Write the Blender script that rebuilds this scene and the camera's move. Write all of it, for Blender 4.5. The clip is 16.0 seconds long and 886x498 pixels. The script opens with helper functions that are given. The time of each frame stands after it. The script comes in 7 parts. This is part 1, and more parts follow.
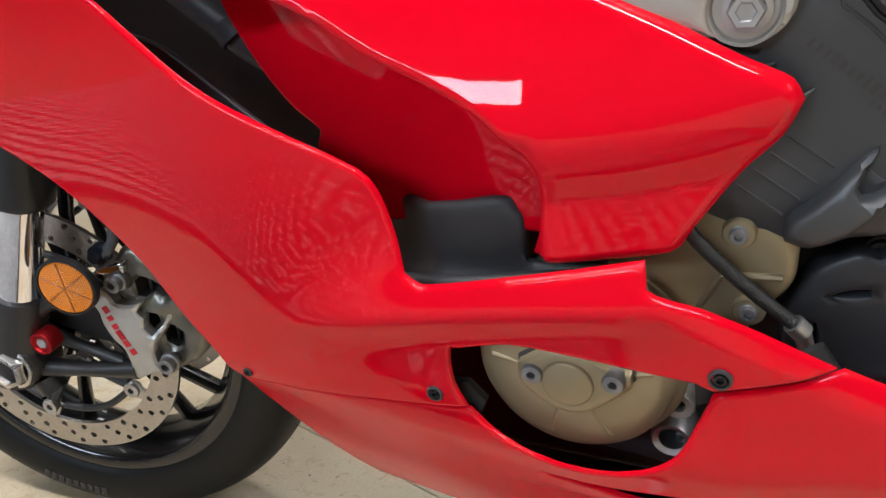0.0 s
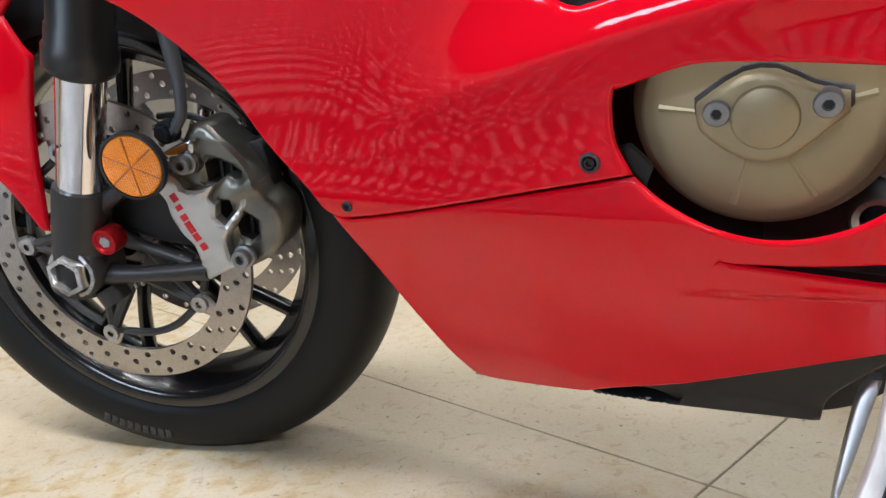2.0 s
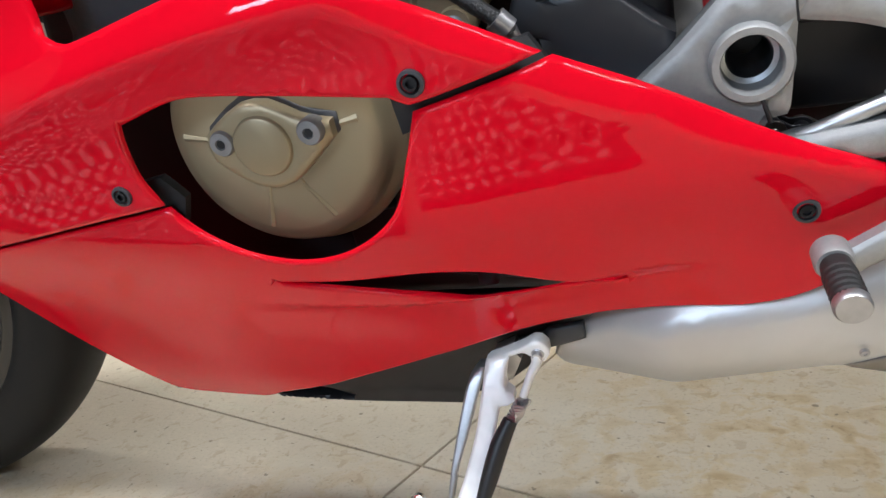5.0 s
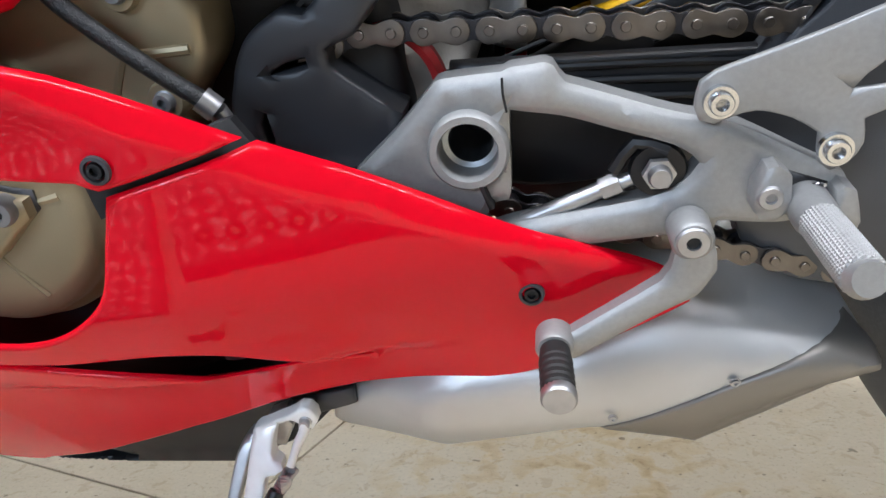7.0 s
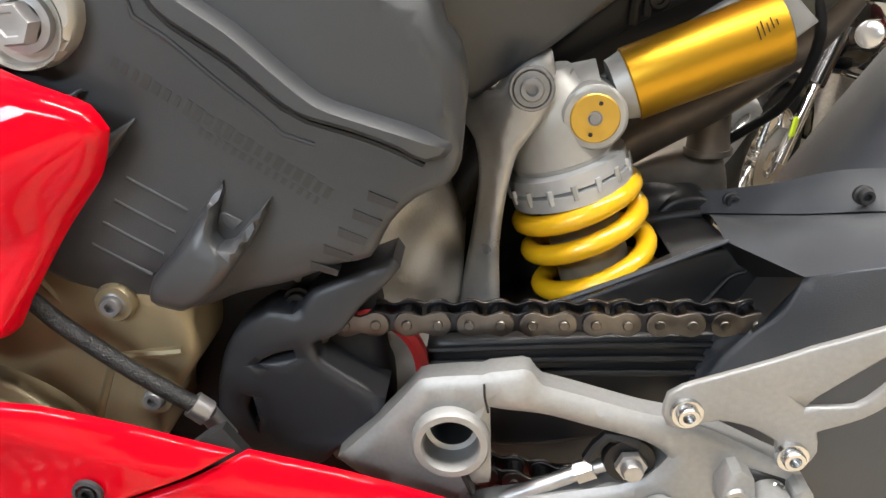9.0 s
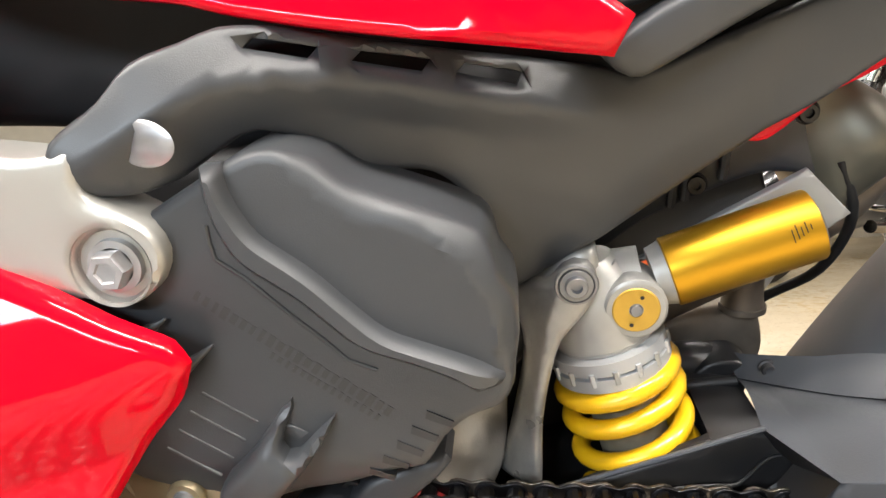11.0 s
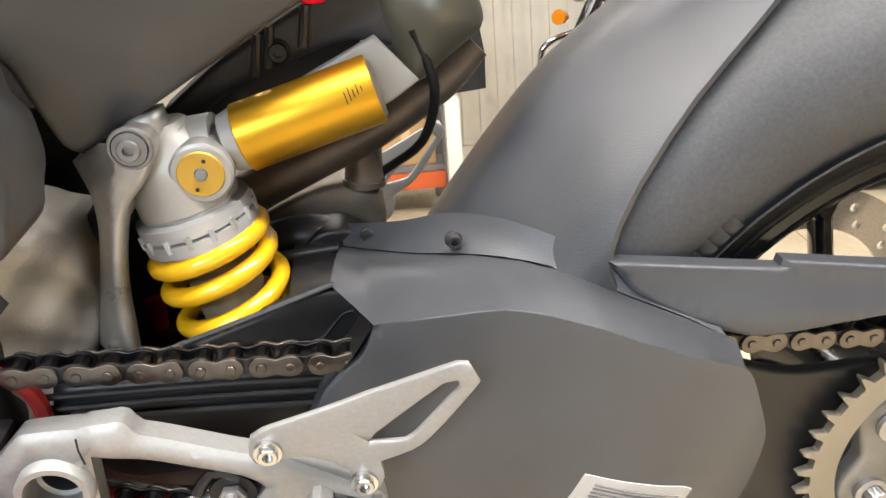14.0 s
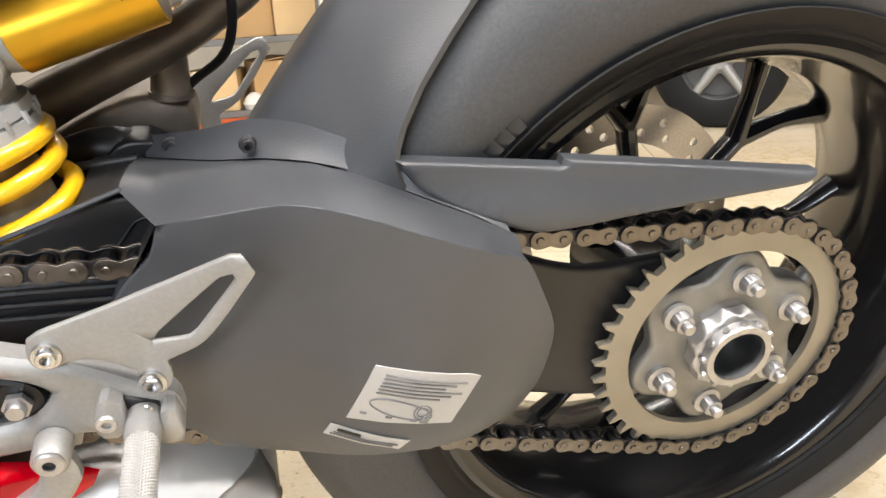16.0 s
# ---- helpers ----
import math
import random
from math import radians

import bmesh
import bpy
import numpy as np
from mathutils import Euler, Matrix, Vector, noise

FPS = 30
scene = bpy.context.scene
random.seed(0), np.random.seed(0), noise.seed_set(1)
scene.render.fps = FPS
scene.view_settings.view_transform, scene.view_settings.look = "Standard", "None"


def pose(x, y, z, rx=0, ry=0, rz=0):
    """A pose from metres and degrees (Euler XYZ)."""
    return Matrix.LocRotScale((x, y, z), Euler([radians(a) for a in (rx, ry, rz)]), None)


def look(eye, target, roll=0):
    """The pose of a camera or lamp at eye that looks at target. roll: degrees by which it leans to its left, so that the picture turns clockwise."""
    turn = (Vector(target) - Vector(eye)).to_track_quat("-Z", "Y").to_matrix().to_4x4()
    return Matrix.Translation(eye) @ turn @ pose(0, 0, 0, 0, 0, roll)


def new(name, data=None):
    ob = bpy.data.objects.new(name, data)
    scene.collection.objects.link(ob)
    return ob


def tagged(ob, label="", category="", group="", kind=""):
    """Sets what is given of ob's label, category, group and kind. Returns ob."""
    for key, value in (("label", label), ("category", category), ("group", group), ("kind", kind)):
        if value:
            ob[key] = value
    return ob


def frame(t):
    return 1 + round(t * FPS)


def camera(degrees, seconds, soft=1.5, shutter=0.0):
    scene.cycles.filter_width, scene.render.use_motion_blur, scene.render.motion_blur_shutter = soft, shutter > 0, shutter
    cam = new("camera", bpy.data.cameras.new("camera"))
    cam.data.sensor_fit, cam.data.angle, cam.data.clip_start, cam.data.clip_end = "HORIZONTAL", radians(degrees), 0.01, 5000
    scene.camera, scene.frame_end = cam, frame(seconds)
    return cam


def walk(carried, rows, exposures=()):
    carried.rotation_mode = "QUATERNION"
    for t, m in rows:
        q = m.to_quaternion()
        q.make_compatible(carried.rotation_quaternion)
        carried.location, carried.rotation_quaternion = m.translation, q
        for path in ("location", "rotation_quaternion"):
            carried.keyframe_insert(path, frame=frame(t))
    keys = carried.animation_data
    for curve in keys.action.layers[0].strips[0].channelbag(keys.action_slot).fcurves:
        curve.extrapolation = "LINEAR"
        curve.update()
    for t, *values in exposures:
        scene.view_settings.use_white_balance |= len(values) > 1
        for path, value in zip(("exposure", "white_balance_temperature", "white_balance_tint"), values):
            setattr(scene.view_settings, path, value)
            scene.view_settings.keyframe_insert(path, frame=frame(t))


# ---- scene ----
cam = camera(60.8, 16.0)
# the motorcycle leans on its side stand; its own axes: x to the rear, y to its right side, z up
BIKE = pose(0, 0, -0.0125, 13.5, 0, 0)
PATH = [
    (0, (0.7868, -0.5585, 0.7462), (-0.0432, 1.0275, -0.1459), -8.86),
    (0.5, (0.7527, -0.5793, 0.6984), (-0.0925, 1.0404, -0.1154), -7.77),
    (1, (0.7175, -0.5900, 0.6527), (-0.1546, 1.0285, -0.1345), -9.06),
    (1.5, (0.7062, -0.5947, 0.6143), (-0.1847, 1.0177, -0.1645), -10.85),
    (2, (0.6971, -0.5929, 0.5734), (-0.2105, 1.0076, -0.2106), -11.92),
    (2.5, (0.7060, -0.5778, 0.5465), (-0.1890, 1.0246, -0.2481), -12.38),
    (3, (0.7368, -0.5622, 0.5420), (-0.1150, 1.0553, -0.2692), -12.95),
    (3.5, (0.7774, -0.5461, 0.5502), (-0.0100, 1.0905, -0.2874), -13.54),
    (4, (0.8175, -0.5426, 0.5524), (0.0994, 1.1085, -0.3184), -13.96),
    (4.2, (0.8316, -0.5420, 0.5553), (0.1404, 1.1143, -0.3273), -13.94),
    (6.3, (0.9209, -0.4825, 0.5795), (0.4546, 1.2175, -0.3652), -10.08),
    (6.5, (0.9301, -0.4797, 0.5811), (0.5030, 1.2284, -0.3676), -9.72),
    (7, (0.9524, -0.4770, 0.5821), (0.6159, 1.2480, -0.3725), -8.71),
    (7.5, (0.9588, -0.4791, 0.5845), (0.6984, 1.2627, -0.3634), -7.57),
    (8, (0.9625, -0.4733, 0.6049), (0.7730, 1.2930, -0.3141), -6.22),
    (8.5, (0.9580, -0.4601, 0.6481), (0.8292, 1.3442, -0.2052), -5.38),
    (9, (0.9421, -0.4522, 0.6794), (0.7703, 1.3915, -0.0764), -6.24),
    (9.5, (0.9258, -0.4459, 0.7046), (0.7019, 1.4199, 0.0201), -6.53),
    (9.7, (0.9230, -0.4437, 0.7138), (0.6840, 1.4298, 0.0559), -6.52),
    (11.8, (0.9772, -0.4509, 0.7796), (0.7991, 1.4113, 0.0722), -5.49),
    (12, (0.9962, -0.4537, 0.7729), (0.8604, 1.4021, 0.0398), -5.31),
    (12.5, (1.0209, -0.4556, 0.7456), (0.9785, 1.3797, -0.0481), -4.86),
    (13, (1.0366, -0.4553, 0.7337), (1.0758, 1.3608, -0.1030), -4.23),
    (13.5, (1.0602, -0.4604, 0.7291), (1.1812, 1.3401, -0.1331), -3.56),
    (14, (1.0775, -0.4640, 0.7283), (1.2803, 1.3142, -0.1643), -2.68),
    (14.5, (1.0913, -0.4693, 0.7167), (1.3703, 1.2767, -0.2180), -1.88),
    (15, (1.1097, -0.4826, 0.7101), (1.4573, 1.2298, -0.2629), -1.05),
    (15.5, (1.1240, -0.4933, 0.7083), (1.5277, 1.1865, -0.2993), -0.36),
    (16, (1.1335, -0.4966, 0.7087), (1.5794, 1.1640, -0.3130), 0.08),
]
EXPOSURES = [(0.0, 0.02, 6100, 10), (3.0, 0.2, 5850, 10), (4.0, 0.15, 5800, 10), (7.0, 0.2, 5600, 10), (8.2, 0.42, 5800, 10), (9.0, 0.62, 6450, 10), (12.0, 1.02, 6550, 10), (14.0, 0.92, 6550, 11), (16.0, 0.80, 6550, 11)]
walk(cam, [(t, BIKE @ look(eye, target, roll)) for t, eye, target, roll in PATH], EXPOSURES)

# ---- light ----
world = bpy.data.worlds.new("world")
world.use_nodes = True
sky = world.node_tree.nodes.new("ShaderNodeTexSky")
sky.sky_type, sky.sun_disc, sky.sun_elevation, sky.sun_rotation = "NISHITA", False, radians(35), radians(200)
world.node_tree.links.new(sky.outputs[0], world.node_tree.nodes["Background"].inputs[0])
world.node_tree.nodes["Background"].inputs[1].default_value = 0.05
scene.world = world


def area(name, m, sx, sy, power, colour):
    data = bpy.data.lights.new(name, "AREA")
    data.shape, data.size, data.size_y, data.energy, data.color = "RECTANGLE", sx, sy, power, colour
    ob = new(name, data)
    ob.matrix_world = m
    return ob


TUBES = [(-0.6, -1.4), (1.4, -1.4), (3.4, -1.4), (-1.4, 0.6), (0.6, 0.6), (2.6, 0.6), (-1.4, 2.8), (0.6, 2.8), (2.6, 2.8)]
for lx, ly in TUBES:
    area("ceiling_lamp", look((lx, ly, 2.93), (lx, ly, 0)), 1.4, 0.30 if ly < 0 else 0.12, 66 if ly < 0 else 16, (1.0, 0.950, 0.890))
# daylight in the window behind the camera
area("window_light", look((-0.3, -3.40, 1.62), (-0.3, 0, 1.4)), 1.8, 0.33, 52, (0.80, 0.90, 1.0))

# ---- materials ----
def mat(name, colour, rough=0.5, metal=0.0, coat=0.0, grain=0.0, grain_scale=400.0, bump=0.0, bump_scale=600.0, stain=0.0,
        stain_scale=9.0, spec=0.5, rough_var=0.08):
    """A surface with fine grain, larger stains and a fine relief."""
    m = bpy.data.materials.new(name)
    m.use_nodes = True
    nt = m.node_tree
    b = nt.nodes["Principled BSDF"]
    b.inputs["Metallic"].default_value = metal
    b.inputs["Coat Weight"].default_value = coat
    b.inputs["Coat Roughness"].default_value = 0.03
    b.inputs["Specular IOR Level"].default_value = spec
    tc = nt.nodes.new("ShaderNodeTexCoord")

    def noise_node(scale, detail=4.0):
        n = nt.nodes.new("ShaderNodeTexNoise")
        n.inputs["Scale"].default_value, n.inputs["Detail"].default_value = scale, detail
        nt.links.new(tc.outputs["Object"], n.inputs["Vector"])
        return n

    def spread(sock, lo, hi):
        r = nt.nodes.new("ShaderNodeMapRange")
        r.inputs["From Min"].default_value, r.inputs["From Max"].default_value = 0.3, 0.7
        r.inputs["To Min"].default_value, r.inputs["To Max"].default_value = lo, hi
        nt.links.new(sock, r.inputs["Value"])
        return r.outputs[0]

    big, fine = noise_node(stain_scale, 6.0), noise_node(grain_scale, 3.0)
    if grain or stain:
        mul = nt.nodes.new("ShaderNodeMath")
        mul.operation = "MULTIPLY"
        nt.links.new(spread(big.outputs["Fac"], 1 - stain, 1 + stain), mul.inputs[0])
        nt.links.new(spread(fine.outputs["Fac"], 1 - grain, 1 + grain), mul.inputs[1])
        mix = nt.nodes.new("ShaderNodeVectorMath")
        mix.operation = "SCALE"
        mix.inputs[0].default_value = colour[:3]
        nt.links.new(mul.outputs[0], mix.inputs["Scale"])
        nt.links.new(mix.outputs[0], b.inputs["Base Color"])
    else:
        b.inputs["Base Color"].default_value = (*colour[:3], 1)
    nt.links.new(spread(big.outputs["Fac"], max(rough - rough_var, 0.02), min(rough + rough_var, 1)), b.inputs["Roughness"])
    if bump:
        bn = nt.nodes.new("ShaderNodeBump")
        bn.inputs["Strength"].default_value, bn.inputs["Distance"].default_value = bump, 0.001
        nt.links.new(noise_node(bump_scale, 3.0).outputs["Fac"], bn.inputs["Height"])
        nt.links.new(bn.outputs[0], b.inputs["Normal"])
    return m


RED = mat("red_paint", (0.61, 0.0008, 0.0115), 0.4, coat=0.55, rough_var=0.03, stain=0.03, spec=0.0)
BLACK_TRIM = mat("satin_black_plastic", (0.031, 0.033, 0.038), 0.45, bump=0.12, bump_scale=1500, stain=0.15)
BLACK_SOFT = mat("textured_black_plastic", (0.03, 0.031, 0.034), 0.5, bump=0.3, bump_scale=1800, stain=0.12)
GREY_ARM = mat("satin_grey_black_lacquer", (0.037, 0.0395, 0.0435), 0.42, bump=0.12, bump_scale=1600, stain=0.1, spec=0.6)
# near-black for black parts, and for shade painted into gaps and holes
DARK = mat("near_black_parts_and_shade", (0.006, 0.006, 0.007), 0.6)
RUBBER = mat("tyre_rubber", (0.006, 0.0064, 0.0072), 0.5, spec=0.22, bump=0.25, bump_scale=900, stain=0.25, grain=0.15)
RIM_BLACK = mat("gloss_black_rim", (0.006, 0.006, 0.007), 0.2, coat=0.3, spec=0.4, rough_var=0.03)
BRONZE = mat("olive_bronze_casting", (0.30, 0.25, 0.155), 0.42, metal=0.55, bump=0.12, bump_scale=1400, stain=0.1)
ALU = mat("matt_silver_aluminium", (0.32, 0.32, 0.316), 0.48, metal=0.5, bump=0.15, bump_scale=1600, stain=0.1, grain=0.05)
CASTALU = mat("raw_cast_aluminium", (0.36, 0.345, 0.315), 0.5, metal=0.6, bump=0.35, bump_scale=500, stain=0.2)
STEEL = mat("bright_steel", (0.6, 0.6, 0.6), 0.25, metal=1.0, stain=0.1)
CHROME = mat("chrome", (0.8, 0.8, 0.82), 0.07, metal=1.0, rough_var=0.02)
DISC = mat("ground_disc_steel", (0.42, 0.40, 0.38), 0.35, metal=1.0, stain=0.12, grain=0.1)
CHAIN = mat("oiled_chain_steel", (0.15, 0.135, 0.12), 0.36, metal=1.0, stain=0.3, stain_scale=60)
CHAIN_DARK = mat("dark_chain_steel", (0.05, 0.05, 0.055), 0.35, metal=1.0, stain=0.2, stain_scale=60)
SPROCKET = mat("anodised_sprocket", (0.28, 0.255, 0.21), 0.45, metal=0.6, stain=0.15)
GOLD = mat("gold_anodised", (0.58, 0.32, 0.022), 0.38, metal=0.9, stain=0.03, rough_var=0.03)
YELLOW = mat("yellow_spring_lacquer", (0.82, 0.46, 0.009), 0.28, coat=0.6, stain=0.04)
STEEL_EXH = mat("satin_exhaust_steel", (0.54, 0.54, 0.535), 0.42, metal=0.5, stain=0.12, bump=0.05)
PIPE = mat("heat_stained_pipe", (0.19, 0.16, 0.13), 0.45, metal=0.55, stain=0.35, stain_scale=25)
ORANGE = mat("orange_reflector", (0.85, 0.27, 0.01), 0.25, coat=0.6)
LABEL = mat("white_sticker", (0.42, 0.42, 0.42), 0.45, stain=0.04)
INK = mat("grey_print", (0.17, 0.17, 0.175), 0.6)
REDMARK = mat("red_print", (0.6, 0.01, 0.02), 0.4)
STEEL_DARK = mat("black_oxide_steel", (0.03, 0.03, 0.032), 0.35, metal=0.8)
STEEL_DULL = mat("dull_zinc_steel", (0.42, 0.42, 0.43), 0.4, metal=0.9, stain=0.15, stain_scale=80)
CASE_DARK = mat("dark_casting", (0.04, 0.04, 0.042), 0.5, metal=0.4, bump=0.2, bump_scale=500, stain=0.2)
CASTALU_LIGHT = mat("light_cast_aluminium", (0.50, 0.48, 0.45), 0.45, metal=0.6, bump=0.2, bump_scale=700, stain=0.1)
RED_DULL = mat("dull_red_enamel", (0.35, 0.02, 0.02), 0.45)
HOSE = mat("braided_hose", (0.012, 0.012, 0.012), 0.4, bump=0.8, bump_scale=900)
INK_DARK = mat("black_lettering", (0.008, 0.008, 0.008), 0.5)
RUBBER_MARK = mat("moulded_rubber_lettering", (0.02, 0.021, 0.023), 0.55, stain=0.2)
FORK_BLACK = mat("black_anodised_fork", (0.024, 0.024, 0.025), 0.33, metal=0.3)
FORK_CAST = mat("black_fork_casting", (0.016, 0.016, 0.017), 0.42, bump=0.1, bump_scale=900, stain=0.15)
RED_ANO = mat("red_anodised", (0.40, 0.01, 0.015), 0.3, metal=0.8)
CALIPER = mat("grey_anodised_caliper", (0.19, 0.185, 0.16), 0.36, metal=0.8, stain=0.2, stain_scale=40)
CALIPER_LIGHT = mat("silver_caliper", (0.55, 0.55, 0.53), 0.36, metal=0.75, stain=0.1, stain_scale=40)
BOLT_GREY = mat("dull_grey_bolt", (0.24, 0.24, 0.245), 0.45, metal=0.6, stain=0.15, stain_scale=80)
FRAME_ALU = mat("satin_frame_alloy", (0.42, 0.41, 0.38), 0.42, metal=0.6, bump=0.06, bump_scale=1500, stain=0.06)
STEEL_BLUE = mat("dark_blue_steel", (0.03, 0.04, 0.055), 0.35, metal=0.7)
HOSE_GREY = mat("grey_hose", (0.06, 0.065, 0.075), 0.45)
ORANGE_DARK = mat("dark_orange_seam", (0.42, 0.12, 0.008), 0.35)
STEEL_BORE = mat("bore_steel", (0.32, 0.34, 0.36), 0.35, metal=1.0, stain=0.2)
CARRIER = mat("worn_carrier_casting", (0.21, 0.205, 0.19), 0.48, metal=0.6, bump=0.25, bump_scale=500, stain=0.25, stain_scale=30)
SWING_BLACK = mat("satin_black_swingarm", (0.010, 0.010, 0.011), 0.4, bump=0.08, bump_scale=900, stain=0.15)
ARM_SATIN = mat("satin_dark_plastic", (0.054, 0.058, 0.066), 0.36, bump=0.22, bump_scale=1300, stain=0.12, stain_scale=14)


def reflector_material():
    """Orange plastic moulded in small prisms."""
    m = mat("prismatic_orange", (0.85, 0.25, 0.008), 0.22, coat=0.5)
    nt = m.node_tree
    vor = nt.nodes.new("ShaderNodeTexVoronoi")
    vor.inputs["Scale"].default_value, vor.inputs["Randomness"].default_value = 420, 0.0
    tc = nt.nodes.new("ShaderNodeTexCoord")
    nt.links.new(tc.outputs["Object"], vor.inputs["Vector"])
    bn = nt.nodes.new("ShaderNodeBump")
    bn.inputs["Strength"].default_value, bn.inputs["Distance"].default_value = 1.0, 0.0015
    nt.links.new(vor.outputs["Distance"], bn.inputs["Height"])
    nt.links.new(bn.outputs[0], nt.nodes["Principled BSDF"].inputs["Normal"])
    return m


REFLECTOR = reflector_material()
RUBBER_RIB = mat("pedal_rubber_black", (0.012, 0.012, 0.012), 0.6)
SHIELD = mat("matt_titanium_shield", (0.24, 0.225, 0.205), 0.45, metal=0.7, stain=0.1, bump=0.05)
STAND = mat("silver_painted_stand", (0.82, 0.82, 0.81), 0.4, metal=0.15, stain=0.1, stain_scale=40)
SHOCK_ALU = mat("satin_shock_aluminium", (0.36, 0.355, 0.335), 0.45, metal=0.45, stain=0.12, stain_scale=40)
ADJUST = mat("machined_ring", (0.46, 0.47, 0.48), 0.42, metal=0.5, stain=0.1)
DIAL = mat("dull_gold_dial", (0.52, 0.32, 0.05), 0.42, metal=0.5, stain=0.1, stain_scale=80)
RUBBER_DUSTY = mat("dusty_tyre_rubber", (0.052, 0.055, 0.061), 0.6, bump=0.2, bump_scale=900, stain=0.25, grain=0.15)
BRACKET_GREY = mat("satin_grey_bracket", (0.30, 0.30, 0.29), 0.5, metal=0.3, stain=0.1)
DAMPER = mat("dusty_damper_tube", (0.30, 0.27, 0.20), 0.45, metal=0.6, stain=0.25, stain_scale=60)
ROCKER = mat("grey_forged_alloy", (0.36, 0.355, 0.34), 0.33, metal=0.6, stain=0.25, stain_scale=40, bump=0.15)
POD = mat("greenish_grey_metal", (0.13, 0.125, 0.10), 0.42, metal=0.5, stain=0.15)
LETTER = mat("raised_lettering", (0.034, 0.034, 0.035), 0.45)
CABLE = mat("black_cable", (0.008, 0.008, 0.009), 0.45)

# ---- shape helpers ----
ROOT = new("motorcycle")
ROOT.matrix_world = BIKE
tagged(ROOT, "red fully faired sports motorcycle leaning on its side stand", "motorcycle")


def fair_normals(me, rounds, depth=None):
    """Evens out the shading of a moulded skin, away from its sharp edges; depth gives the skin's own slope."""
    n_v, n_l = len(me.vertices), len(me.loops)
    corner = np.empty(n_l * 3)
    me.corner_normals.foreach_get("vector", corner)
    corner = corner.reshape(-1, 3)
    of = np.empty(n_l, int)
    me.loops.foreach_get("vertex_index", of)
    total, count_ = np.zeros((n_v, 3)), np.zeros(n_v)
    np.add.at(total, of, corner)
    np.add.at(count_, of, 1)
    length = np.linalg.norm(total, axis=1)
    even = length > 0.999 * count_
    N = total / np.maximum(length, 1e-9)[:, None]
    ed = np.empty(len(me.edges) * 2, int)
    me.edges.foreach_get("vertices", ed)
    a, b = ed.reshape(-1, 2).T
    for _ in range(rounds):
        ok = (even[a] & even[b] & ((N[a] * N[b]).sum(1) > 0.975))[:, None]
        new_n = N.copy()
        np.add.at(new_n, a, N[b] * ok)
        np.add.at(new_n, b, N[a] * ok)
        N = new_n / np.maximum(np.linalg.norm(new_n, axis=1), 1e-9)[:, None]
    if depth:
        h = 0.0015
        for i, v in enumerate(me.vertices):
            x, y, z = v.co
            if abs(depth(x, z) - y) < 1e-4:
                slope = Vector((depth(x + h, z) - depth(x - h, z), -2 * h, depth(x, z + h) - depth(x, z - h))).normalized()
                N[i], even[i] = slope, True
    corner[even[of]] = N[of[even[of]]]
    me.normals_split_custom_set(corner.tolist())


def part(name, bm, material, parent=None, label="", smooth=40, fair_by=0, depth=None):
    """Links a bmesh as one mesh object under a thing or a part."""
    bmesh.ops.recalc_face_normals(bm, faces=bm.faces)
    me = bpy.data.meshes.new(name)
    bm.to_mesh(me)
    bm.free()
    me.materials.append(material)
    ob = new(name, me)
    if smooth:
        me.shade_smooth()
        me.set_sharp_from_angle(angle=radians(smooth))
    if fair_by:
        fair_normals(me, fair_by, depth)
    ob.parent = parent or ROOT
    if label:
        ob["label"] = label
    return ob


def ease(x, xs, ys):
    """A smooth curve through the given values, without corners."""
    xs, ys = np.asarray(xs, float), np.asarray(ys, float)
    if x <= xs[0] or x >= xs[-1]:
        return float(ys[0] if x <= xs[0] else ys[-1])
    g = np.gradient(ys, xs)
    i = int(np.searchsorted(xs, x)) - 1
    h = xs[i + 1] - xs[i]
    t = (x - xs[i]) / h
    return float((2 * t**3 - 3 * t**2 + 1) * ys[i] + (t**3 - 2 * t**2 + t) * h * g[i] + (3 * t**2 - 2 * t**3) * ys[i + 1] + (t**3 - t**2) * h * g[i + 1])


def lerp(x, xs, ys):
    return float(np.interp(x, xs, ys))


def rounded(pts, step=0.006, corner=50, closed=True):
    """A smooth line through pts that keeps turns sharper than corner degrees."""
    p = [Vector(q) for q in pts]
    n = len(p)
    sharp = []
    for i in range(n):
        a, b = p[i] - p[i - 1], p[(i + 1) % n] - p[i]
        sharp.append((not closed and i in (0, n - 1)) or (a.length > 1e-9 and b.length > 1e-9 and a.angle(b) > radians(corner)))
    out = []
    for i in range(n if closed else n - 1):
        p1, p2 = p[i], p[(i + 1) % n]
        p0 = p1 - (p2 - p1) if sharp[i] else p[i - 1]
        p3 = p2 + (p2 - p1) if sharp[(i + 1) % n] else p[(i + 2) % n]
        k = max(1, round((p2 - p1).length / step))
        m1, m2 = (p2 - p0) * 0.5, (p3 - p1) * 0.5
        cap = (p2 - p1).length
        m1, m2 = (m * min(1, cap / max(m.length, 1e-9)) for m in (m1, m2))
        for j in range(k):
            t = j / k
            out.append(p1 * (2 * t**3 - 3 * t**2 + 1) + m1 * (t**3 - 2 * t**2 + t) + p2 * (3 * t**2 - 2 * t**3) + m2 * (t**3 - t**2))
    if not closed:
        out.append(p[-1])
    return out


def inside(q, poly):
    """Which of the points q lie within the closed line poly."""
    q, a = np.asarray(q, float).reshape(-1, 2), np.asarray(poly, float)
    b = np.roll(a, -1, 0)
    out = np.zeros(len(q), bool)
    for (ax, az), (bx, bz) in zip(a, b):
        if az != bz:
            c = (az > q[:, 1]) != (bz > q[:, 1])
            out ^= c & (q[:, 0] < ax + (q[:, 1] - az) / (bz - az) * (bx - ax))
    return out


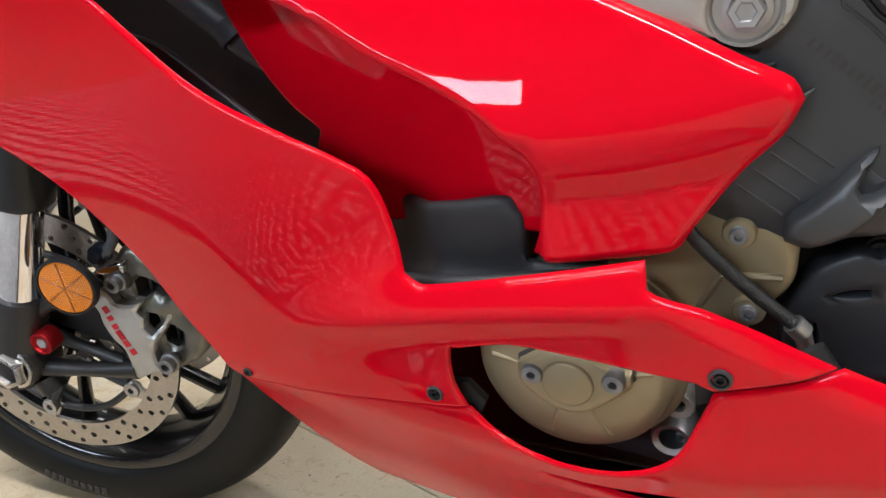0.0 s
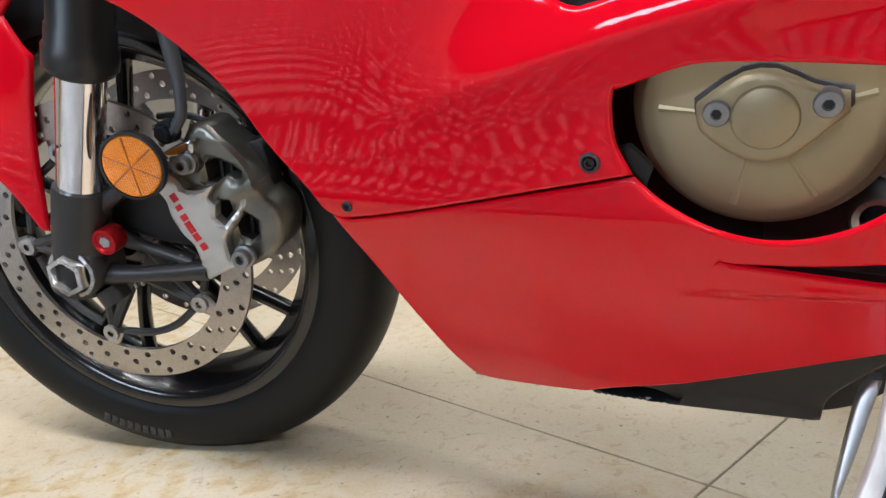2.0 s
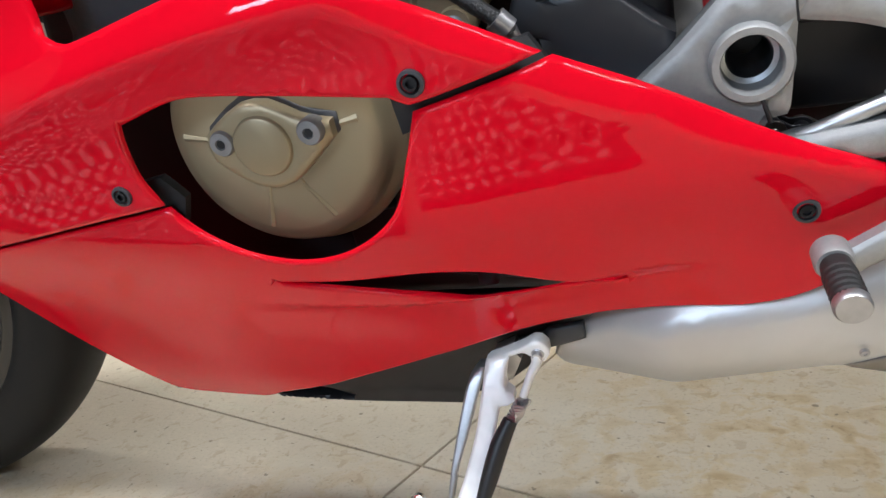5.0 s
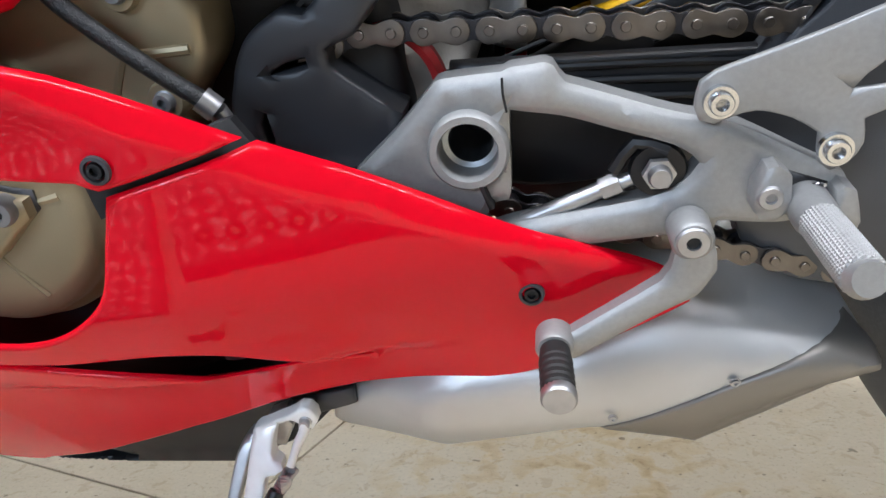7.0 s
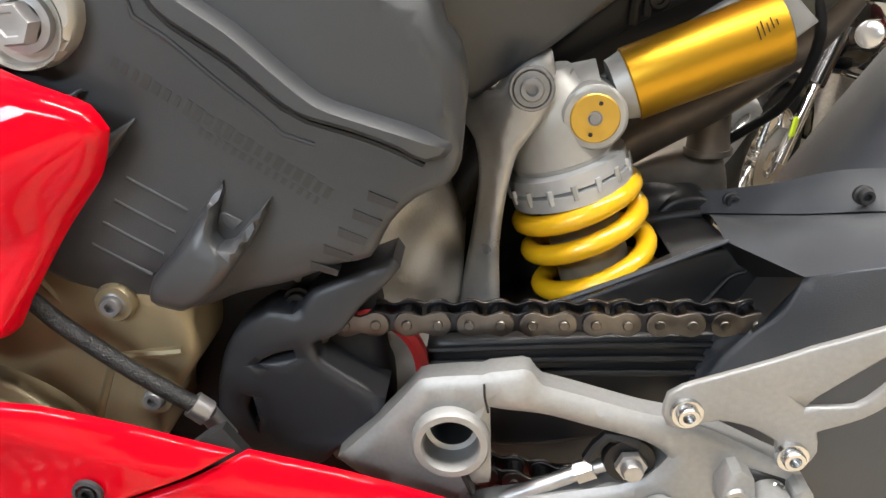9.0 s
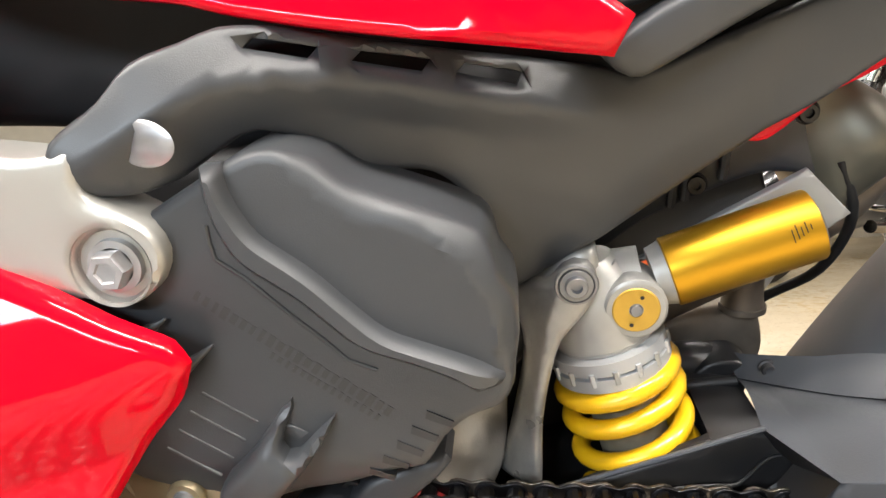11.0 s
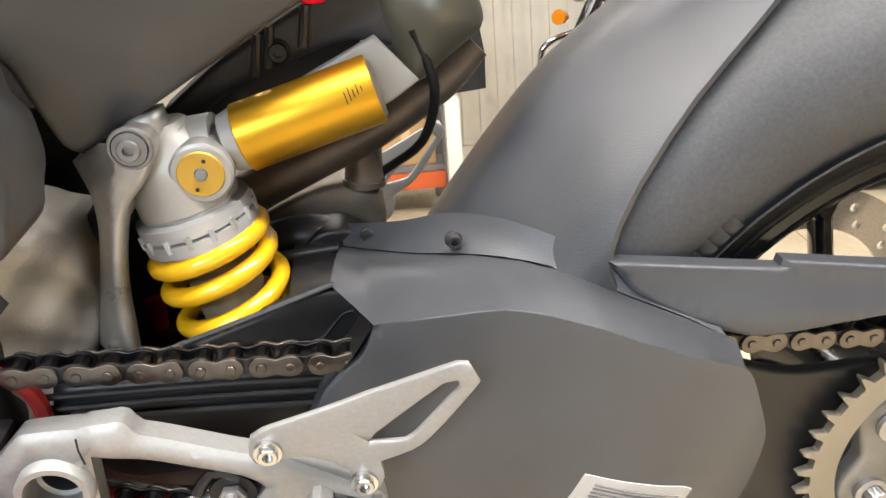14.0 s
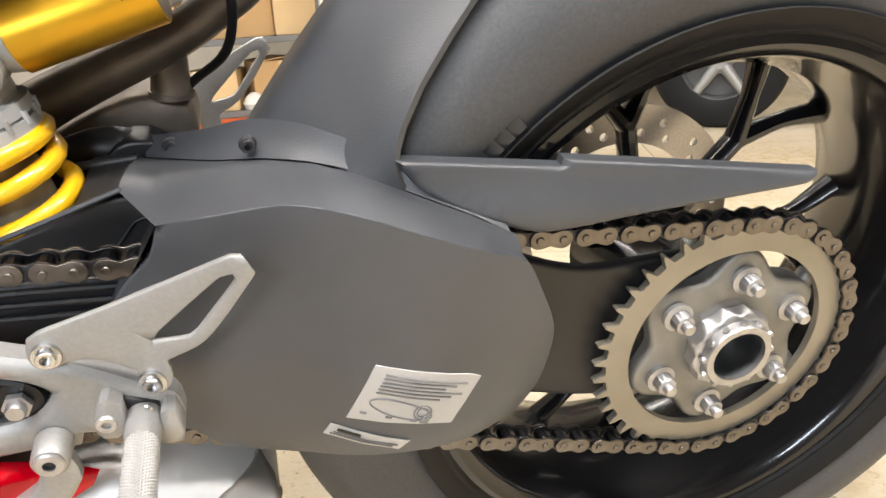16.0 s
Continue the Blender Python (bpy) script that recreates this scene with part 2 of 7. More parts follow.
def near(q, polys):
    """How far each of the points q is from the closed lines."""
    q = np.asarray(q, float).reshape(-1, 2)
    d = np.full(len(q), 9.0)
    for P in polys:
        a = np.asarray(P, float)
        for p, r in zip(a, np.roll(a, -1, 0)):
            ab, aq = r - p, q - p
            t = np.clip(aq @ ab / max(ab @ ab, 1e-12), 0, 1)
            d = np.minimum(d, np.hypot(*(aq - t[:, None] * ab).T))
    return d


def bulge(poly, width):
    """A height field: 0 outside poly, rising smoothly to 1 at width inside it."""
    line = [tuple(v) for v in rounded(poly, 0.006)]

    def height(x, z):
        if not inside((x, z), line)[0]:
            return 0.0
        t = min(near((x, z), [line])[0] / width, 1)
        return t * t * (3 - 2 * t)
    return height


def sheet(outline, depth, thick=0.004, holes=(), grid=0.012, lip=0.005, roll=1.0, step=0.006, corner=50, chamfer=False):
    """A moulded panel: its outline in the side view (x, z), its surface at y = depth(x, z), rolled edges and a thickness towards +y."""
    from mathutils.geometry import delaunay_2d_cdt
    loops = [[tuple(v) for v in rounded(o, step, corner)] for o in (outline, *holes)]
    pts, edges = [], []
    for lp in loops:
        k = len(pts)
        pts += [Vector(v) for v in lp]
        edges += [(k + i, k + (i + 1) % len(lp)) for i in range(len(lp))]

    def within(q):
        ok = inside(q, loops[0])
        for h in loops[1:]:
            ok &= ~inside(q, h)
        return ok

    for s in ([lip * 0.15, lip * 0.45, lip] if lip else []):
        cand = []
        for lp in loops:
            a = np.asarray(lp)
            t = np.roll(a, -1, 0) - np.roll(a, 1, 0)
            t /= np.maximum(np.hypot(*t.T), 1e-9)[:, None]
            n = np.stack([-t[:, 1], t[:, 0]], 1) * s
            cand += [a + n, a - n]
        cand = np.concatenate(cand)
        cand = cand[within(cand)]
        if len(cand):
            pts += [Vector(v) for v in cand[near(cand, loops) > s * 0.92]]
    L = np.asarray(loops[0])
    if grid:
        gx = np.arange(L[:, 0].min() + grid / 2, L[:, 0].max(), grid)
        gz = np.arange(L[:, 1].min() + grid / 2, L[:, 1].max(), grid)
        cand = np.array([(x, z + (grid / 2 if i % 2 else 0)) for i, x in enumerate(gx) for z in gz]).reshape(-1, 2)
        if len(cand):
            cand = cand[within(cand)]
        if len(cand):
            pts += [Vector(v) for v in cand[near(cand, loops) > max(lip * 1.4, grid * 0.45)]]
    vs, _, fs, *_ = delaunay_2d_cdt(pts, edges, [], 0, 1e-6)
    V = np.array([tuple(v) for v in vs])
    mid = np.array([V[list(f)].mean(0) for f in fs])
    fs = [f for f, ok in zip(fs, within(mid)) if ok]
    D = near(V, loops) if lip else np.full(len(V), 9.0)
    bm = bmesh.new()
    front, back = {}, {}
    for i in {i for f in fs for i in f}:
        x, z = V[i]
        y, d = depth(x, z), D[i]
        dy = roll * ((lip - d) if chamfer else (lip - math.sqrt(max(lip * lip - (lip - d) ** 2, 0)))) if d < lip else 0
        front[i] = bm.verts.new((x, y + dy, z))
        back[i] = bm.verts.new((x, y + max(thick, dy + 0.001), z))
    count = set()
    for f in fs:
        bm.faces.new([front[i] for i in f])
        bm.faces.new([back[i] for i in reversed(f)])
        count |= {(f[k], f[(k + 1) % len(f)]) for k in range(len(f))}
    for (a, b) in count:
        if (b, a) not in count:
            bm.faces.new([front[b], front[a], back[a], back[b]])
    return bm


def slab(outline, y0, y1, bevel=0.003, holes=(), step=0.008, corner=50, grid=0.03):
    """A plate or casting: an outline in the side view with its face at y0 (a number or a function of x, z) and its back at y1."""
    f0 = y0 if callable(y0) else (lambda x, z: y0)
    bm = sheet(outline, f0, 0.0, holes, grid, bevel, step=step, corner=corner)
    n = len(bm.verts) // 2
    bm.verts.ensure_lookup_table()
    for i in range(n):
        bm.verts[2 * i + 1].co.y = y1
    return bm


def circle(cx, cz, r, n=24, a0=0.0):
    return [(cx + r * math.cos(a0 + 2 * math.pi * k / n), cz + r * math.sin(a0 + 2 * math.pi * k / n)) for k in range(n)]


def lathe(profile, cx, cz, n=64, axis="y", closed=False, arc=360.0, start=0.0):
    """Turns a profile of (radius, y) round the axis through (cx, cz)."""
    bm = bmesh.new()
    full = arc >= 360
    rings = []
    for k in range(n if full else n + 1):
        a = radians(start + arc * k / n)
        rings.append([bm.verts.new((cx + r * math.cos(a), y, cz + r * math.sin(a))) for r, y in profile])
    m = len(profile)
    for k in range(n):
        p, q = rings[k], rings[(k + 1) % len(rings)]
        for i in range(m if closed else m - 1):
            j = (i + 1) % m
            try:
                bm.faces.new([p[i], p[j], q[j], q[i]])
            except ValueError:
                pass
    bmesh.ops.remove_doubles(bm, verts=bm.verts, dist=1e-6)
    return bm


def along(bm, m):
    bm.transform(m)
    return bm


def joined(*parts_):
    """One bmesh out of several."""
    out = bmesh.new()
    for b in parts_:
        me = bpy.data.meshes.new("t")
        b.to_mesh(me)
        b.free()
        out.from_mesh(me)
        bpy.data.meshes.remove(me)
    return out


def tube(path, radius, n=12, smooth_step=0.01, closed=False, flat=1.0, curve=True):
    """A round bar or hose through the points of path. radius: one number, or one per point."""
    pts = rounded(path, smooth_step, 100, closed) if curve else [Vector(p) for p in path]
    ks = np.linspace(0, 1, len(pts))
    rad = [radius] * len(pts) if not isinstance(radius, (list, tuple)) else [lerp(k, np.linspace(0, 1, len(radius)), radius) for k in ks]
    bm = bmesh.new()
    rings, up = [], Vector((0, 0, 1))
    for i, p in enumerate(pts):
        t = (pts[(i + 1) % len(pts)] - pts[i - 1]) if closed or 0 < i < len(pts) - 1 else (pts[1] - pts[0] if i == 0 else pts[-1] - pts[-2])
        t.normalize()
        if i == 0:
            u = t.cross(Vector((0, 1, 0)) if abs(t.y) < 0.9 else up).normalized()
        else:
            u = (u - t * u.dot(t)).normalized()
        w = t.cross(u)
        rings.append([bm.verts.new(p + (u * math.cos(a) + w * math.sin(a) * flat) * rad[i]) for a in np.linspace(0, 2 * math.pi, n, False)])
    for i in range(len(rings) if closed else len(rings) - 1):
        p, q = rings[i], rings[(i + 1) % len(rings)]
        for k in range(n):
            bm.faces.new([p[k], p[(k + 1) % n], q[(k + 1) % n], q[k]])
    if not closed:
        bm.faces.new(rings[0][::-1])
        bm.faces.new(rings[-1])
    return bm


def rod(p0, p1, r, n=16, r2=None):
    return tube([p0, p1], [r, r if r2 is None else r2], n, 9.0, curve=False)


def bolt(x, y, z, r, head=0.006, socket=0.5, hexagon=False):
    """A screw seen on its head: a flanged head with a recess, facing -y."""
    s = r * socket
    prof = [(r * 1.25, y + head), (r * 1.25, y + head * 0.7), (r, y + head * 0.6), (r, y + 0.0008), (r * 0.9, y), (s, y), (s * 0.95, y + head * 0.5), (0, y + head * 0.5)]
    return lathe(prof, x, z, 6 if hexagon else 20)

# ---- room ----
def box(name, x0, y0, z0, x1, y1, z1, material, label="", kind="", category="", bevel=0.0, parent=None, turn=None):
    """A block between two corners; turn: a pose that is applied to it."""
    bm = bmesh.new()
    bmesh.ops.create_cube(bm, size=1)
    bm.transform(Matrix.LocRotScale(((x0 + x1) / 2, (y0 + y1) / 2, (z0 + z1) / 2), None, (x1 - x0, y1 - y0, z1 - z0)))
    if bevel:
        bmesh.ops.bevel(bm, geom=bm.edges[:], offset=bevel, segments=2, affect="EDGES")
    if turn:
        bm.transform(turn)
    me = bpy.data.meshes.new(name)
    bm.to_mesh(me)
    bm.free()
    me.materials.append(material)
    ob = tagged(new(name, me), label, category, kind=kind)
    ob.parent = parent
    return ob


def floor_material():
    """Beige polished concrete with clouding, fine speckle and rusty brown stains."""
    m = bpy.data.materials.new("stained_beige_concrete")
    m.use_nodes = True
    nt = m.node_tree
    b = nt.nodes["Principled BSDF"]
    tc = nt.nodes.new("ShaderNodeTexCoord")

    def noise_at(scale, detail, distortion=0.0):
        n = nt.nodes.new("ShaderNodeTexNoise")
        for k, v in (("Scale", scale), ("Detail", detail), ("Distortion", distortion)):
            n.inputs[k].default_value = v
        nt.links.new(tc.outputs["Object"], n.inputs["Vector"])
        return n.outputs["Fac"]

    def ramp(sock, stops):
        r = nt.nodes.new("ShaderNodeValToRGB")
        r.color_ramp.elements[0].position, r.color_ramp.elements[0].color = stops[0][0], (*stops[0][1], 1)
        r.color_ramp.elements[1].position, r.color_ramp.elements[1].color = stops[-1][0], (*stops[-1][1], 1)
        for p, c in stops[1:-1]:
            r.color_ramp.elements.new(p).color = (*c, 1)
        nt.links.new(sock, r.inputs[0])
        return r.outputs[0]

    def mixed(kind, fac, a, c):
        x = nt.nodes.new("ShaderNodeMix")
        x.data_type, x.blend_type = "RGBA", kind
        if isinstance(fac, float):
            x.inputs[0].default_value = fac
        else:
            nt.links.new(fac, x.inputs[0])
        nt.links.new(a, x.inputs[6])
        nt.links.new(c, x.inputs[7])
        return x.outputs[2]

    base = ramp(noise_at(2.2, 6), [(0.30, (0.50, 0.415, 0.29)), (0.5, (0.56, 0.480, 0.350)), (0.7, (0.62, 0.555, 0.44))])
    speck = ramp(noise_at(240, 3), [(0.30, (0.80, 0.77, 0.72)), (0.42, (1, 1, 1)), (0.7, (1.04, 1.03, 1.0))])
    brown = ramp(noise_at(30, 9, 0.5), [(0.47, (1, 1, 1)), (0.56, (0.93, 0.85, 0.68)), (0.70, (0.74, 0.61, 0.40))])
    blots = ramp(noise_at(55, 4, 0.8), [(0.34, (0.80, 0.74, 0.66)), (0.42, (1, 1, 1)), (0.6, (1, 1, 1)), (0.68, (1.08, 1.08, 1.08))])
    where = ramp(noise_at(1.7, 3), [(0.44, (0, 0, 0)), (0.60, (0.9, 0.9, 0.9))])
    col = mixed("MULTIPLY", 0.8, base, speck)
    col = mixed("MULTIPLY", 0.7, col, blots)
    stained = mixed("MULTIPLY", 1.0, col, brown)
    col = mixed("MIX", where, col, stained)
    spots = ramp(noise_at(70, 2), [(0.27, (0.25, 0.22, 0.18)), (0.31, (1, 1, 1)), (1.0, (1, 1, 1))])
    col = mixed("MULTIPLY", 0.7, col, spots)
    nt.links.new(col, b.inputs["Base Color"])
    rr = nt.nodes.new("ShaderNodeMapRange")
    rr.inputs["To Min"].default_value, rr.inputs["To Max"].default_value = 0.38, 0.62
    nt.links.new(noise_at(9, 5), rr.inputs["Value"])
    nt.links.new(rr.outputs[0], b.inputs["Roughness"])
    bn = nt.nodes.new("ShaderNodeBump")
    bn.inputs["Strength"].default_value, bn.inputs["Distance"].default_value = 0.25, 0.002
    nt.links.new(noise_at(180, 4), bn.inputs["Height"])
    nt.links.new(bn.outputs[0], b.inputs["Normal"])
    return m


FLOOR = floor_material()
JOINT = mat("dark_floor_joint", (0.09, 0.075, 0.055), 0.8, stain=0.2)
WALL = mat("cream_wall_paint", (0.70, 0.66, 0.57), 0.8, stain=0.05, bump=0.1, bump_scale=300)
# darkened copy of the cream paint, for a wall in dim light
WALL_DIM = mat("dimmed_wall_paint", (0.10, 0.095, 0.09), 0.8, stain=0.08, bump=0.1, bump_scale=300)
CEIL = mat("ceiling_board", (0.22, 0.215, 0.205), 0.85, stain=0.05)
WHITE_PAINT = mat("white_paint", (0.75, 0.74, 0.70), 0.5, stain=0.04)
GREY_METAL = mat("grey_powder_coat", (0.16, 0.16, 0.16), 0.5, stain=0.08)
# lamp glints on the bars are painted near white, the deck darkened for contrast
PLATE = mat("darkened_tread_plate", (0.06, 0.06, 0.06), 0.45, metal=0.3, stain=0.25)
PLATE_BAR = mat("whitened_tread_bars", (0.95, 0.95, 0.95), 0.35, metal=0.1, stain=0.05)
CARD = mat("brown_cardboard", (0.46, 0.29, 0.13), 0.75, stain=0.1, stain_scale=4, grain=0.06)
CARD_LIGHT = mat("pale_cardboard", (0.62, 0.44, 0.23), 0.75, stain=0.1, stain_scale=4)
ORANGE_BEAM = mat("orange_red_beam", (0.55, 0.10, 0.02), 0.45, stain=0.08)
CLOTH = mat("black_cloth", (0.012, 0.012, 0.014), 0.9)
CRUISER_BLACK = mat("gloss_black_paint", (0.006, 0.006, 0.007), 0.2, coat=0.8)
DARK_RED = mat("dark_red_lacquer", (0.12, 0.006, 0.01), 0.25, coat=0.8)
LAMP_GLASS = mat("headlamp_glass", (0.75, 0.76, 0.78), 0.15, metal=0.7)
LIME = mat("lime_sticker", (0.55, 0.75, 0.03), 0.5)

box("floor", -5, -3.5, -0.12, 7, 6, -0.004, JOINT, kind="structure", label="beige stained concrete floor with thin joints")
floor = bpy.data.objects["floor"]
SLAB = 1.25
turn = pose(0.592, 0.024, 0, 0, 0, -19.2)
for i in range(-6, 7):
    for j in range(-5, 7):
        m = turn @ pose((i + 0.5) * SLAB, (j + 0.5) * SLAB, 0)
        if -5.4 < m.translation.x < 7.4 and -3.9 < m.translation.y < 6.4:
            slab_ = box("floor_slab", -SLAB / 2 + 0.0012, -SLAB / 2 + 0.0012, -0.05, SLAB / 2 - 0.0012, SLAB / 2 - 0.0012, 0, FLOOR, bevel=0.0006, turn=m, parent=floor)
box("wall_far", -5, 6, -0.1, 7, 6.12, 3.0, WALL, kind="structure", label="cream painted wall")
box("wall_left", -5.12, -3.5, -0.1, -5, 6, 3.0, WALL, kind="structure")
box("wall_right", 7, -3.5, -0.1, 7.12, 6, 3.0, WALL, kind="structure")
# unseen wall behind the camera, with a window opening; its dimness is painted
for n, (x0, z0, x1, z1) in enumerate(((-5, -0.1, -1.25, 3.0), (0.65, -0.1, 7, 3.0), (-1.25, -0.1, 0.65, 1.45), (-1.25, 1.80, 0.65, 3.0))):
    box(f"wall_near_{n + 1}", x0, -3.62, z0, x1, -3.5, z1, WALL_DIM, kind="structure", label="unseen wall behind the camera, painted dim, with a window")
win = box("window_1", -1.25, -3.60, 1.45, 0.65, -3.52, 1.49, WHITE_PAINT, kind="structure", label="white framed window behind the motorcycle")
box("window_frame", -1.25, -3.60, 1.76, 0.65, -3.52, 1.80, WHITE_PAINT, parent=win)
for x in (-1.25, -0.325, 0.60):
    box("window_frame", x, -3.60, 1.49, x + 0.05, -3.52, 1.76, WHITE_PAINT, parent=win)
box("ceiling", -5, -3.5, 3.0, 7, 6, 3.1, CEIL, kind="structure")
for lx, ly in TUBES:
    lamp = box("ceiling_light", lx - 0.75, ly - 0.11, 2.945, lx + 0.75, ly + 0.11, 2.998, WHITE_PAINT, "long white ceiling light fitting", category="ceiling light")
    lamp["group"] = "ceiling lights"

# ================= fairing =================
FAIR_CURVE = np.polyfit([0.1, 0.2, 0.30, 0.393, 0.48, 0.58, 0.67, 0.74, 0.78], [-0.13, -0.147, -0.161, -0.175, -0.189, -0.202, -0.207, -0.205, -0.199], 4)
FAIR_SLOPE = np.polyder(FAIR_CURVE)


def fair(x, z):
    """The y of the left side fairing."""
    # a long curve to the clutch, then a nearly flat plane to the tail
    b = float(np.polyval(FAIR_CURVE, min(x, 0.72)))
    if x > 0.72:
        g, u = float(np.polyval(FAIR_SLOPE, 0.72)), x - 0.72
        b += g * u + (0.24 - g) * (u * u / 0.14 if u < 0.07 else u - 0.035)
    if z < 0.44:
        d = above(0.40 - z, 0.010)
        b += (0.5 * d + 0.4 * d * d) * ease(x, [0.80, 0.86, 0.94, 1.0, 1.06], [1, 0.95, 0.57, 0.4, 0.35])
    return b


RIDGE = np.polyfit([0.40, 0.457, 0.547, 0.607, 0.666, 0.718, 0.76, 0.80], [0.452, 0.472, 0.496, 0.506, 0.518, 0.524, 0.524, 0.518], 3)


def swell(x, x0, x1):
    """A smooth step from 0 to 1."""
    u = min(max((x - x0) / (x1 - x0), 0), 1)
    return u * u * u * (10 - 15 * u + 6 * u * u)


def above(d, soft):
    """A bend that is straight on both sides of a soft corner."""
    return 0.5 * (d + math.sqrt(d * d + soft * soft))


def fold_in(x, z, xs, zs, width, slope=0.5):
    """A chamfered strip of the given width along an upper edge."""
    over = z - (lerp(x, xs, zs) - width)
    return slope * 0.5 * (over + math.sqrt(over * over + 0.0012**2))


def side_surface(x, z):
    """The upper fairing panel: a bulge at the front, a ridge that runs out to the rear and a ledge above it."""
    y = fair(x, z)
    if x > 0.725:
        y += fold_in(x, z, [0.72, 0.759, 0.816, 0.83], [0.532, 0.514, 0.480, 0.472], 0.013) * lerp(x, [0.725, 0.745], [0, 1])
    over = z - float(np.polyval(RIDGE, x))
    k = swell(x, 0.40, 0.62) * (1 - 0.9 * swell(x, 0.68, 0.84))
    # a fillet below the ridge, a flat face above it
    y -= k * 0.007 * math.exp(-((above(-over, 0.004) / 0.016) ** 2))
    up = above(over, 0.006)
    y += k * 0.54 * up / (1 + (up / 0.044) ** 4) ** 0.25
    y -= 0.013 * math.exp(-(((x - 0.47) / 0.19) ** 2 + ((z - 0.56) / 0.14) ** 2))
    y -= (1 - k) * 0.018 * (1 - math.exp(-0.12 * above(z - 0.46, 0.03) / 0.018))
    return y


SIDE = [(0.602, 0.429), (0.531, 0.417), (0.383, 0.390), (0.367, 0.396), (0.359, 0.412), (0.331, 0.450), (0.306, 0.495), (0.265, 0.533), (0.217, 0.562), (0.12, 0.60), (0.02, 0.64), (0.02, 0.84), (0.20, 0.82), (0.364, 0.703), (0.439, 0.649), (0.501, 0.616), (0.548, 0.591), (0.559, 0.574), (0.570, 0.526), (0.583, 0.521), (0.645, 0.533), (0.718, 0.547), (0.720, 0.532), (0.759, 0.514), (0.815, 0.480), (0.754, 0.468), (0.745, 0.473), (0.644, 0.487), (0.597, 0.477), (0.595, 0.468), (0.595, 0.448)]
BELLY = [(0.602, 0.4265), (0.531, 0.4145), (0.383, 0.3875), (0.367, 0.393), (0.375, 0.334), (0.378, 0.262), (0.380, 0.20), (0.386, 0.160), (0.41, 0.157), (0.503, 0.170), (0.535, 0.188), (0.640, 0.236), (0.710, 0.264), (0.768, 0.288), (0.817, 0.2945), (0.8413, 0.2957), (0.8768, 0.2975), (0.9116, 0.3025), (0.9317, 0.3090), (0.9481, 0.318), (0.9638, 0.3265), (1.012, 0.350), (1.016, 0.3565), (0.996, 0.376), (0.962, 0.3955), (0.924, 0.415), (0.865, 0.4515), (0.819, 0.4765), (0.754, 0.464), (0.746, 0.442), (0.732, 0.412), (0.703, 0.392), (0.673, 0.386), (0.645, 0.393), (0.617, 0.411)]
SLOT = [(0.642, 0.368), (0.686, 0.367), (0.734, 0.369), (0.768, 0.364), (0.801, 0.350), (0.840, 0.330), (0.773, 0.341), (0.730, 0.354)]
SCOOP = [(0.22, 0.82), (0.418, 0.702), (0.489, 0.694), (0.525, 0.6792), (0.5639, 0.6565), (0.5998, 0.6401), (0.6306, 0.6225), (0.6512, 0.6019), (0.6591, 0.5882), (0.6563, 0.5607), (0.6491, 0.5361), (0.7289, 0.5426), (0.7404, 0.5565), (0.7618, 0.5849), (0.7815, 0.6062), (0.7893, 0.6234), (0.7837, 0.6338), (0.7597, 0.6453), (0.727, 0.6624), (0.6566, 0.6988), (0.5955, 0.7399), (0.5142, 0.8216)]


def belly_surface(x, z):
    y = fair(x, z)
    if x > 0.80:
        y += fold_in(x, z, [0.80, 0.819, 0.865, 0.924, 0.962, 0.996, 1.015, 1.03], [0.487, 0.4765, 0.4515, 0.415, 0.3955, 0.376, 0.357, 0.343], lerp(x, [0.82, 1.0], [0.015, 0.007]))
    # a swelling round the slot and a crease towards the tail
    y -= 0.006 * math.exp(-(((z - 0.345) / 0.02) ** 2)) * lerp(x, [0.64, 0.72, 0.80, 0.86], [0, 1, 1, 0])
    if z < 0.345:
        y += 0.010 * lerp(x, [0.60, 0.70, 0.82, 0.9], [0, 1, 1, 0]) * min((0.345 - z) / 0.01, 1)
    return y


def scoop_surface(x, z):
    """The scoop: its upper face leans in, a soft fold runs to the rear tip, and below the fold it is hollow."""
    d = z - lerp(x, [0.30, 0.42, 0.56, 0.62, 0.660, 0.711, 0.747, 0.772, 0.79], [0.74, 0.670, 0.625, 0.612, 0.6095, 0.611, 0.617, 0.624, 0.628])
    soft = 0.016
    up = 0.5 * (d + math.sqrt(d * d + soft * soft))
    down = max(up - d, 0)
    y = -0.210 + 0.22 * max(x - 0.655, 0) + 0.52 * up + 1.2 * max(up - 0.035, 0) ** 2 + 0.30 * min(down, 0.035) - 0.10 * max(down - 0.035, 0)
    # the rounded upright edge beside the intake
    return y + 0.016 * math.exp(-((max(x - 0.652, 0) / 0.007) ** 2)) * lerp(z, [0.54, 0.56, 0.59, 0.615], [1, 1, 0.7, 0])


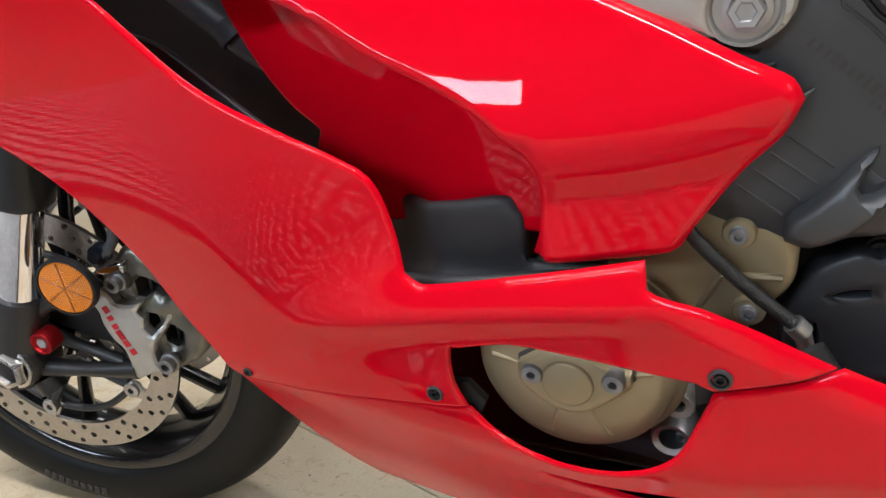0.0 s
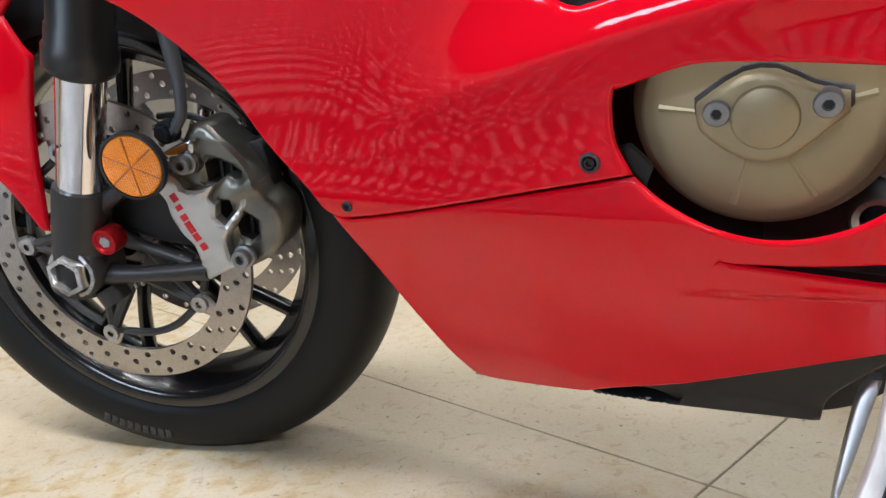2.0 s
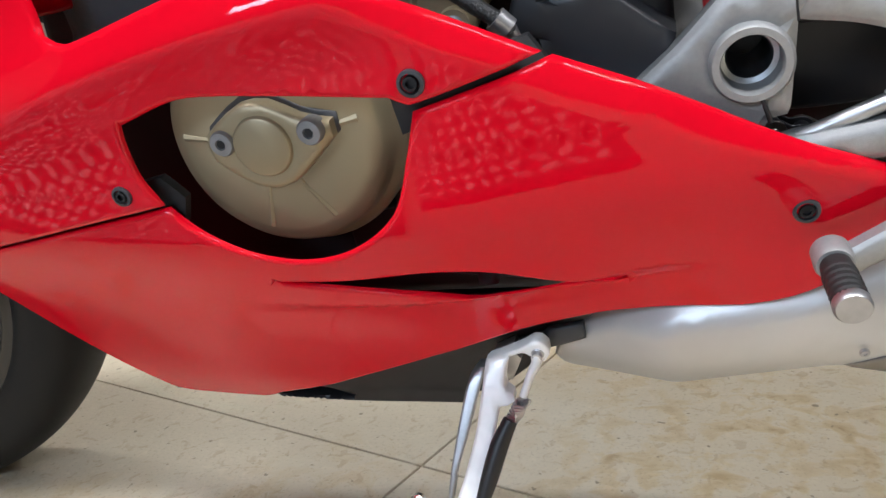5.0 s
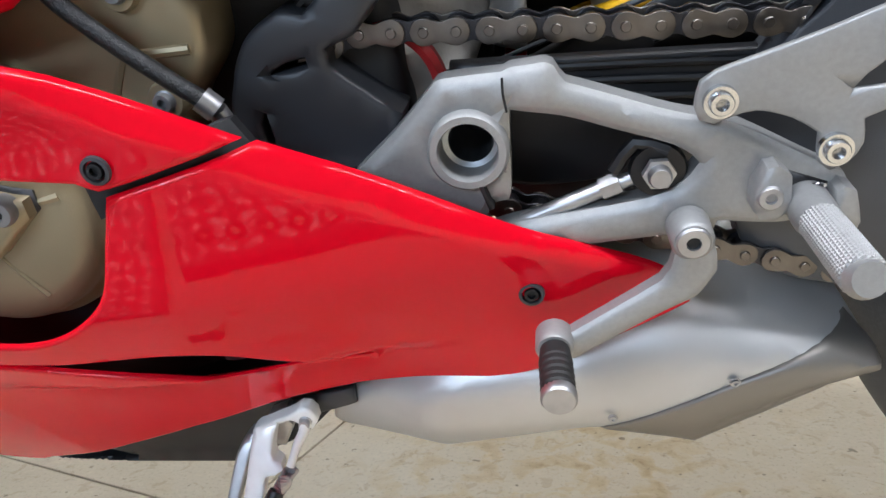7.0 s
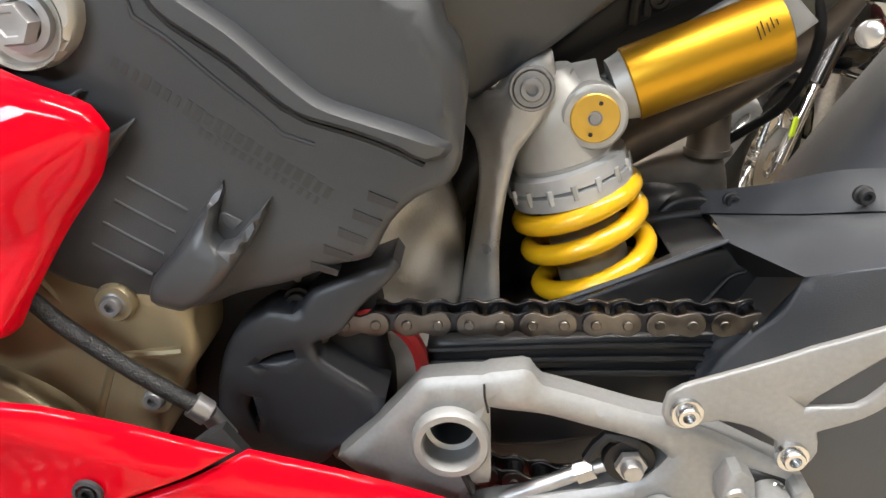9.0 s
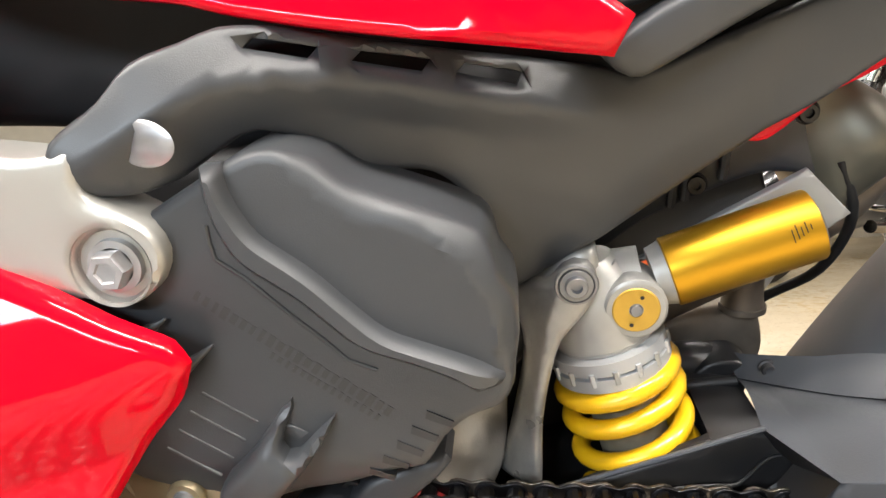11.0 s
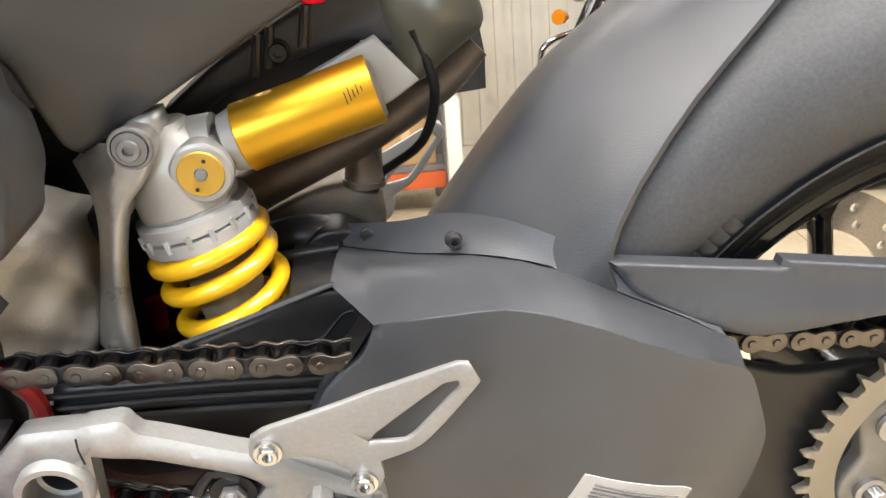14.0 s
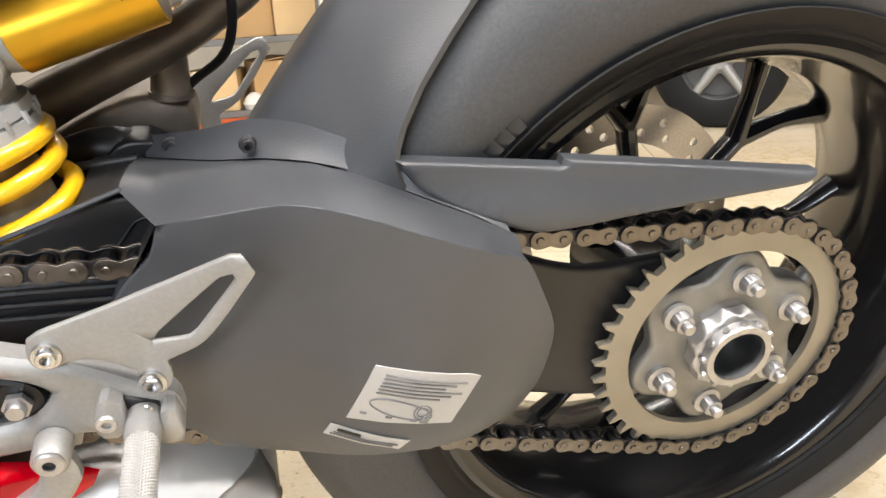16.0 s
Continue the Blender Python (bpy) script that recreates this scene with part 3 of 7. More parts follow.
side_fairing = part("side_fairing", sheet(SIDE, side_surface, grid=0.0045, lip=0.0032), RED, fair_by=3, depth=side_surface, label="glossy red upper side fairing with an air duct")
belly_fairing = part("belly_fairing", sheet(BELLY, belly_surface, holes=[SLOT], grid=0.007, lip=0.0032, corner=34), RED, fair_by=3, depth=belly_surface, label="glossy red lower belly fairing with a narrow slot")
scoop_fairing = part("scoop_fairing", sheet(SCOOP, scoop_surface, grid=0.0055, lip=0.0075), RED, fair_by=3, depth=scoop_surface, label="glossy red air scoop panel")
part("duct_wall", sheet([(0.46, 0.53), (0.53, 0.530), (0.62, 0.54), (0.69, 0.55), (0.70, 0.60), (0.66, 0.66), (0.60, 0.70), (0.50, 0.735), (0.43, 0.74), (0.416, 0.694), (0.428, 0.662), (0.452, 0.627), (0.485, 0.597), (0.47, 0.56)], lambda x, z: -0.140 - 0.036 * lerp(x, [0.55, 0.66], [0, 1]) + 0.25 * max(0.47 - x, 0), grid=0.010), RED, label="red inner wall of the air duct")
# a near-black sheet stands in for the shade deep in the duct
part("duct_shade", sheet([(0.20, 0.62), (0.50, 0.50), (0.56, 0.60), (0.50, 0.76), (0.30, 0.88), (0.10, 0.88), (0.10, 0.70)], lambda x, z: -0.075, 0.01, grid=0.03), DARK, label="near-black sheet for the shade inside the front fairing")
part("duct_pipe", joined(tube([(0.36, -0.100, 0.70), (0.42, -0.098, 0.652), (0.47, -0.094, 0.62)], [0.016, 0.018, 0.016], 20), tube([(0.405, -0.100, 0.67), (0.412, -0.100, 0.658)], 0.0205, 20, curve=False)), BLACK_TRIM, label="dark coolant pipe behind the duct")
part("duct_insert", sheet([(0.515, 0.49), (0.515, 0.546), (0.563, 0.5545), (0.596, 0.561), (0.6225, 0.566), (0.634, 0.5655), (0.6405, 0.5594), (0.6418, 0.549), (0.6405, 0.524), (0.662, 0.522), (0.690, 0.5275), (0.690, 0.50)], lambda x, z: -0.172 + 0.05 * lerp(x, [0.52, 0.575, 0.6], [1, 0.12, 0]) + 0.02 * lerp(z, [0.500, 0.512], [-0.6, 0]), grid=0.008, lip=0.005, corner=35), BLACK_SOFT, label="matt black air duct insert")
part("insert_ledge", tube([(0.53, -0.166, 0.4995), (0.58, -0.178, 0.5065), (0.627, -0.180, 0.5135), (0.672, -0.180, 0.5205)], 0.0055, 12), BLACK_SOFT)
part("duct_vane", sheet([(0.40, 0.665), (0.471, 0.6072), (0.4977, 0.5968), (0.5223, 0.5852), (0.5075, 0.5832), (0.4856, 0.590), (0.45, 0.60), (0.36, 0.68)], lambda x, z: -0.172, lip=0.002), BLACK_TRIM, label="small black duct vane")
for x, z, sub in ((0.392, 0.403, 0.0042), (0.580, 0.438, 0.0060), (0.758, 0.479, 0.0068), (0.931, 0.375, 0.0068)):
    host = side_fairing if x < 0.9 else belly_fairing
    y = (side_surface if x < 0.9 else belly_surface)(x, z)
    ring = part("screw_seat", lathe([(sub, y - 0.0005), (sub * 0.95, y - 0.0022), (sub * 0.72, y - 0.0025), (sub * 0.68, y - 0.0005)], x, z, 24), BLACK_TRIM, host, "black screw seat")
    part("screw", bolt(x, y - 0.0028, z, sub * 0.55, 0.004, 0.55), STEEL_DARK, host, "black socket screw")
# near-black strips behind the panel seams paint the shade in the gaps
part("seam_shade_backing", sheet([(0.36, 0.385), (0.383, 0.376), (0.531, 0.402), (0.605, 0.414), (0.612, 0.43), (0.60, 0.443), (0.531, 0.430), (0.375, 0.405)], lambda x, z: fair(x, z) + 0.007, 0.006, lip=0), DARK)
part("seam_shade_backing", sheet([(0.745, 0.452), (0.818, 0.471), (0.808, 0.486), (0.742, 0.48)], lambda x, z: max(side_surface(x, z), belly_surface(x, z)) + 0.008, 0.006, lip=0), DARK)
# trim below the belly
def trim_y(x, z):
    return -0.05 - 0.42 * max(z - 0.17, 0)


trim = part("belly_trim", sheet([(0.500, 0.178), (0.535, 0.198), (0.619, 0.232), (0.729, 0.266), (0.785, 0.286), (0.836, 0.300), (0.818, 0.283), (0.807, 0.270), (0.798, 0.266), (0.777, 0.257), (0.746, 0.241), (0.723, 0.218), (0.700, 0.185), (0.693, 0.157), (0.575, 0.159), (0.510, 0.163)], trim_y, 0.05, holes=[[(0.512, 0.166), (0.53, 0.179), (0.56, 0.178), (0.585, 0.164), (0.54, 0.163)]], lip=0.004), SWING_BLACK, label="matt black belly pan trim with a drain opening")
# shade inside the pan is put into its near-black colour
part("belly_pan", slab([(0.386, 0.16), (0.52, 0.165), (0.70, 0.158), (0.80, 0.24), (0.80, 0.30), (0.40, 0.30)], -0.035, 0.04, 0.004), DARK, label="inside of the belly pan, near-black for its shade")
# dark works seen through the slot and round the clutch, shade in the colour
part("engine_block", slab([(0.47, 0.36), (0.56, 0.31), (0.84, 0.30), (0.87, 0.40), (0.872, 0.52), (0.86, 0.66), (0.80, 0.70), (0.62, 0.66), (0.49, 0.56)], -0.105, 0.13, 0.01), DARK, label="engine crankcase, near-black for the shade on it")
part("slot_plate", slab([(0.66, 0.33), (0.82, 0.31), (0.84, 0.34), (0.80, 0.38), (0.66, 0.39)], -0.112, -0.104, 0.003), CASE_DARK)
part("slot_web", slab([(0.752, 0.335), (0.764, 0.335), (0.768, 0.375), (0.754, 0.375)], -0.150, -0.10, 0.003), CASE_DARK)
part("drain_ring", lathe([(0.009, -0.140), (0.013, -0.142), (0.0145, -0.140), (0.0145, -0.11)], 0.722, 0.373, 28), STEEL_DULL)
for x, z, r in ((0.735, 0.352, 0.012), (0.80, 0.335, 0.010), (0.765, 0.345, 0.006)):
    part("sump_bolt", bolt(x, -0.126, z, r, 0.012, 0.6), STEEL)

# ================= clutch cover =================
CX, CZ = 0.6665, 0.452
clutch = part("clutch_cover", lathe([(0, -0.186), (0.030, -0.186), (0.052, -0.183), (0.0600, -0.180), (0.0632, -0.176), (0.0640, -0.169), (0.0655, -0.167), (0.0685, -0.165), (0.0705, -0.161), (0.071, -0.12)], CX, CZ, 96), BRONZE, label="round olive bronze clutch cover")
boss = [(CX - 0.031, CZ + 0.010), (CX - 0.024, CZ + 0.015), (CX - 0.008, CZ + 0.024), (CX + 0.008, CZ + 0.024), (CX + 0.024, CZ + 0.015), (CX + 0.040, CZ + 0.010), (CX + 0.040, CZ + 0.001), (CX + 0.012, CZ - 0.021), (CX - 0.008, CZ - 0.021), (CX - 0.030, CZ - 0.004)]
part("boss", slab(boss, -0.196, -0.18, 0.004, grid=0.006), BRONZE, clutch)
# a dark slab round the boss paints the shadow in its bronze groove
part("boss_groove_shade", slab([(CX + 0.002 + (x - CX - 0.002) * 1.05, CZ + 0.0015 + (z - CZ) * 1.07) for x, z in boss], -0.1868, -0.18, 0.0015), CASE_DARK, clutch)
part("boss_cap", lathe([(0, -0.1985), (0.0150, -0.1985), (0.0162, -0.1975), (0.0168, -0.195)], CX + 0.002, CZ + 0.002, 48), BRONZE, clutch)
for x, z in ((0.646, 0.458), (0.697, 0.459)):
    part("bolt", lathe([(0, -0.1978), (0.0026, -0.1978), (0.0029, -0.1990), (0.0062, -0.1985), (0.0070, -0.1972), (0.0072, -0.19)], x, z, 24), BOLT_GREY, clutch, "grey socket bolt")
    part("bolt_socket", lathe([(0, -0.1982), (0.0026, -0.1982)], x, z, 6), DARK, clutch)
for a in (-108, -62, 8, 172):
    c, s = math.cos(radians(a)), math.sin(radians(a))
    part("rib", tube([(CX + c * 0.024, -0.186, CZ + s * 0.024), (CX + c * 0.052, -0.1815, CZ + s * 0.052)], [0.0012, 0.0026], 8, curve=False), BRONZE, clutch)
for k in range(9):
    a = radians(200 + k * 18)
    part("case_rib", rod((CX + 0.07 * math.cos(a), -0.13, CZ + 0.07 * math.sin(a)), (CX + 0.078 * math.cos(a), -0.11, CZ + 0.078 * math.sin(a)), 0.005, 10), CASE_DARK)
part("drain_boss", lathe([(0.0045, -0.146), (0.0050, -0.151), (0.0095, -0.152), (0.0108, -0.150), (0.0108, -0.12)], 0.728, 0.412, 24), CASTALU)

# ================= crankcase and sprocket cover =================
case = part("crankcase_cover", sheet([(0.63, 0.53), (0.70, 0.562), (0.728, 0.569), (0.763, 0.560), (0.793, 0.532), (0.790, 0.506), (0.770, 0.481), (0.764, 0.462), (0.72, 0.44), (0.63, 0.46)], lambda x, z: -0.146 - 0.008 * math.exp(-(((x - 0.70) / 0.05) ** 2 + ((z - 0.52) / 0.04) ** 2)), 0.04, grid=0.008, lip=0.006), BRONZE, label="olive bronze crankcase cover with ribs")
for p in (((0.70, 0.55), (0.735, 0.47)), ((0.725, 0.56), (0.752, 0.512)), ((0.752, 0.512), (0.73, 0.47)), ((0.752, 0.512), (0.785, 0.512))):
    part("rib", tube([(p[0][0], -0.1475, p[0][1]), (p[1][0], -0.1465, p[1][1])], 0.0026, 8, curve=False), BRONZE, case)
for x, z in ((0.768, 0.490), (0.7610, 0.5410)):
    part("bolt_boss", lathe([(0, -0.152), (0.0085, -0.152), (0.0095, -0.150), (0.0095, -0.13)], x, z, 24), BRONZE, case)
    part("bolt", bolt(x, -0.156, z, 0.0048, 0.006, 0.5), BOLT_GREY, case)
part("gearbox_casting", sheet([(0.77, 0.43), (0.79, 0.40), (0.86, 0.42), (0.90, 0.46), (0.915, 0.50), (0.91, 0.548), (0.885, 0.572), (0.84, 0.55), (0.79, 0.55), (0.765, 0.50)], lambda x, z: -0.100 + 0.05 * lerp(x, [0.86, 0.91], [0, 1]) + 0.006 * math.sin(x * 160) * math.sin(z * 140), 0.06, grid=0.006, lip=0.006), CASTALU, label="raw cast aluminium gearbox housing")
SPC = [(0.7875, 0.4780), (0.7916, 0.4886), (0.7955, 0.4985), (0.8052, 0.5111), (0.8229, 0.5213), (0.8290, 0.5205), (0.8345, 0.5180), (0.8400, 0.5225), (0.8467, 0.5291), (0.8866, 0.5407), (0.8895, 0.5354), (0.8825, 0.5283), (0.8673, 0.5168), (0.8575, 0.5063), (0.8425, 0.5007), (0.8427, 0.4925), (0.874, 0.4653), (0.8718, 0.4584), (0.8491, 0.4400), (0.832, 0.426), (0.814, 0.429), (0.795, 0.440), (0.7850, 0.4550)]
spc = part("sprocket_cover", sheet(SPC, lambda x, z: -0.130 + 0.14 * max(math.hypot(x - 0.838, z - 0.475) - 0.035, 0) + 0.002 * lerp(math.hypot(x - 0.838, z - 0.470), [0.028, 0.031], [1, 0]), 0.03, holes=[[(0.8118, 0.4905), (0.8150, 0.4935), (0.8220, 0.4962), (0.8310, 0.4968), (0.8312, 0.4932), (0.8220, 0.4920)], [(0.802, 0.467), (0.805, 0.472), (0.806, 0.457), (0.803, 0.456)]], grid=0.006, lip=0.004), BLACK_TRIM, label="matt black front sprocket cover")
part("cover_screw", bolt(0.8345, -0.118, 0.518, 0.006, 0.006, 0.5), DARK, spc)
part("seal_ring", lathe([(0.030, -0.104), (0.034, -0.107), (0.037, -0.104), (0.037, -0.098), (0.030, -0.098)], 0.858, 0.470, 48, closed=True), RED_DULL, label="dull red sprocket ring")
# clutch hose
part("clutch_hose", tube([(0.680, -0.160, 0.600), (0.7296, -0.165, 0.5559), (0.7413, -0.165, 0.5408), (0.7626, -0.165, 0.5193), (0.7851, -0.165, 0.4996), (0.7945, -0.164, 0.4915)], 0.0042, 12), HOSE, label="black braided clutch hose")
part("hose_end", joined(rod((0.792, -0.164, 0.4935), (0.7975, -0.163, 0.4870), 0.0062, 16), rod((0.797, -0.162, 0.487), (0.801, -0.155, 0.468), 0.0048, 12)), STEEL_DULL)

# ================= cylinder head cover =================
HEAD = [(0.775, 0.685), (0.799, 0.697), (0.812, 0.704), (0.829, 0.709), (0.847, 0.704), (0.8631, 0.6902), (0.8886, 0.6795), (0.9059, 0.6711), (0.9182, 0.6618), (0.9225, 0.6456), (0.9281, 0.6358), (0.9295, 0.6164), (0.9270, 0.6042), (0.9255, 0.5937), (0.9194, 0.5842), (0.9045, 0.5783), (0.892, 0.568), (0.881, 0.552), (0.868, 0.550), (0.843, 0.542), (0.819, 0.538), (0.796, 0.531), (0.777, 0.533), (0.74, 0.55), (0.715, 0.585), (0.72, 0.65), (0.75, 0.67)]
FLANGE = [(0.8053, 0.7050), (0.8055, 0.6959), (0.807, 0.6818), (0.8123, 0.6675), (0.818, 0.6604), (0.8376, 0.6442), (0.8561, 0.6246), (0.8655, 0.6181), (0.8829, 0.6112), (0.9003, 0.6026), (0.9111, 0.5956), (0.9250, 0.597), (0.9250, 0.603), (0.9165, 0.6063), (0.9058, 0.6117), (0.8885, 0.619), (0.8724, 0.6267), (0.8586, 0.6405), (0.8434, 0.6569), (0.8242, 0.6734), (0.8182, 0.6838), (0.8144, 0.6944), (0.8134, 0.7050)]
DOME_TOP = [(0.80, 0.71), (0.80, 0.60), (0.928, 0.58), (0.9170, 0.6064), (0.9160, 0.6146), (0.9156, 0.6275), (0.911, 0.6409), (0.9019, 0.6539), (0.8888, 0.6649), (0.8763, 0.6706), (0.8633, 0.6725), (0.8558, 0.6808), (0.8389, 0.6966), (0.832, 0.706)]
dome_line = [tuple(v) for v in rounded(DOME_TOP, 0.006)]


def head_y(x, z):
    y = -0.151
    # the shoulder that falls back above and behind the dome
    if x > 0.83 and z > 0.60 and not inside((x, z), dome_line)[0]:
        d = near((x, z), [dome_line])[0]
        y += 0.75 * d - 0.004 * min(d / 0.004, 1)
    if x < 0.805:
        y += 0.10 * (0.805 - x) * lerp(z, [0.60, 0.68], [0, 1])
    return y + 0.25 * max(0.56 - z, 0)


head = part("cylinder_head_cover", sheet(HEAD, head_y, 0.05, grid=0.004, lip=0.006), GREY_ARM, fair_by=2, label="matt dark grey cylinder head cover")
part("cover_flange", sheet(FLANGE, lambda x, z: -0.1625 + 0.5 * max(x - 0.908, 0), 0.016, grid=0.004, lip=0.0072, corner=60, roll=1.25), GREY_ARM, head, fair_by=1)
part("cover_seam", tube([(x - 0.001, -0.1515, z - 0.0015) for x, z in ((0.8055, 0.6959), (0.807, 0.6818), (0.8123, 0.6675), (0.818, 0.6604), (0.8376, 0.6442), (0.8561, 0.6246), (0.8655, 0.6181), (0.8829, 0.6112), (0.9003, 0.6026), (0.9111, 0.5956))], 0.0013, 6), DARK, head, "dark parting line")
# raised lettering that cannot be lettered: plain bars
rng_text = random.Random(4)
for k in range(22):
    t = k / 21
    x, z = 0.7903 + 0.0775 * t, 0.6471 - 0.0617 * t
    hw, hh = rng_text.uniform(0.0009, 0.0018), rng_text.uniform(0.0022, 0.0033)
    part("lettering_bar", along(slab([(-hw, -hh), (hw, -hh), (hw, hh), (-hw, hh)], -0.0007, 0.001, 0.0005, grid=0), Matrix.Translation((x, head_y(x, z), z)) @ Matrix.Rotation(radians(38), 4, "Y")), LETTER, head)
for k in range(15):
    t = k / 14
    x, z = 0.8192 + 0.0433 * t, 0.6164 - 0.034 * t
    hw, hh = rng_text.uniform(0.0007, 0.0013), rng_text.uniform(0.0014, 0.0021)
    part("lettering_bar", along(slab([(-hw, -hh), (hw, -hh), (hw, hh), (-hw, hh)], -0.0006, 0.001, 0.0004, grid=0), Matrix.Translation((x, head_y(x, z), z)) @ Matrix.Rotation(radians(38), 4, "Y")), LETTER, head)
for k in range(5):
    x, z = 0.8855 - 0.0076 * k, 0.5850 - 0.0076 * k
    part("edge_slot", slab([(x, z), (x + 0.0115, z - 0.0062), (x + 0.0100, z - 0.0092), (x - 0.0012, z - 0.0040)], lambda p, q: head_y(p, q) - 0.0014, -0.14, 0.0006, grid=0, step=0.02), CASE_DARK, head)
part("relief_line", tube([(x, -0.1508, z) for x, z in ((0.8016, 0.6792), (0.8026, 0.6637), (0.8136, 0.6547), (0.8311, 0.6357), (0.8453, 0.6213), (0.8534, 0.612), (0.8657, 0.6065))], 0.0012, 8), GREY_ARM, head)
FIN = [(0.7846, 0.5512), (0.7877, 0.5567), (0.8031, 0.5708), (0.8197, 0.5907), (0.8274, 0.5991), (0.8250, 0.5915), (0.8199, 0.5816), (0.8166, 0.5725), (0.819, 0.5678), (0.8242, 0.5685), (0.8317, 0.5754), (0.8439, 0.586), (0.8398, 0.5785), (0.8298, 0.5648), (0.8139, 0.5479), (0.8019, 0.54), (0.792, 0.5369), (0.7842, 0.5412)]
part("large_fin", sheet(FIN, lambda x, z: -0.1520 - 0.014 * ease(z, [0.530, 0.545, 0.560, 0.575, 0.600], [0.35, 0.9, 1, 0.75, 0.05]), 0.02, grid=0.0025, lip=0.0060, corner=70), GREY_ARM, head, fair_by=3)
part("fin_pocket", slab([(0.8135, 0.583), (0.816, 0.579), (0.824, 0.5725), (0.829, 0.576), (0.822, 0.581)], -0.1522, -0.150, 0.0008), GREY_ARM, head)
part("fin", tube([(0.772, -0.149, 0.6085), (0.784, -0.153, 0.6175), (0.7935, -0.1520, 0.6240)], [0.0036, 0.0028, 0.0006], 12, 0.006), GREY_ARM, head)
part("fin", tube([(0.757, -0.149, 0.628), (0.766, -0.153, 0.6335), (0.7745, -0.152, 0.6380)], [0.0036, 0.0028, 0.0006], 12, 0.006), GREY_ARM, head)
for k in range(4):
    x, z = 0.7826 - 0.0078 * k, 0.5995 - 0.0096 * k
    part("cooling_line", tube([(x, -0.1506, z), (x + 0.0232, -0.1506, z - 0.0170)], 0.0010, 8, curve=False), GREY_ARM, head)

# ================= frame =================
lug = part("front_frame", sheet([(0.60, 0.80), (0.66, 0.735), (0.729, 0.716), (0.742, 0.716), (0.757, 0.717), (0.755, 0.699), (0.767, 0.690), (0.779, 0.682), (0.784, 0.670), (0.779, 0.657), (0.766, 0.648), (0.754, 0.648), (0.734, 0.654), (0.66, 0.672), (0.56, 0.72), (0.50, 0.80)], lambda x, z: -0.160, 0.03, [circle(0.760, 0.666, 0.0160, 32)], grid=0.01, lip=0.005, corner=60), FRAME_ALU, label="light grey cast aluminium front frame")
part("bolt_recess", lathe([(0.0180, -0.1595), (0.0165, -0.1560), (0.0155, -0.1545), (0, -0.1545)], 0.760, 0.666, 40), FRAME_ALU, lug)
part("frame_bolt", joined(lathe([(0, -0.1650), (0.0045, -0.1650), (0.0052, -0.1662), (0.0080, -0.1662), (0.0090, -0.1645), (0.0090, -0.154)], 0.7610, 0.666, 6), lathe([(0.0086, -0.1585), (0.0118, -0.158), (0.0122, -0.152)], 0.7610, 0.666, 32)), STEEL_DULL, lug, "large hexagon steel bolt")
def cover_y(x, z):
    y = ease(x, [0.68, 0.76, 0.86, 0.93, 1.0, 1.1, 1.3], [-0.165, -0.150, -0.105, -0.072, -0.054, -0.042, -0.04])
    top = ease(x, [0.76, 0.80, 0.84, 0.93, 0.98, 1.0, 1.065, 1.12], [0.733, 0.753, 0.755, 0.730, 0.717, 0.712, 0.734, 0.75])
    fold = lerp(x, [0.843, 0.883, 0.975, 1.051, 1.065], [0.704, 0.689, 0.654, 0.697, 0.726])
    y -= 0.012 * math.exp(-(((z - top + 0.022) / 0.014) ** 2)) * ease(x, [0.70, 0.74, 0.78, 0.86, 0.95, 1.0, 1.05], [0.3, 0.4, 1, 1, 0.9, 0.1, 0])
    # below the fold the panel leans in
    under = 0.5 * (fold - z + math.sqrt((fold - z) ** 2 + 0.002**2))
    y += 0.30 * under * ease(x, [0.84, 0.87, 0.92, 1.0, 1.05, 1.09], [0, 0.4, 1, 1, 0.8, 0])
    return y


COVER = [(0.745, 0.72), (0.764, 0.733), (0.779, 0.747), (0.799, 0.753), (0.813, 0.757), (0.832, 0.755), (0.876, 0.743), (0.925, 0.730), (0.976, 0.718), (0.996, 0.712), (1.065, 0.734), (1.12, 0.75), (1.22, 0.78), (1.20, 0.757), (1.120, 0.706), (1.054, 0.668), (1.041, 0.661), (0.929, 0.598), (0.922, 0.605), (0.915, 0.638), (0.911, 0.655), (0.892, 0.678), (0.862, 0.686), (0.852, 0.698), (0.821, 0.712), (0.807, 0.707), (0.789, 0.697), (0.771, 0.693), (0.754, 0.696), (0.742, 0.705)]
SLOTS = [[(0.822, 0.7475), (0.826, 0.751), (0.851, 0.744), (0.847, 0.740)], [(0.864, 0.7365), (0.868, 0.740), (0.897, 0.732), (0.893, 0.7275)], [(0.908, 0.7245), (0.912, 0.728), (0.939, 0.720), (0.935, 0.715)]]
cover = part("side_cover", sheet(COVER, cover_y, 0.006, holes=SLOTS, grid=0.006, lip=0.004), GREY_ARM, fair_by=2, label="matt dark grey side cover under the seat with three slots")
# near-black sheet behind the slots stands for the shade in them
part("cover_shade_backing", sheet([(0.80, 0.72), (0.82, 0.752), (0.95, 0.722), (1.0, 0.708), (1.05, 0.72), (1.1, 0.735), (1.05, 0.68), (0.93, 0.61), (0.92, 0.66)], lambda x, z: cover_y(x, z) + 0.022, 0.01), DARK)
part("cover_cap", lathe([(0, 0), (0.012, 0.0004), (0.014, 0.002)], 0, 0, 32), STEEL_DULL, cover, "round metal inlay").matrix_local = pose(0.783, -0.1545, 0.716, 0, 0, -20) @ Matrix.Diagonal((1.2, 1, 0.72, 1))
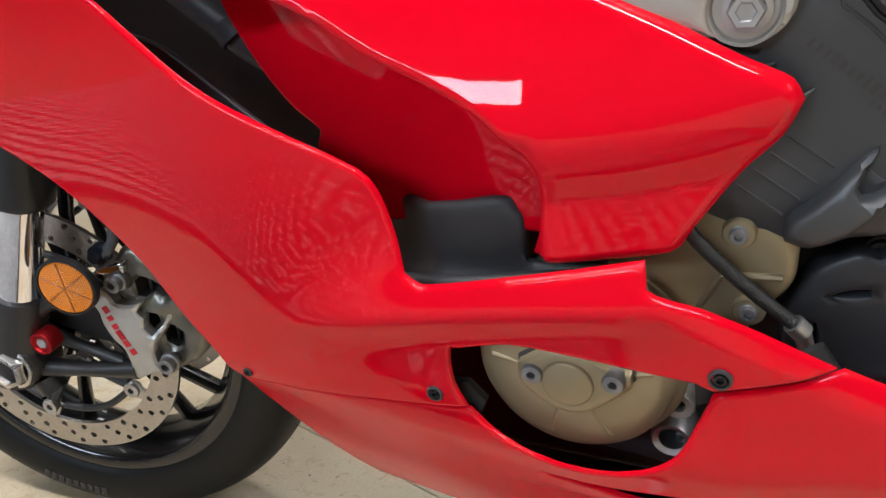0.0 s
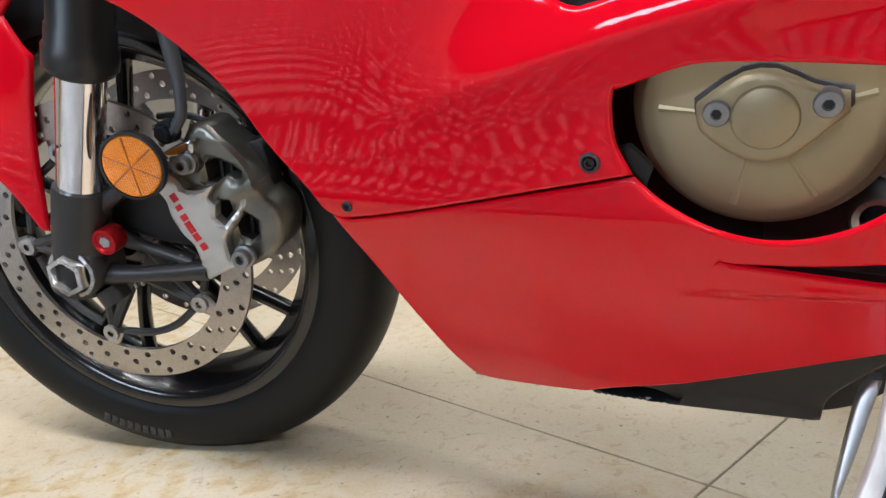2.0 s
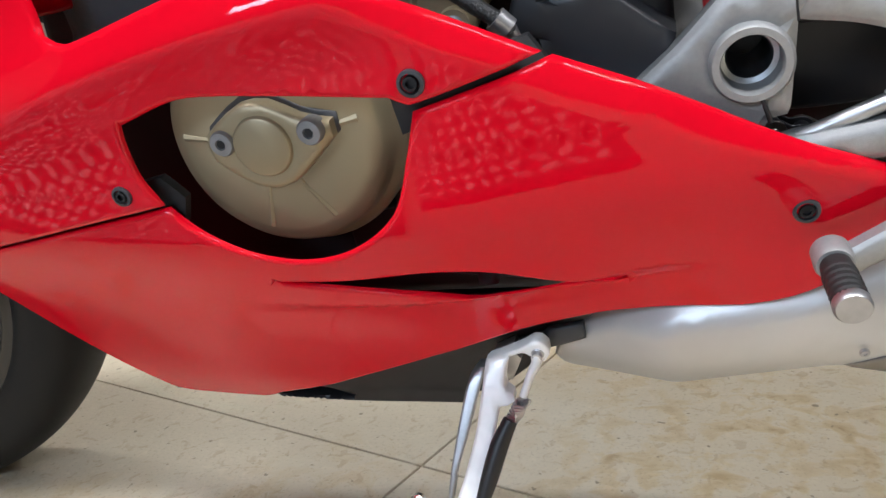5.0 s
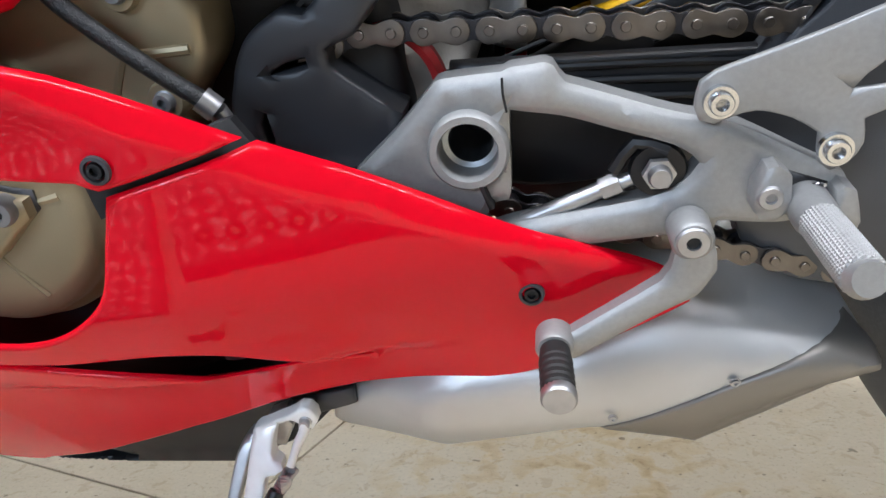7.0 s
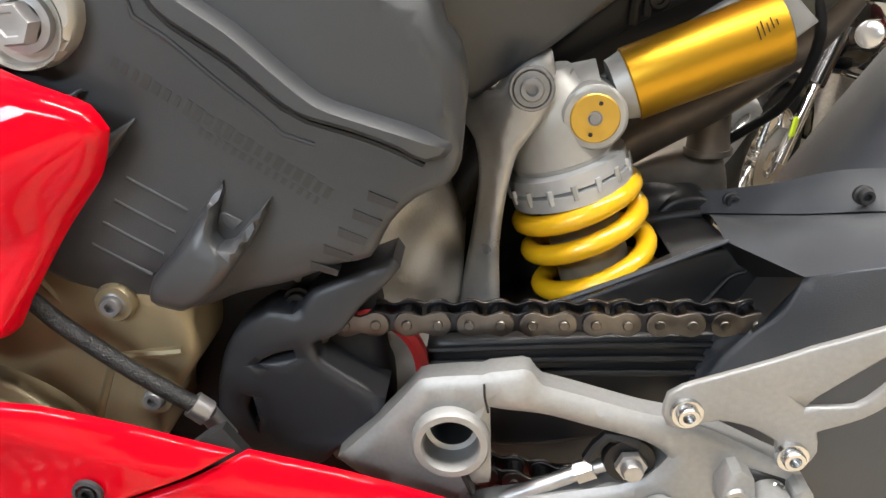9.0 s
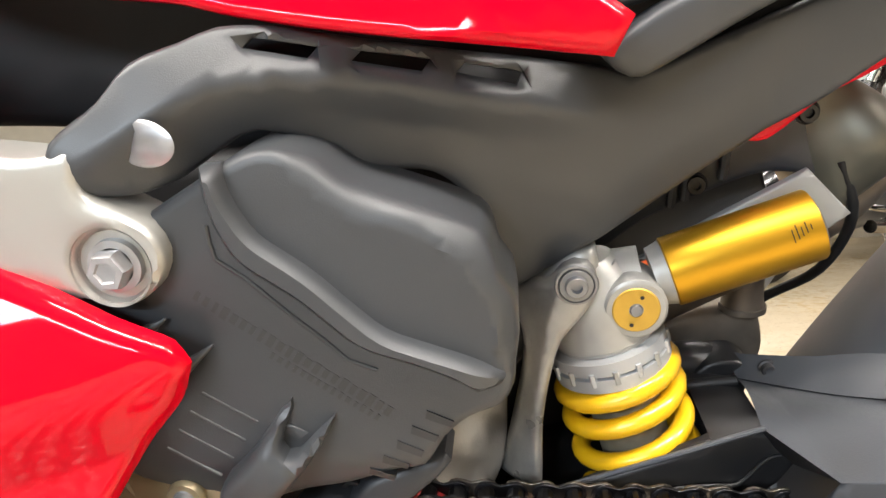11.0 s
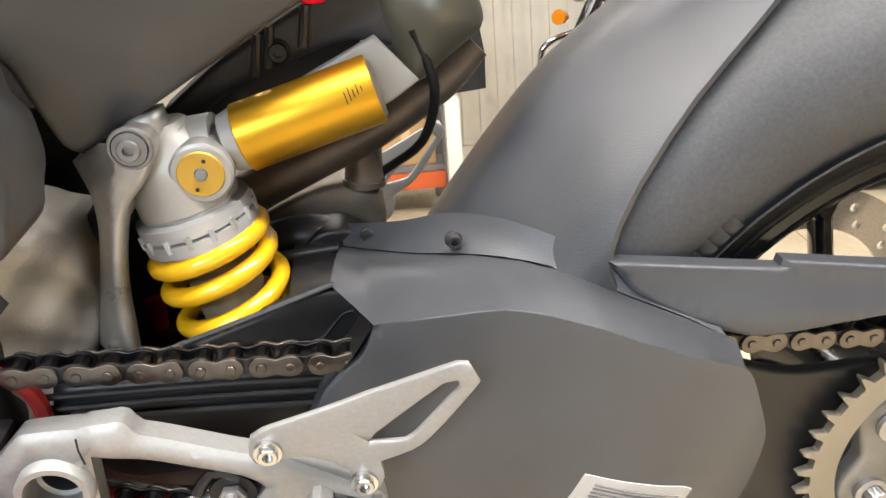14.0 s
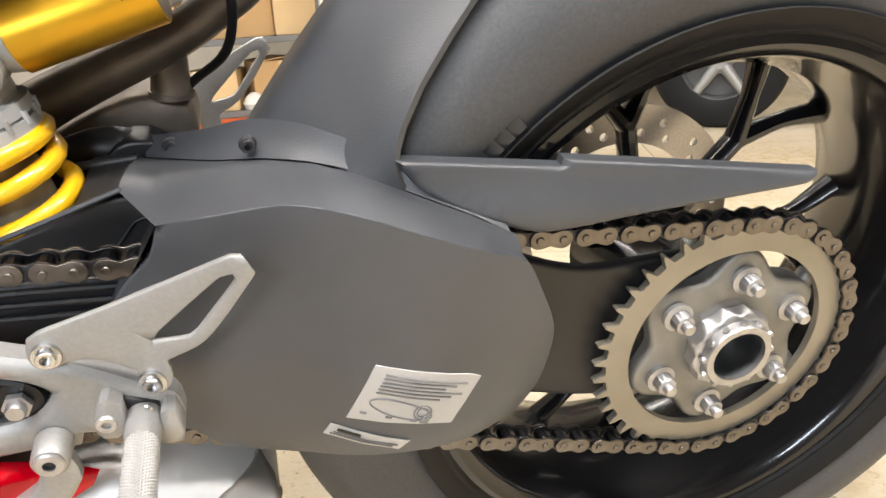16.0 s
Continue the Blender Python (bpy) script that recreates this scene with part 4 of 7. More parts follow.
tank = part("fuel_tank", sheet([(0.55, 0.84), (0.66, 0.792), (0.74, 0.776), (0.79, 0.768), (0.818, 0.760), (0.863, 0.750), (0.934, 0.737), (0.976, 0.729), (0.985, 0.745), (0.967, 0.764), (0.965, 0.86), (0.93, 0.93), (0.78, 0.97), (0.60, 0.95)], lambda x, z: -0.128 + 0.5 * max(z - 0.745, 0), 0.02, grid=0.012, lip=0.006), RED, fair_by=3, label="glossy red fuel tank")
# a plain block closes the gap under the tank, its shade painted near-black
part("airbox", slab([(0.50, 0.72), (0.72, 0.70), (0.93, 0.64), (1.05, 0.69), (1.12, 0.74), (1.0, 0.80), (0.95, 0.90), (0.60, 0.93)], -0.030, 0.05, 0.01), DARK, label="airbox block, near-black for the shade under the tank")
part("seat", sheet([(0.962, 0.764), (0.978, 0.742), (1.02, 0.752), (1.10, 0.775), (1.2, 0.82), (1.2, 0.86), (0.96, 0.86)], lambda x, z: -0.075 + 0.4 * max(z - 0.75, 0), 0.03, lip=0.008), BLACK_SOFT, label="black seat pad")
part("seat_trim", sheet([(0.974, 0.727), (0.99, 0.738), (1.008, 0.747), (1.036, 0.756), (1.12, 0.79), (1.20, 0.81), (1.16, 0.78), (1.054, 0.740), (0.994, 0.714), (0.982, 0.718)], lambda x, z: -0.088 + 0.2 * (x - 0.98), 0.02, lip=0.005), GREY_ARM, label="grey seat side trim")
part("tail_fairing", sheet([(1.052, 0.668), (1.067, 0.679), (1.103, 0.696), (1.120, 0.709), (1.20, 0.757), (1.22, 0.765), (1.21, 0.752), (1.121, 0.699), (1.097, 0.688), (1.067, 0.667)], lambda x, z: -0.030, 0.05, lip=0.003), RED, label="red underside of the tail")

# ================= wheels =================
def tyre_profile(R, w, r0, yr):
    """Half round tread, bulging sidewalls and a bead."""
    prof = [(r0, -yr), (r0 + 0.004, -yr - 0.006)]
    rs = r0 + (R - r0) * 0.42
    for k in range(1, 4):
        t = k / 3
        prof.append((r0 + 0.004 + (rs - r0 - 0.004) * t, -yr - 0.006 - (w - yr - 0.006) * math.sin(t * math.pi / 2)))
    for k in range(1, 20):
        a = math.pi * k / 20
        prof.append((rs + (R - rs) * math.sin(a) ** 0.85, -w * math.cos(a)))
    return prof + [(r, -y) for r, y in prof[4::-1]]


def rim_profile(r, yr):
    """The outer flanges and the dished well, as a closed section."""
    return [(r + 0.004, -yr - 0.004), (r + 0.005, -yr - 0.001), (r - 0.002, -yr + 0.004), (r - 0.012, -yr + 0.012), (r - 0.022, -yr * 0.3), (r - 0.022, yr * 0.3), (r - 0.012, yr - 0.012), (r - 0.002, yr - 0.004), (r + 0.005, yr + 0.001), (r + 0.004, yr + 0.004),
            (r - 0.003, yr + 0.004), (r - 0.005, yr - 0.002), (r - 0.013, yr - 0.004), (r - 0.016, yr - 0.012), (r - 0.028, yr * 0.3), (r - 0.028, -yr * 0.3), (r - 0.016, -yr + 0.012), (r - 0.013, -yr + 0.004), (r - 0.005, -yr + 0.002), (r - 0.003, -yr - 0.004)]


def ring_marks(cx, cz, r, y, a0, a1, count, size, parent, material):
    for k in range(count):
        a = radians(a0 + (a1 - a0) * k / (count - 1))
        part("lettering_bar", along(slab([(-size * 0.35, -size / 2), (size * 0.35, -size / 2), (size * 0.35, size / 2), (-size * 0.35, size / 2)], -0.0006, 0.002, 0.0004, grid=0),
             Matrix.Translation((cx + r * math.cos(a), y, cz + r * math.sin(a))) @ Matrix.Rotation(math.pi / 2 - a, 4, "Y")), material, parent)


FX, FZ = 0.0166, 0.323
# the steering is turned to the left
PIVOT = Vector((FX, -0.157, FZ))
FRONT = Matrix.Translation(PIVOT) @ Matrix.Rotation(radians(10.57), 4, "Z") @ Matrix.Rotation(radians(-2.0), 4, "X") @ Matrix.Translation(-PIVOT)
fw = new("front_wheel")
fw.parent = ROOT
fw.matrix_local = FRONT
front_tyre = part("tyre", lathe(tyre_profile(0.304, 0.061, 0.226, 0.047), FX, FZ, 128), RUBBER, fw, "black front tyre")
part("rim", lathe([(0.2285, -0.0505), (0.2295, -0.047), (0.222, -0.042), (0.205, -0.02), (0.205, 0.02), (0.222, 0.042), (0.2295, 0.047), (0.2285, 0.0505), (0.222, 0.051), (0.217, 0.046), (0.208, 0.040), (0.192, 0.016), (0.192, -0.016), (0.204, -0.032), (0.2085, -0.044), (0.213, -0.049), (0.221, -0.0525)], FX, FZ, 128, closed=True), RIM_BLACK, fw, "gloss black front rim")
part("hub", lathe([(0.018, -0.062), (0.030, -0.060), (0.034, -0.05), (0.030, -0.03), (0.030, 0.03), (0.034, 0.05), (0.018, 0.062)], FX, FZ, 40), RIM_BLACK, fw)
for k in range(5):
    for s in (-11, 11):
        a, b = radians(20 + 72 * k + s * 0.35), radians(20 + 72 * k + s)
        part("spoke", tube([(FX + 0.028 * math.cos(a), -0.012, FZ + 0.028 * math.sin(a)), (FX + 0.11 * math.cos((a + b) / 2), -0.008, FZ + 0.11 * math.sin((a + b) / 2)), (FX + 0.194 * math.cos(b), 0, FZ + 0.194 * math.sin(b))], [0.009, 0.007, 0.008], 10, 0.02, flat=1.5), RIM_BLACK, fw)
ring_marks(FX, FZ, 0.262, -0.0615, 243, 262, 9, 0.012, fw, RUBBER_MARK)


def disc(y, name, cx, cz, R, inner, holes_r, n, r_hole):
    holes = [circle(cx, cz, inner, 72)]
    for i, r in enumerate(holes_r):
        for k in range(n):
            a = 2 * math.pi * (k + i * 0.33 + 0.12 * (k % 2)) / n
            holes.append(circle(cx + r * math.cos(a), cz + r * math.sin(a), r_hole, 8))
    bm = sheet(circle(cx, cz, R, 120), lambda x, z: y, 0.005, holes, grid=0, lip=0, step=9, corner=200)
    return part(name, bm, DISC, fw if cx < 1 else rw, "drilled steel brake disc", smooth=30)


d1 = disc(-0.0790, "brake_disc", FX, FZ, 0.164, 0.129, (0.1360, 0.1470, 0.1575), 27, 0.0039)
d2 = disc(0.0725, "brake_disc", FX, FZ, 0.164, 0.129, (0.1360, 0.1470, 0.1575), 27, 0.0039)
for y, d in ((-0.0790, d1), (0.0725, d2)):
    for k in range(5):
        a = radians(-41 + 72 * k)
        c, s = math.cos(a), math.sin(a)
        part("button", lathe([(0.004, y - 0.004), (0.0095, y - 0.004), (0.0102, y - 0.002), (0.0102, y + 0.006)], FX + 0.113 * c, FZ + 0.113 * s, 20), STEEL_DULL, d, "steel disc button")
        part("carrier_lug", tube([(FX + 0.111 * c, y + 0.002, FZ + 0.111 * s), (FX + 0.131 * c, y + 0.003, FZ + 0.131 * s)], [0.013, 0.008], 12, curve=False, flat=0.3), DISC, d)
        for b in (-26, 26):
            e = a + radians(b)
            part("carrier_arm", tube([(FX + 0.110 * c, y + 0.004, FZ + 0.110 * s), (FX + 0.042 * math.cos(e), y + 0.010, FZ + 0.042 * math.sin(e))], [0.006, 0.008], 8, curve=False), CASE_DARK, d)
        e0, e1 = a + radians(8), a + radians(64)
        part("carrier_arm", tube([(FX + 0.109 * math.cos(e0 + (e1 - e0) * t), y + 0.005, FZ + 0.109 * math.sin(e0 + (e1 - e0) * t)) for t in (0, 0.33, 0.66, 1)], 0.0045, 8), CASE_DARK, d)
part("sensor_ring", lathe([(0.034, -0.072), (0.052, -0.072), (0.052, -0.069), (0.034, -0.069)], FX, FZ, 60, closed=True), CASE_DARK, fw)
for k in range(30):
    a = 2 * math.pi * k / 30
    part("sensor_tooth", rod((FX + 0.047 * math.cos(a), -0.0735, FZ + 0.047 * math.sin(a)), (FX + 0.053 * math.cos(a), -0.0735, FZ + 0.053 * math.sin(a)), 0.0016, 6), STEEL_DULL, fw)

# fork legs: axis leans back from the axle
AX = Vector((0.40, 0, 0.917)).normalized()


def fork_leg(side):
    def at(z, dy=0.0):
        return Vector((0.0095, side * 0.124 + dy, 0.321)) + AX * ((z - 0.321) / AX.z)
    leg = new("fork_leg")
    leg.parent = ROOT
    leg.matrix_local = FRONT
    part("stanchion", tube([at(0.40), at(0.56)], 0.0225, 40, curve=False), CHROME, leg, "chromed fork tube")
    part("outer_tube", tube([at(0.513), at(0.517), at(0.5175), at(0.534), at(0.537), at(0.551), at(0.553), at(0.80)], [0.0300, 0.0310, 0.0332, 0.0332, 0.0310, 0.0305, 0.0290, 0.0290], 40, curve=False), FORK_BLACK, leg, "black anodised outer fork tube")
    part("dust_seal", tube([at(0.5095), at(0.5135)], [0.0245, 0.0295], 32, curve=False), DARK, leg)
    part("fork_foot", joined(tube([at(0.406), at(0.399), at(0.36), at(0.30)], [0.0262, 0.0275, 0.0275, 0.028], 32, curve=False), lathe([(0.0, side * 0.145), (0.026, side * 0.145), (0.029, side * 0.140), (0.029, side * 0.098), (0.0, side * 0.098)], FX, FZ, 32), rod((FX + 0.014, side * 0.12, 0.295), (FX + 0.02, side * 0.12, 0.278), 0.016, 16)), FORK_CAST, leg, "black cast fork foot")
    for path, radii in (([(0.020, 0.122, 0.358), (0.068, 0.120, 0.388), (0.125, 0.110, 0.412)], [0.013, 0.009, 0.010]), ([(0.016, 0.122, 0.312), (0.083, 0.120, 0.306), (0.152, 0.112, 0.303)], [0.014, 0.008, 0.012]), ([(0.045, 0.120, 0.360), (0.083, 0.112, 0.334), (0.135, 0.110, 0.310)], [0.012, 0.006, 0.008])):
        part("caliper_strut", tube([(x, side * y, z) for x, y, z in path], radii, 12), FORK_CAST, leg)
    part("web", slab([(0.04, 0.36), (0.07, 0.388), (0.12, 0.41), (0.145, 0.39), (0.15, 0.32), (0.09, 0.335)], -0.100 if side < 0 else 0.094, -0.094 if side < 0 else 0.10, 0.003), DARK, leg)
    return leg


left_leg, right_leg = fork_leg(-1), fork_leg(1)
part("axle_nut", joined(lathe([(0.0145, -0.152), (0.0165, -0.1575), (0.0215, -0.157), (0.0225, -0.153), (0.0225, -0.146)], FX, FZ, 6, start=20), lathe([(0.0225, -0.1475), (0.0265, -0.1470), (0.0265, -0.1440), (0.02, -0.144)], FX, FZ, 40), lathe([(0.0165, -0.157), (0.0152, -0.150), (0.0152, -0.12)], FX, FZ, 32)), STEEL, left_leg, "hollow steel axle nut")
part("rebound_screw", lathe([(0.004, -0.1365), (0.0095, -0.1370), (0.0105, -0.1390), (0.0130, -0.1390), (0.0138, -0.1370), (0.0138, -0.12)], 0.062, 0.350, 32), RED_ANO, left_leg, "red anodised clamp screw")
part("screw_core", lathe([(0, -0.1375), (0.006, -0.1380), (0.0066, -0.136)], 0.062, 0.350, 6), STEEL_DULL, left_leg)
# the hole is a flat near-black disc, its shade put in the colour
part("rebound_hole", lathe([(0, -0.1472), (0.0018, -0.1472)], 0.058, 0.452, 12), DARK, left_leg)

# left brake caliper
BODY = [(0.1707, 0.4447), (0.1799, 0.4484), (0.1908, 0.445), (0.1993, 0.4361), (0.2112, 0.4237), (0.2215, 0.407), (0.2273, 0.3909), (0.23, 0.3727), (0.2392, 0.3579), (0.2414, 0.3416), (0.2362, 0.3234), (0.2271, 0.3125), (0.2055, 0.3028), (0.1908, 0.2984), (0.178, 0.3017), (0.1781, 0.3253), (0.1746, 0.3543), (0.1640, 0.3783), (0.1545, 0.3917), (0.1408, 0.4072), (0.1408, 0.4184), (0.1595, 0.4312)]
WINDOWS = [[(0.1775, 0.4088), (0.1849, 0.4144), (0.1938, 0.4118), (0.2059, 0.4049), (0.215, 0.397), (0.2135, 0.3896), (0.205, 0.3908), (0.2, 0.3968), (0.1852, 0.389), (0.1759, 0.3911)], [(0.1754, 0.3662), (0.1849, 0.3726), (0.1942, 0.3705), (0.193, 0.3591), (0.1820, 0.3510)], [(0.2018, 0.3557), (0.2081, 0.3549), (0.2175, 0.3468), (0.2138, 0.3308), (0.2047, 0.3271), (0.1931, 0.3341), (0.1934, 0.3474)]]


def caliper_y(x, z):
    """A body that falls off towards the wheel's rim, with a step between its two halves."""
    return -0.108 + 0.35 * max(x - 0.222, 0) + 0.25 * max(z - 0.430, 0) - 0.004 * math.exp(-(((z - 0.379 - 0.25 * (x - 0.205)) / 0.008) ** 2))


cal = part("brake_caliper", sheet(BODY, caliper_y, 0.045, WINDOWS, grid=0.005, lip=0.004, corner=30, chamfer=True), CALIPER, label="silver grey radial brake caliper")
BRIDGE = [(0.1238, 0.3953), (0.1444, 0.406), (0.1503, 0.4021), (0.1574, 0.3895), (0.1705, 0.3869), (0.1879, 0.3899), (0.1783, 0.3791), (0.1847, 0.3706), (0.1805, 0.3583), (0.1883, 0.349), (0.2038, 0.3623), (0.2080, 0.3700), (0.2246, 0.3833), (0.2293, 0.3853), (0.2225, 0.3779), (0.208, 0.361), (0.1961, 0.3474), (0.1848, 0.3344), (0.184, 0.3202), (0.1876, 0.3063), (0.1533, 0.294), (0.1426, 0.2991), (0.1446, 0.3074), (0.1502, 0.3142), (0.1482, 0.3314), (0.1397, 0.3443), (0.1329, 0.3641), (0.1325, 0.3804)]
part("bridge", sheet(BRIDGE, lambda x, z: -0.121 + 0.45 * max(x - 0.188, 0), 0.014, grid=0.005, lip=0.0028, corner=30, chamfer=True), CALIPER_LIGHT, cal)
# near-black block gives the shade of the recess behind the windows
part("pad_recess_shade", slab([(0.170, 0.32), (0.230, 0.32), (0.230, 0.42), (0.170, 0.42)], -0.080, -0.06, 0.003), DARK, cal)
for x, z in ((0.187, 0.402), (0.197, 0.400), (0.202, 0.342), (0.210, 0.343)):
    part("pad_fin", rod((x, -0.094, z - 0.010), (x + 0.004, -0.094, z + 0.010), 0.0026, 8), STEEL_DARK, cal)
for x, y, z, r in ((0.1655, -0.126, 0.414, 0.0088), (0.2000, -0.129, 0.316, 0.0092)):
    part("bolt", bolt(x, y, z, r, 0.014, 0.5), BOLT_GREY, cal, "steel caliper bolt")
part("bolt_boss", lathe([(0, -0.112), (0.0115, -0.112), (0.013, -0.109), (0.013, -0.09)], 0.1655, 0.414, 28), CALIPER, cal)
# the red maker's mark as plain strokes
for k, w in enumerate((1.0, 0.7, 0.8, 1.5, 1.0, 0.9)):
    t = (k + 0.5) / 6
    x, z = 0.1440 + 0.019 * t - 0.003 * math.sin(t * 3.1), 0.3885 - 0.063 * t
    part("mark_stroke", along(slab([(-0.0042 * w, -0.0038), (0.0042 * w, -0.0038), (0.0042 * w, 0.0038), (-0.0042 * w, 0.0038)], -0.0006, 0.001, 0.0008, grid=0), Matrix.Translation((x, -0.1216, z)) @ Matrix.Rotation(radians(68), 4, "Y")), REDMARK, cal)
part("banjo", joined(lathe([(0, -0.126), (0.007, -0.126), (0.0075, -0.124), (0.0075, -0.105)], 0.1555, 0.4456, 6), lathe([(0.0, -0.120), (0.011, -0.119), (0.0115, -0.108)], 0.1555, 0.4456, 24)), STEEL_BLUE, cal, "dark blue banjo bolt")
part("clip", slab([(0.140, 0.425), (0.160, 0.432), (0.181, 0.4355), (0.177, 0.422), (0.153, 0.422)], -0.117, -0.105, 0.002), STEEL, cal)
part("brake_hose", tube([(0.1600, -0.115, 0.444), (0.1740, -0.112, 0.458), (0.1765, -0.108, 0.476), (0.178, -0.104, 0.497), (0.176, -0.100, 0.60)], [0.0055, 0.0055, 0.0075, 0.0070, 0.005], 14), HOSE_GREY, label="grey braided brake hose").matrix_local = FRONT
cal.matrix_local = FRONT
refl = part("reflector", lathe([(0, -0.005), (0.012, -0.0047), (0.0285, -0.0042), (0.0305, -0.002), (0.0305, 0.003), (0, 0.003)], 0, 0, 48), REFLECTOR, None, "round orange side reflector")
refl.matrix_local = FRONT @ pose(0.1320, -0.145, 0.4245, 2, 0, 4)
part("reflector_rim", lathe([(0.0300, -0.0045), (0.0325, -0.004), (0.0325, 0.004), (0.0300, 0.004)], 0, 0, 48, closed=True), DARK, refl)
for k in range(3):
    part("reflector_bar", along(rod((-0.028, -0.0048, 0), (0.028, -0.0048, 0), 0.0007, 6), Matrix.Rotation(radians(30 + 60 * k), 4, "Y")), ORANGE_DARK, refl)
# front mudguard
FEND = [(0.02, 0.60), (-0.0139, 0.5741), (-0.0027, 0.5445), (0.0059, 0.5321), (-0.0135, 0.481), (-0.0361, 0.4139), (-0.059, 0.348), (-0.0675, 0.3522), (-0.085, 0.40), (-0.12, 0.46), (-0.17, 0.52), (-0.15, 0.62)]
part("front_mudguard", joined(sheet(FEND, lambda x, z: -0.082 - 0.008 * math.exp(-(((z - 0.45) / 0.08) ** 2)), 0.004, grid=0.012), lathe([(0.325, -0.075), (0.338, -0.055), (0.343, 0), (0.338, 0.055), (0.325, 0.075), (0.322, 0.074), (0.334, 0.054), (0.339, 0), (0.334, -0.054), (0.322, -0.074)], FX, FZ, 40, closed=True, arc=110, start=85)), RED, label="glossy red front mudguard").matrix_local = FRONT

# ================= rear wheel =================
RX, RZ = 1.461, 0.353
rw = new("rear_wheel")
rw.parent = ROOT
part("tyre", lathe(tyre_profile(0.345, 0.099, 0.224, 0.072), RX, RZ, 160), RUBBER_DUSTY, rw, "wide black rear tyre")
part("rim", lathe([(0.230, -0.084), (0.231, -0.080), (0.226, -0.076), (0.216, -0.060), (0.200, -0.03), (0.200, 0.03), (0.216, 0.06), (0.226, 0.076), (0.231, 0.08), (0.230, 0.084), (0.224, 0.084), (0.216, 0.076), (0.210, 0.06), (0.194, 0.03), (0.194, -0.03), (0.206, -0.056), (0.2100, -0.074), (0.2140, -0.082), (0.222, -0.086)], RX, RZ, 128, closed=True), RIM_BLACK, rw, "gloss black rear rim")
part("bead", lathe([(0.226, -0.0790), (0.228, -0.0855), (0.2310, -0.0875), (0.2330, -0.0872), (0.2345, -0.0885), (0.2400, -0.0935), (0.2470, -0.0965), (0.2478, -0.0950)], RX, RZ, 160), RUBBER, rw, "dark clean bead of the rear tyre")
part("hub", lathe([(0.03, -0.095), (0.055, -0.09), (0.058, -0.05), (0.045, 0.0), (0.06, 0.05), (0.03, 0.06)], RX, RZ, 48), RIM_BLACK, rw)
for k in range(7):
    a = radians(51.5 + 360 / 7 * k)
    px, pz = RX + 0.135 * math.cos(a), RZ + 0.135 * math.sin(a)
    part("spoke", tube([(RX + 0.045 * math.cos(a), 0.035, RZ + 0.045 * math.sin(a)), (RX + 0.09 * math.cos(a), 0.036, RZ + 0.09 * math.sin(a)), (px, 0.035, pz)], [0.012, 0.0085, 0.0085], 10, 0.02, flat=1.4), RIM_BLACK, rw)
    for e in (-14, 14):
        b = a + radians(e)
        part("spoke_branch", tube([(RX + 0.128 * math.cos(a), 0.035, RZ + 0.128 * math.sin(a)), (RX + 0.165 * math.cos(a + radians(e * 0.55)), 0.033, RZ + 0.165 * math.sin(a + radians(e * 0.55))), (RX + 0.200 * math.cos(b), 0.028, RZ + 0.200 * math.sin(b))], [0.0085, 0.0068, 0.0095], 10, 0.01, flat=1.4), RIM_BLACK, rw)
dr = disc(0.085, "brake_disc", RX, RZ, 0.1225, 0.085, (0.095, 0.108), 18, 0.0042)
ring_marks(RX, RZ, 0.258, -0.0962, 133, 146, 7, 0.014, rw, RUBBER_MARK)
for k in (0, 1, 3, 4, 5, 8, 9, 11, 14, 15, 16, 17, 20, 21, 24):
    a = radians(88 + k * 2.2)
    part("lettering_bar", along(slab([(-0.0016, -0.0028), (0.0016, -0.0028), (0.0016, 0.0028), (-0.0016, 0.0028)], -0.0004, 0.002, 0.0004, grid=0), Matrix.Translation((RX + 0.237 * math.cos(a), -0.0865, RZ + 0.237 * math.sin(a))) @ Matrix.Rotation(math.pi / 2 - a, 4, "Y") @ Matrix.Rotation(radians(-35), 4, "X")), RUBBER_MARK, rw)

# sprocket and its carrier
PITCH, TEETH = 0.015875, 41
PR = PITCH / 2 / math.sin(math.pi / TEETH)
line = []
for k in range(TEETH):
    a = 2 * math.pi * k / TEETH
    h = math.pi / TEETH
    for r, o in ((PR - 0.0050, -0.45), (PR - 0.0040, -0.60), (PR + 0.0005, -0.75), (PR + 0.0045, -0.92), (PR + 0.0045, -1.08), (PR + 0.0005, -1.25), (PR - 0.0040, -1.40), (PR - 0.0050, -1.55)):
        line.append((RX + r * math.cos(a - o * h), RZ + r * math.sin(a - o * h)))
lobes = []
for k in range(6):
    for o, r in ((-24, 0.078), (-10, 0.0715), (10, 0.0715), (24, 0.078)):
        a = radians(85 + 60 * k + o)
        lobes.append((RX + r * math.cos(a), RZ + r * math.sin(a)))
part("sprocket", sheet(line, lambda x, z: -0.1085, 0.006, [circle(RX, RZ, 0.0805, 64)], grid=0, lip=0, step=9, corner=200), SPROCKET, rw, "grey anodised rear sprocket", smooth=30)
flower = []
for k in range(36):
    a = radians(85 + 10 * k)
    flower.append((RX + (0.0705 + 0.0085 * math.cos(6 * (a - radians(85)))) * math.cos(a), RZ + (0.0705 + 0.0085 * math.cos(6 * (a - radians(85)))) * math.sin(a)))
carrier = part("sprocket_carrier", sheet(flower, lambda x, z: -0.116 - 0.004 * (1 - min(abs(math.hypot(x - RX, z - RZ) - 0.045) / 0.02, 1)), 0.02, [circle(RX, RZ, 0.024, 40)], grid=0.006, lip=0.004, corner=200), CARRIER, rw, "worn cast aluminium sprocket carrier")
